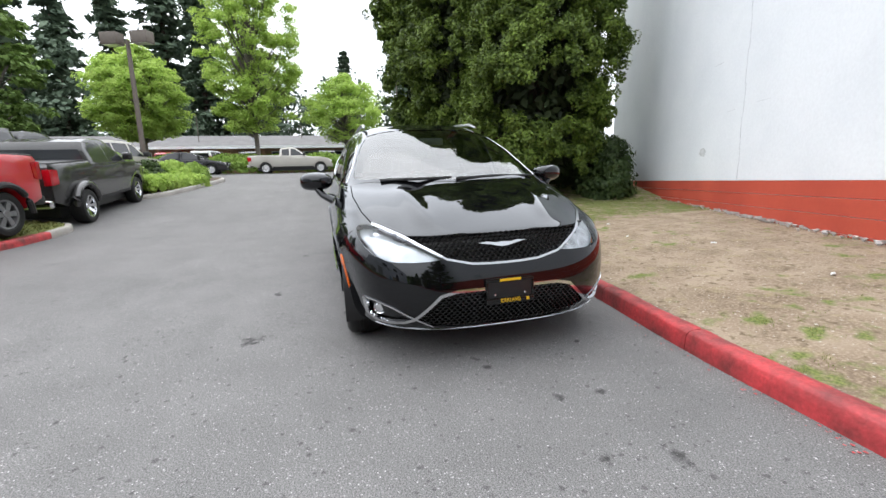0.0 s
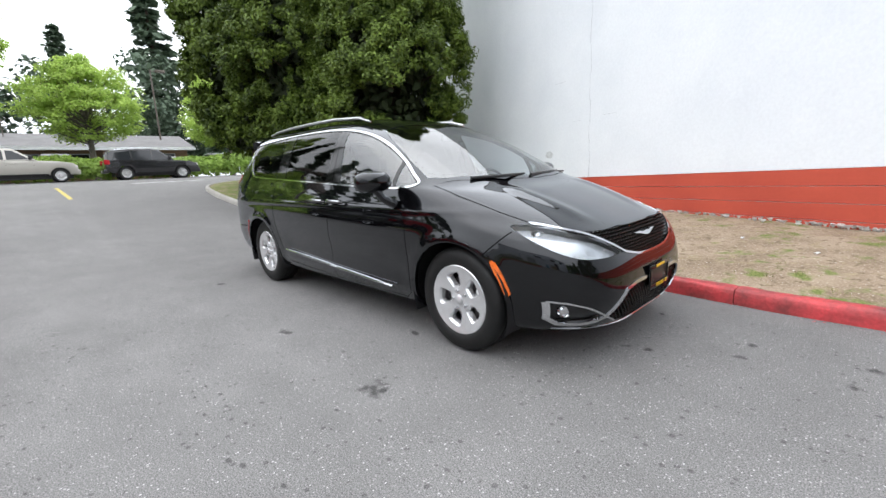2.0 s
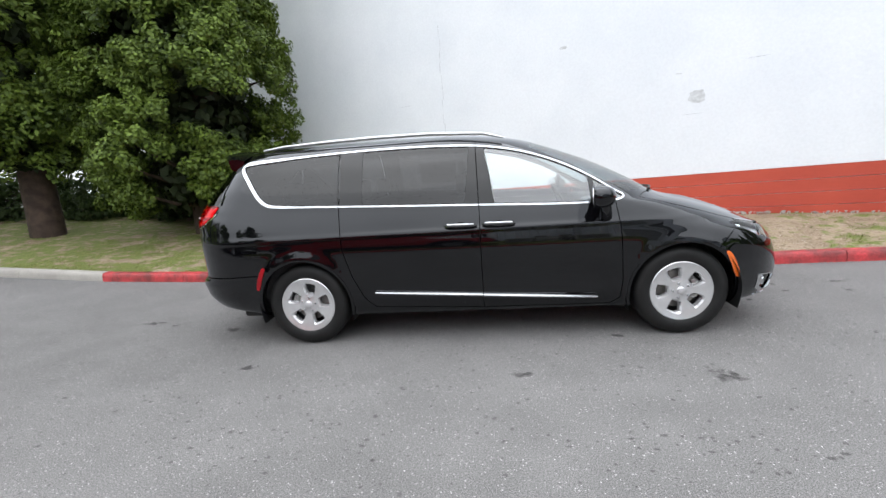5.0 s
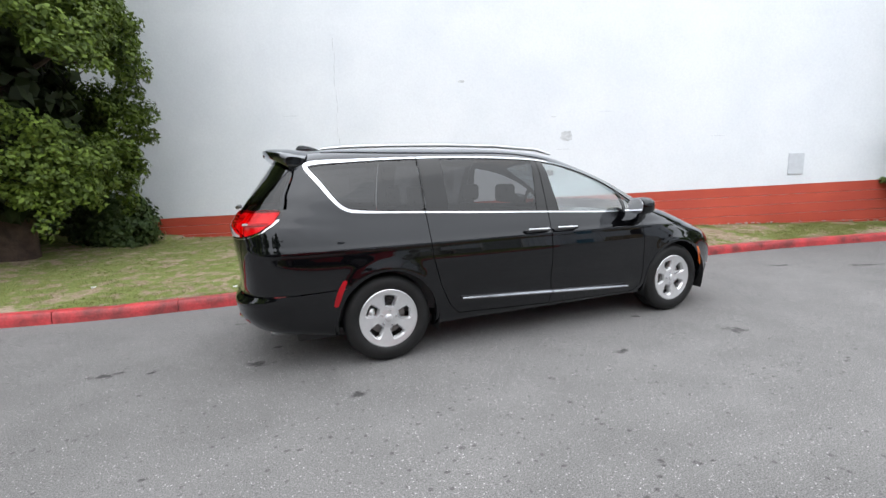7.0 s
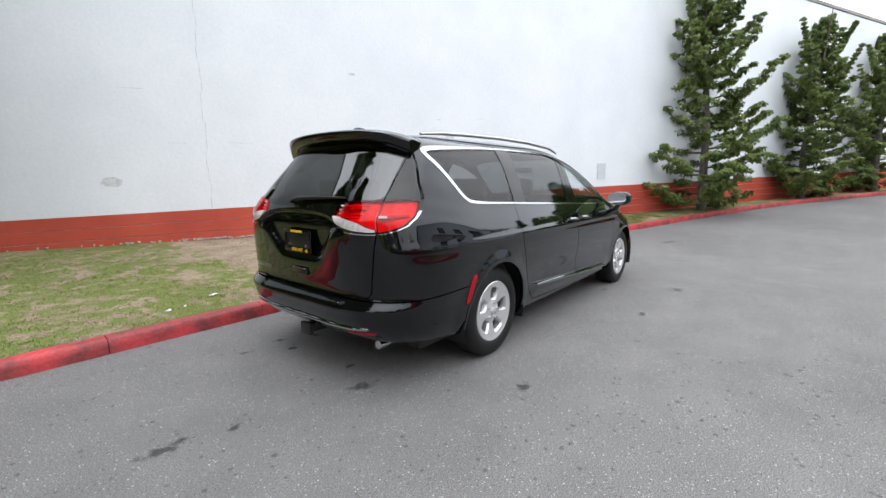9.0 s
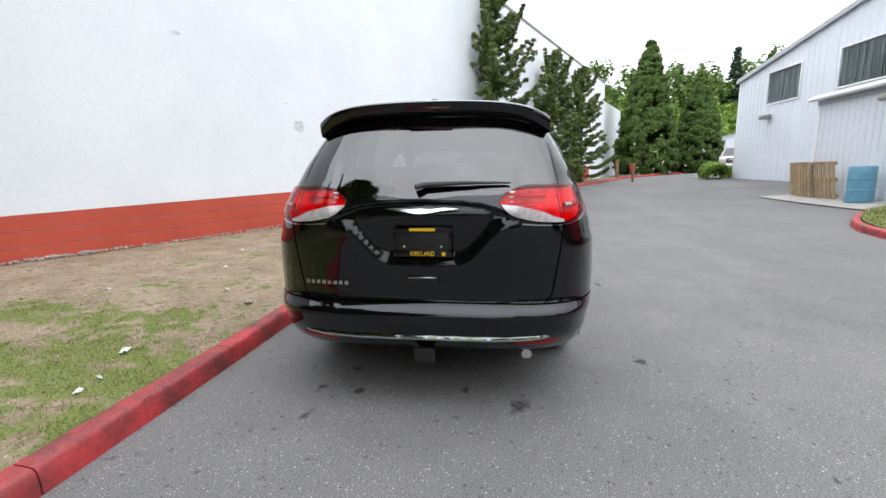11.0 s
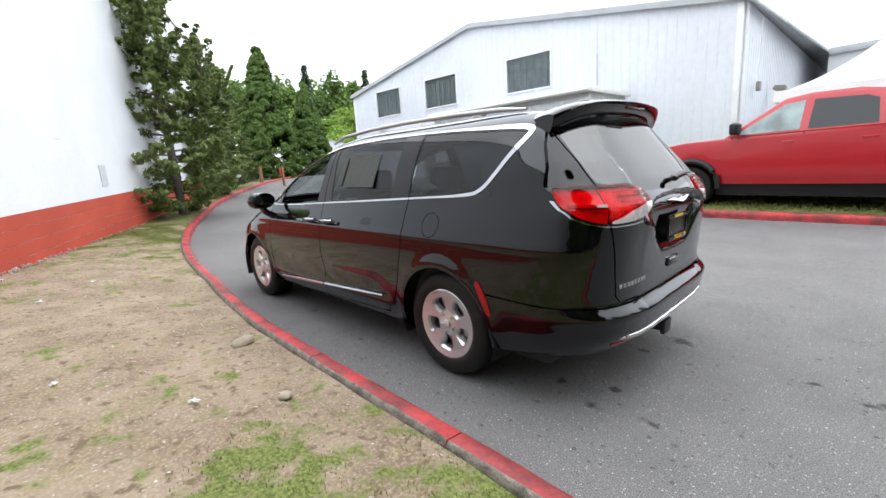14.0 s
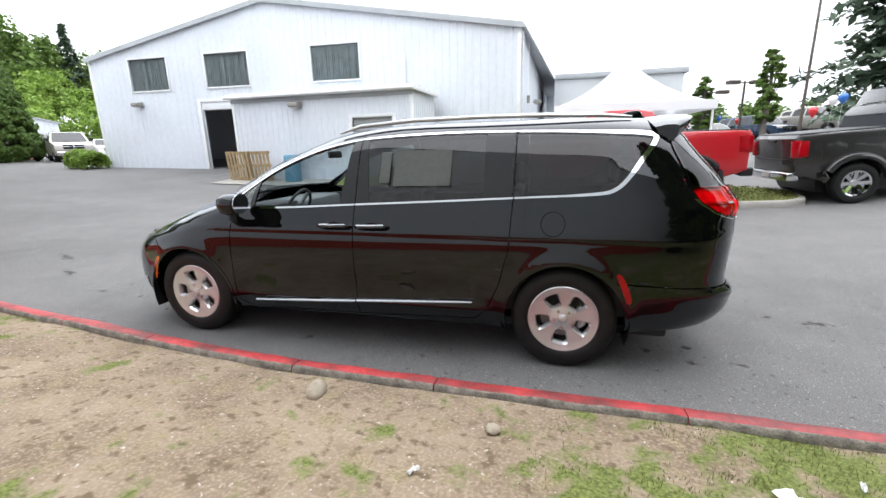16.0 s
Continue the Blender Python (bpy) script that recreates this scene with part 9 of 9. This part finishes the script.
# ---- low building along the street ----
low_house = tagged(new("low_building"), "long low tan building with a grey shingle roof", "building")
low_house.location = (-43.0, -10.0, 1.5)
part("wall", block((-7, -16, 0), (0, 19, 2.55)), M_BROWNWALL, low_house, smooth=False)
part("roof", plate_mesh([(1.3, 2.45), (1.3, 2.62), (-3.4, 4.0), (-8.3, 2.62), (-8.3, 2.45)], 36, "y", -16.6), M_SHINGLE, low_house, smooth=False)
part("fascia", block((1.3, -16.6, 2.40), (1.36, 19.4, 2.64)), M_WHITETRIM, low_house, smooth=False)
for k in range(11):
    y = -14.6 + k * 3.1
    w = part("window", block((-0.04, y, 0.8), (0.04, y + 1.5, 2.1)), M_DARKWINDOW, low_house, smooth=False)
    part("window_frame", join([block((0.0, y - 0.06, 0.74), (0.06, y + 1.56, 0.8)), block((0.0, y - 0.06, 2.1), (0.06, y + 1.56, 2.16)), block((0.0, y - 0.06, 0.8), (0.06, y, 2.1)), block((0.0, y + 1.5, 0.8), (0.06, y + 1.56, 2.1))]), M_WHITETRIM, w, smooth=False)
    part("post", block((0.95, y - 0.8, -0.2), (1.1, y - 0.65, 2.45)), M_WOODPOST, low_house, smooth=False)
part("chimney", block((-4.2, -9.2, 3.4), (-3.6, -8.6, 4.5)), M_BROWNWALL, low_house, smooth=False)
part("roof_vent", block((-1.6, 2.0, 3.2), (-1.3, 2.3, 3.75)), M_TRIMGREY, low_house, smooth=False)


# ---- lamp posts ----
def lamp_post(x, y, z, h, label, heads=2, turn=0.0, box=(0.75, 0.4, 0.22), pole=0.085):
    p = tagged(new("street_lamp"), label, "lamp post", "lamp posts")
    p.matrix_world = pose(x, y, z, rz=turn)
    part("base", block((-0.3, -0.3, -0.2), (0.3, 0.3, 0.45), 0.03), M_CONCRETE, p)
    part("pole", tube([(0, 0, 0.3), (0, 0, h * 0.5), (0, 0, h)], (pole, pole * 0.85, pole * 0.7), 10), M_LAMPPOLE, p)
    for k in range(heads):
        s = 1 if k % 2 == 0 else -1
        part("arm", tube([(0, 0, h - 0.12), (s * 0.45, 0, h - 0.10)], 0.035, 6), M_LAMPPOLE, p)
        head = part("lamp_head", block((min(s * 0.4, s * (0.4 + box[0])), -box[1] / 2, h - 0.2), (max(s * 0.4, s * (0.4 + box[0])), box[1] / 2, h - 0.2 + box[2]), 0.03), M_LAMPPOLE, p)
        part("lens", block((min(s * 0.46, s * (0.34 + box[0])), -box[1] * 0.4, h - 0.215), (max(s * 0.46, s * (0.34 + box[0])), box[1] * 0.4, h - 0.195)), M_WHITELENS, head, "pale lens")
    return p


lamp_post(-23.5, -10.8, 1.4, 7.2, "tall brown lamp post with two box heads", 2, 70, (0.95, 0.6, 0.62), 0.15)
lamp_post(-44.8, 7.4, 1.5, 9.8, "tall thin lamp post behind the low building", 1, 90)
lamp_post(-43.7, -12.8, 1.5, 5.8, "slim lamp post over the low roof", 1, 0, (0.5, 0.25, 0.15), 0.05)
lamp_post(-45.1, -3.1, 1.5, 4.9, "slim lamp post over the low roof", 1, 0, (0.5, 0.25, 0.15), 0.05)
lamp_post(-12.6, -28.2, 1.0, 3.9, "brown lamp post in the car lot", 2, 20)
lamp_post(-11.5, -30.5, 1.0, 3.6, "brown lamp post in the car lot", 2, 20)
lamp_post(-14.9, -26.0, 1.0, 8.6, "tall brown lamp post in the car lot", 2, 20)

# ---- sign, post, far shed ----
sign = tagged(new("road_sign"), "red and white sign on a wooden post", "sign")
sign.matrix_world = pose(20.3, -7.9, road_z(20.3, -7.9), rz=-70)
part("post", block((-0.05, -0.05, -0.2), (0.05, 0.05, 1.05), 0.008), M_WOODPOST, sign)
part("panel", block((-0.17, 0.052, 0.55), (0.17, 0.07, 1.03), 0.004), M_SIGNRED, sign, "red panel")
for z, w in ((0.93, 0.22), (0.82, 0.26), (0.70, 0.2)):
    part("print", block((-w / 2, 0.071, z - 0.03), (w / 2, 0.074, z + 0.02)), M_WHITETRIM, sign, "white bar of print", smooth=False)
wood = tagged(new("wooden_post"), "short square wooden post in the kerb strip", "post")
wood.matrix_world = pose(23.0, -7.75, 0.6)
part("post", block((-0.08, -0.08, 0.0), (0.08, 0.08, 1.42), 0.015), M_WOODPOST, wood)
shed = tagged(new("far_shed"), "small white shed with an open lit doorway", "building")
shed.matrix_world = pose(49.6, -28.0, 1.0, rz=-100)
ribbed_sheet("front_wall", -3.2, 3.2, -0.3, lambda x: 4.3 - abs(x) * 0.22, [(-2.2, 0.0, 0.0, 2.6)], shed, M_SIDING, 0.4, 0.03)
part("side_wall", block((3.08, 0.13, -0.3), (3.2, 9, 3.55)), M_SIDING, shed, smooth=False)
part("side_wall", block((-3.2, 0.13, -0.3), (-3.08, 9, 3.55)), M_SIDING, shed, smooth=False)
for s in (-1, 1):
    part("roof", plate_mesh([(s * 3.4, 3.52), (0, 4.30), (0, 4.40), (s * 3.4, 3.62)], 9.4, "y", -0.2), M_ROOFGREY, shed, smooth=False)

# ---- tent and balloons ----
tent = tagged(new("party_tent"), "white peaked tent canopy beside the hall", "tent")
tent.location = (-3.7, -13.6, 0.45)
tm = bmesh.new()
rows_t = []
for k in range(13):
    t = k / 12
    hw = 2.35 * (1 - t)
    z = 2.2 + 1.75 * (t * 0.5 + 0.5 * t ** 2.4)
    ring = []
    for j in range(32):
        a = 2 * math.pi * (j + 0.5) / 32
        q = max(abs(math.cos(a)), abs(math.sin(a)))
        ring.append(tm.verts.new((max(hw, 0.05) * math.cos(a) / q, max(hw, 0.05) * math.sin(a) / q, z)))
    rows_t.append(ring)
for a, b in zip(rows_t, rows_t[1:]):
    for j in range(32):
        tm.faces.new((a[j], a[(j + 1) % 32], b[(j + 1) % 32], b[j]))
bmesh.ops.solidify(tm, geom=tm.faces[:], thickness=0.02)
part("canopy", tm, M_TENT, tent, angle=30)
for lo, hi in (((-2.37, -2.37, 1.95), (2.37, -2.33, 2.22)), ((-2.37, 2.33, 1.95), (2.37, 2.37, 2.22)), ((-2.37, -2.33, 1.95), (-2.33, 2.33, 2.22)), ((2.33, -2.33, 1.95), (2.37, 2.33, 2.22))):
    part("valance", block(lo, hi), M_TENT, tent, smooth=False)
for x in (-2.28, 2.28):
    for y in (-2.28, 2.28):
        part("pole", tube([(x, y, -0.3), (x, y, 2.2)], 0.035, 8), M_WHITETRIM, tent)
office = tagged(new("grey_office"), "pale grey flat-roofed building behind the tent", "building")
office.location = (0.0, -24.3, 0.0)
M_OFFICE = material("pale_grey_render", (0.60, 0.62, 0.64), 0.7, vary=0.06, scale=1.0)
part("wall", block((-8.2, -8, -0.3), (-1.2, 0, 5.1)), M_OFFICE, office, smooth=False)
part("parapet", block((-8.4, -8.2, 5.1), (-1.2, 0.15, 5.4), 0.03), M_TRIMGREY, office)
for k in range(4):
    w = part("window", block((-7.6 + k * 1.6, 0.0, 1.7), (-6.5 + k * 1.6, 0.04, 2.6)), M_DARKWINDOW, office, smooth=False)
    part("window_sill", block((-7.65 + k * 1.6, 0.0, 1.62), (-6.45 + k * 1.6, 0.09, 1.69)), M_WHITETRIM, w, smooth=False)


def balloon(x, y, z, mat, word):
    b = tagged(new("balloon"), word + " balloon on a thin white string", "balloon", "balloons over the car lot")
    b.location = (x, y, z)
    part("skin", lathe([(0.0, 0.19), (0.07, 0.175), (0.12, 0.13), (0.145, 0.06), (0.145, 0.0), (0.125, -0.07), (0.08, -0.14), (0.03, -0.19), (0.012, -0.205), (0.022, -0.22), (0.0, -0.22)], 20, "z"), mat, b)
    part("string", tube([(0, 0, -0.2), (0.03, 0.02, -0.8), (0.0, 0.05, road_z(x, y) - z)], 0.004, 4), M_WHITETRIM, b)


B_RED = material("red_balloon_rubber", (0.6, 0.02, 0.03), 0.25, coat=0.5, vary=0.1, scale=8)
B_WHITE = material("white_balloon_rubber", (0.8, 0.8, 0.82), 0.25, coat=0.5, vary=0.05, scale=8)
B_BLUE = material("blue_balloon_rubber", (0.03, 0.16, 0.55), 0.25, coat=0.5, vary=0.1, scale=8)
for x, y, z, mt, w in ((-10.79, -16.09, 2.4, B_RED, "red"), (-11.26, -15.87, 2.77, B_WHITE, "white"), (-11.5, -15.75, 2.83, B_BLUE, "blue"), (-11.84, -29.6, 2.75, B_BLUE, "blue"), (-12.84, -29.27, 2.52, B_RED, "red"), (-13.82, -28.92, 2.64, B_BLUE, "blue")):
    balloon(x, y, z, mt, w)
# trees over the lot
broadleaf("street_tree", -13.2, -26.2, 1.0, 5.6, 0.55, 1.2, 101, M_OAKLEAF, "slim upright green street tree in the lot", 80, 80, 0.16, True)
broadleaf("street_tree", -10.8, -29.5, 1.0, 4.4, 0.7, 1.0, 102, M_OAKLEAF, "slim upright green street tree in the lot", 60, 80, 0.16, True)
broadleaf("street_tree", -19.4, -22.6, 1.0, 10.0, 1.0, 1.5, 103, M_OAKLEAF, "upright green street tree beside the lot", 130, 100, 0.18, True)
fir("fir_tree", -20.5, -28.5, 1.0, 14.5, 4.6, 104, "large dark spreading conifer beyond the car lot", 30)
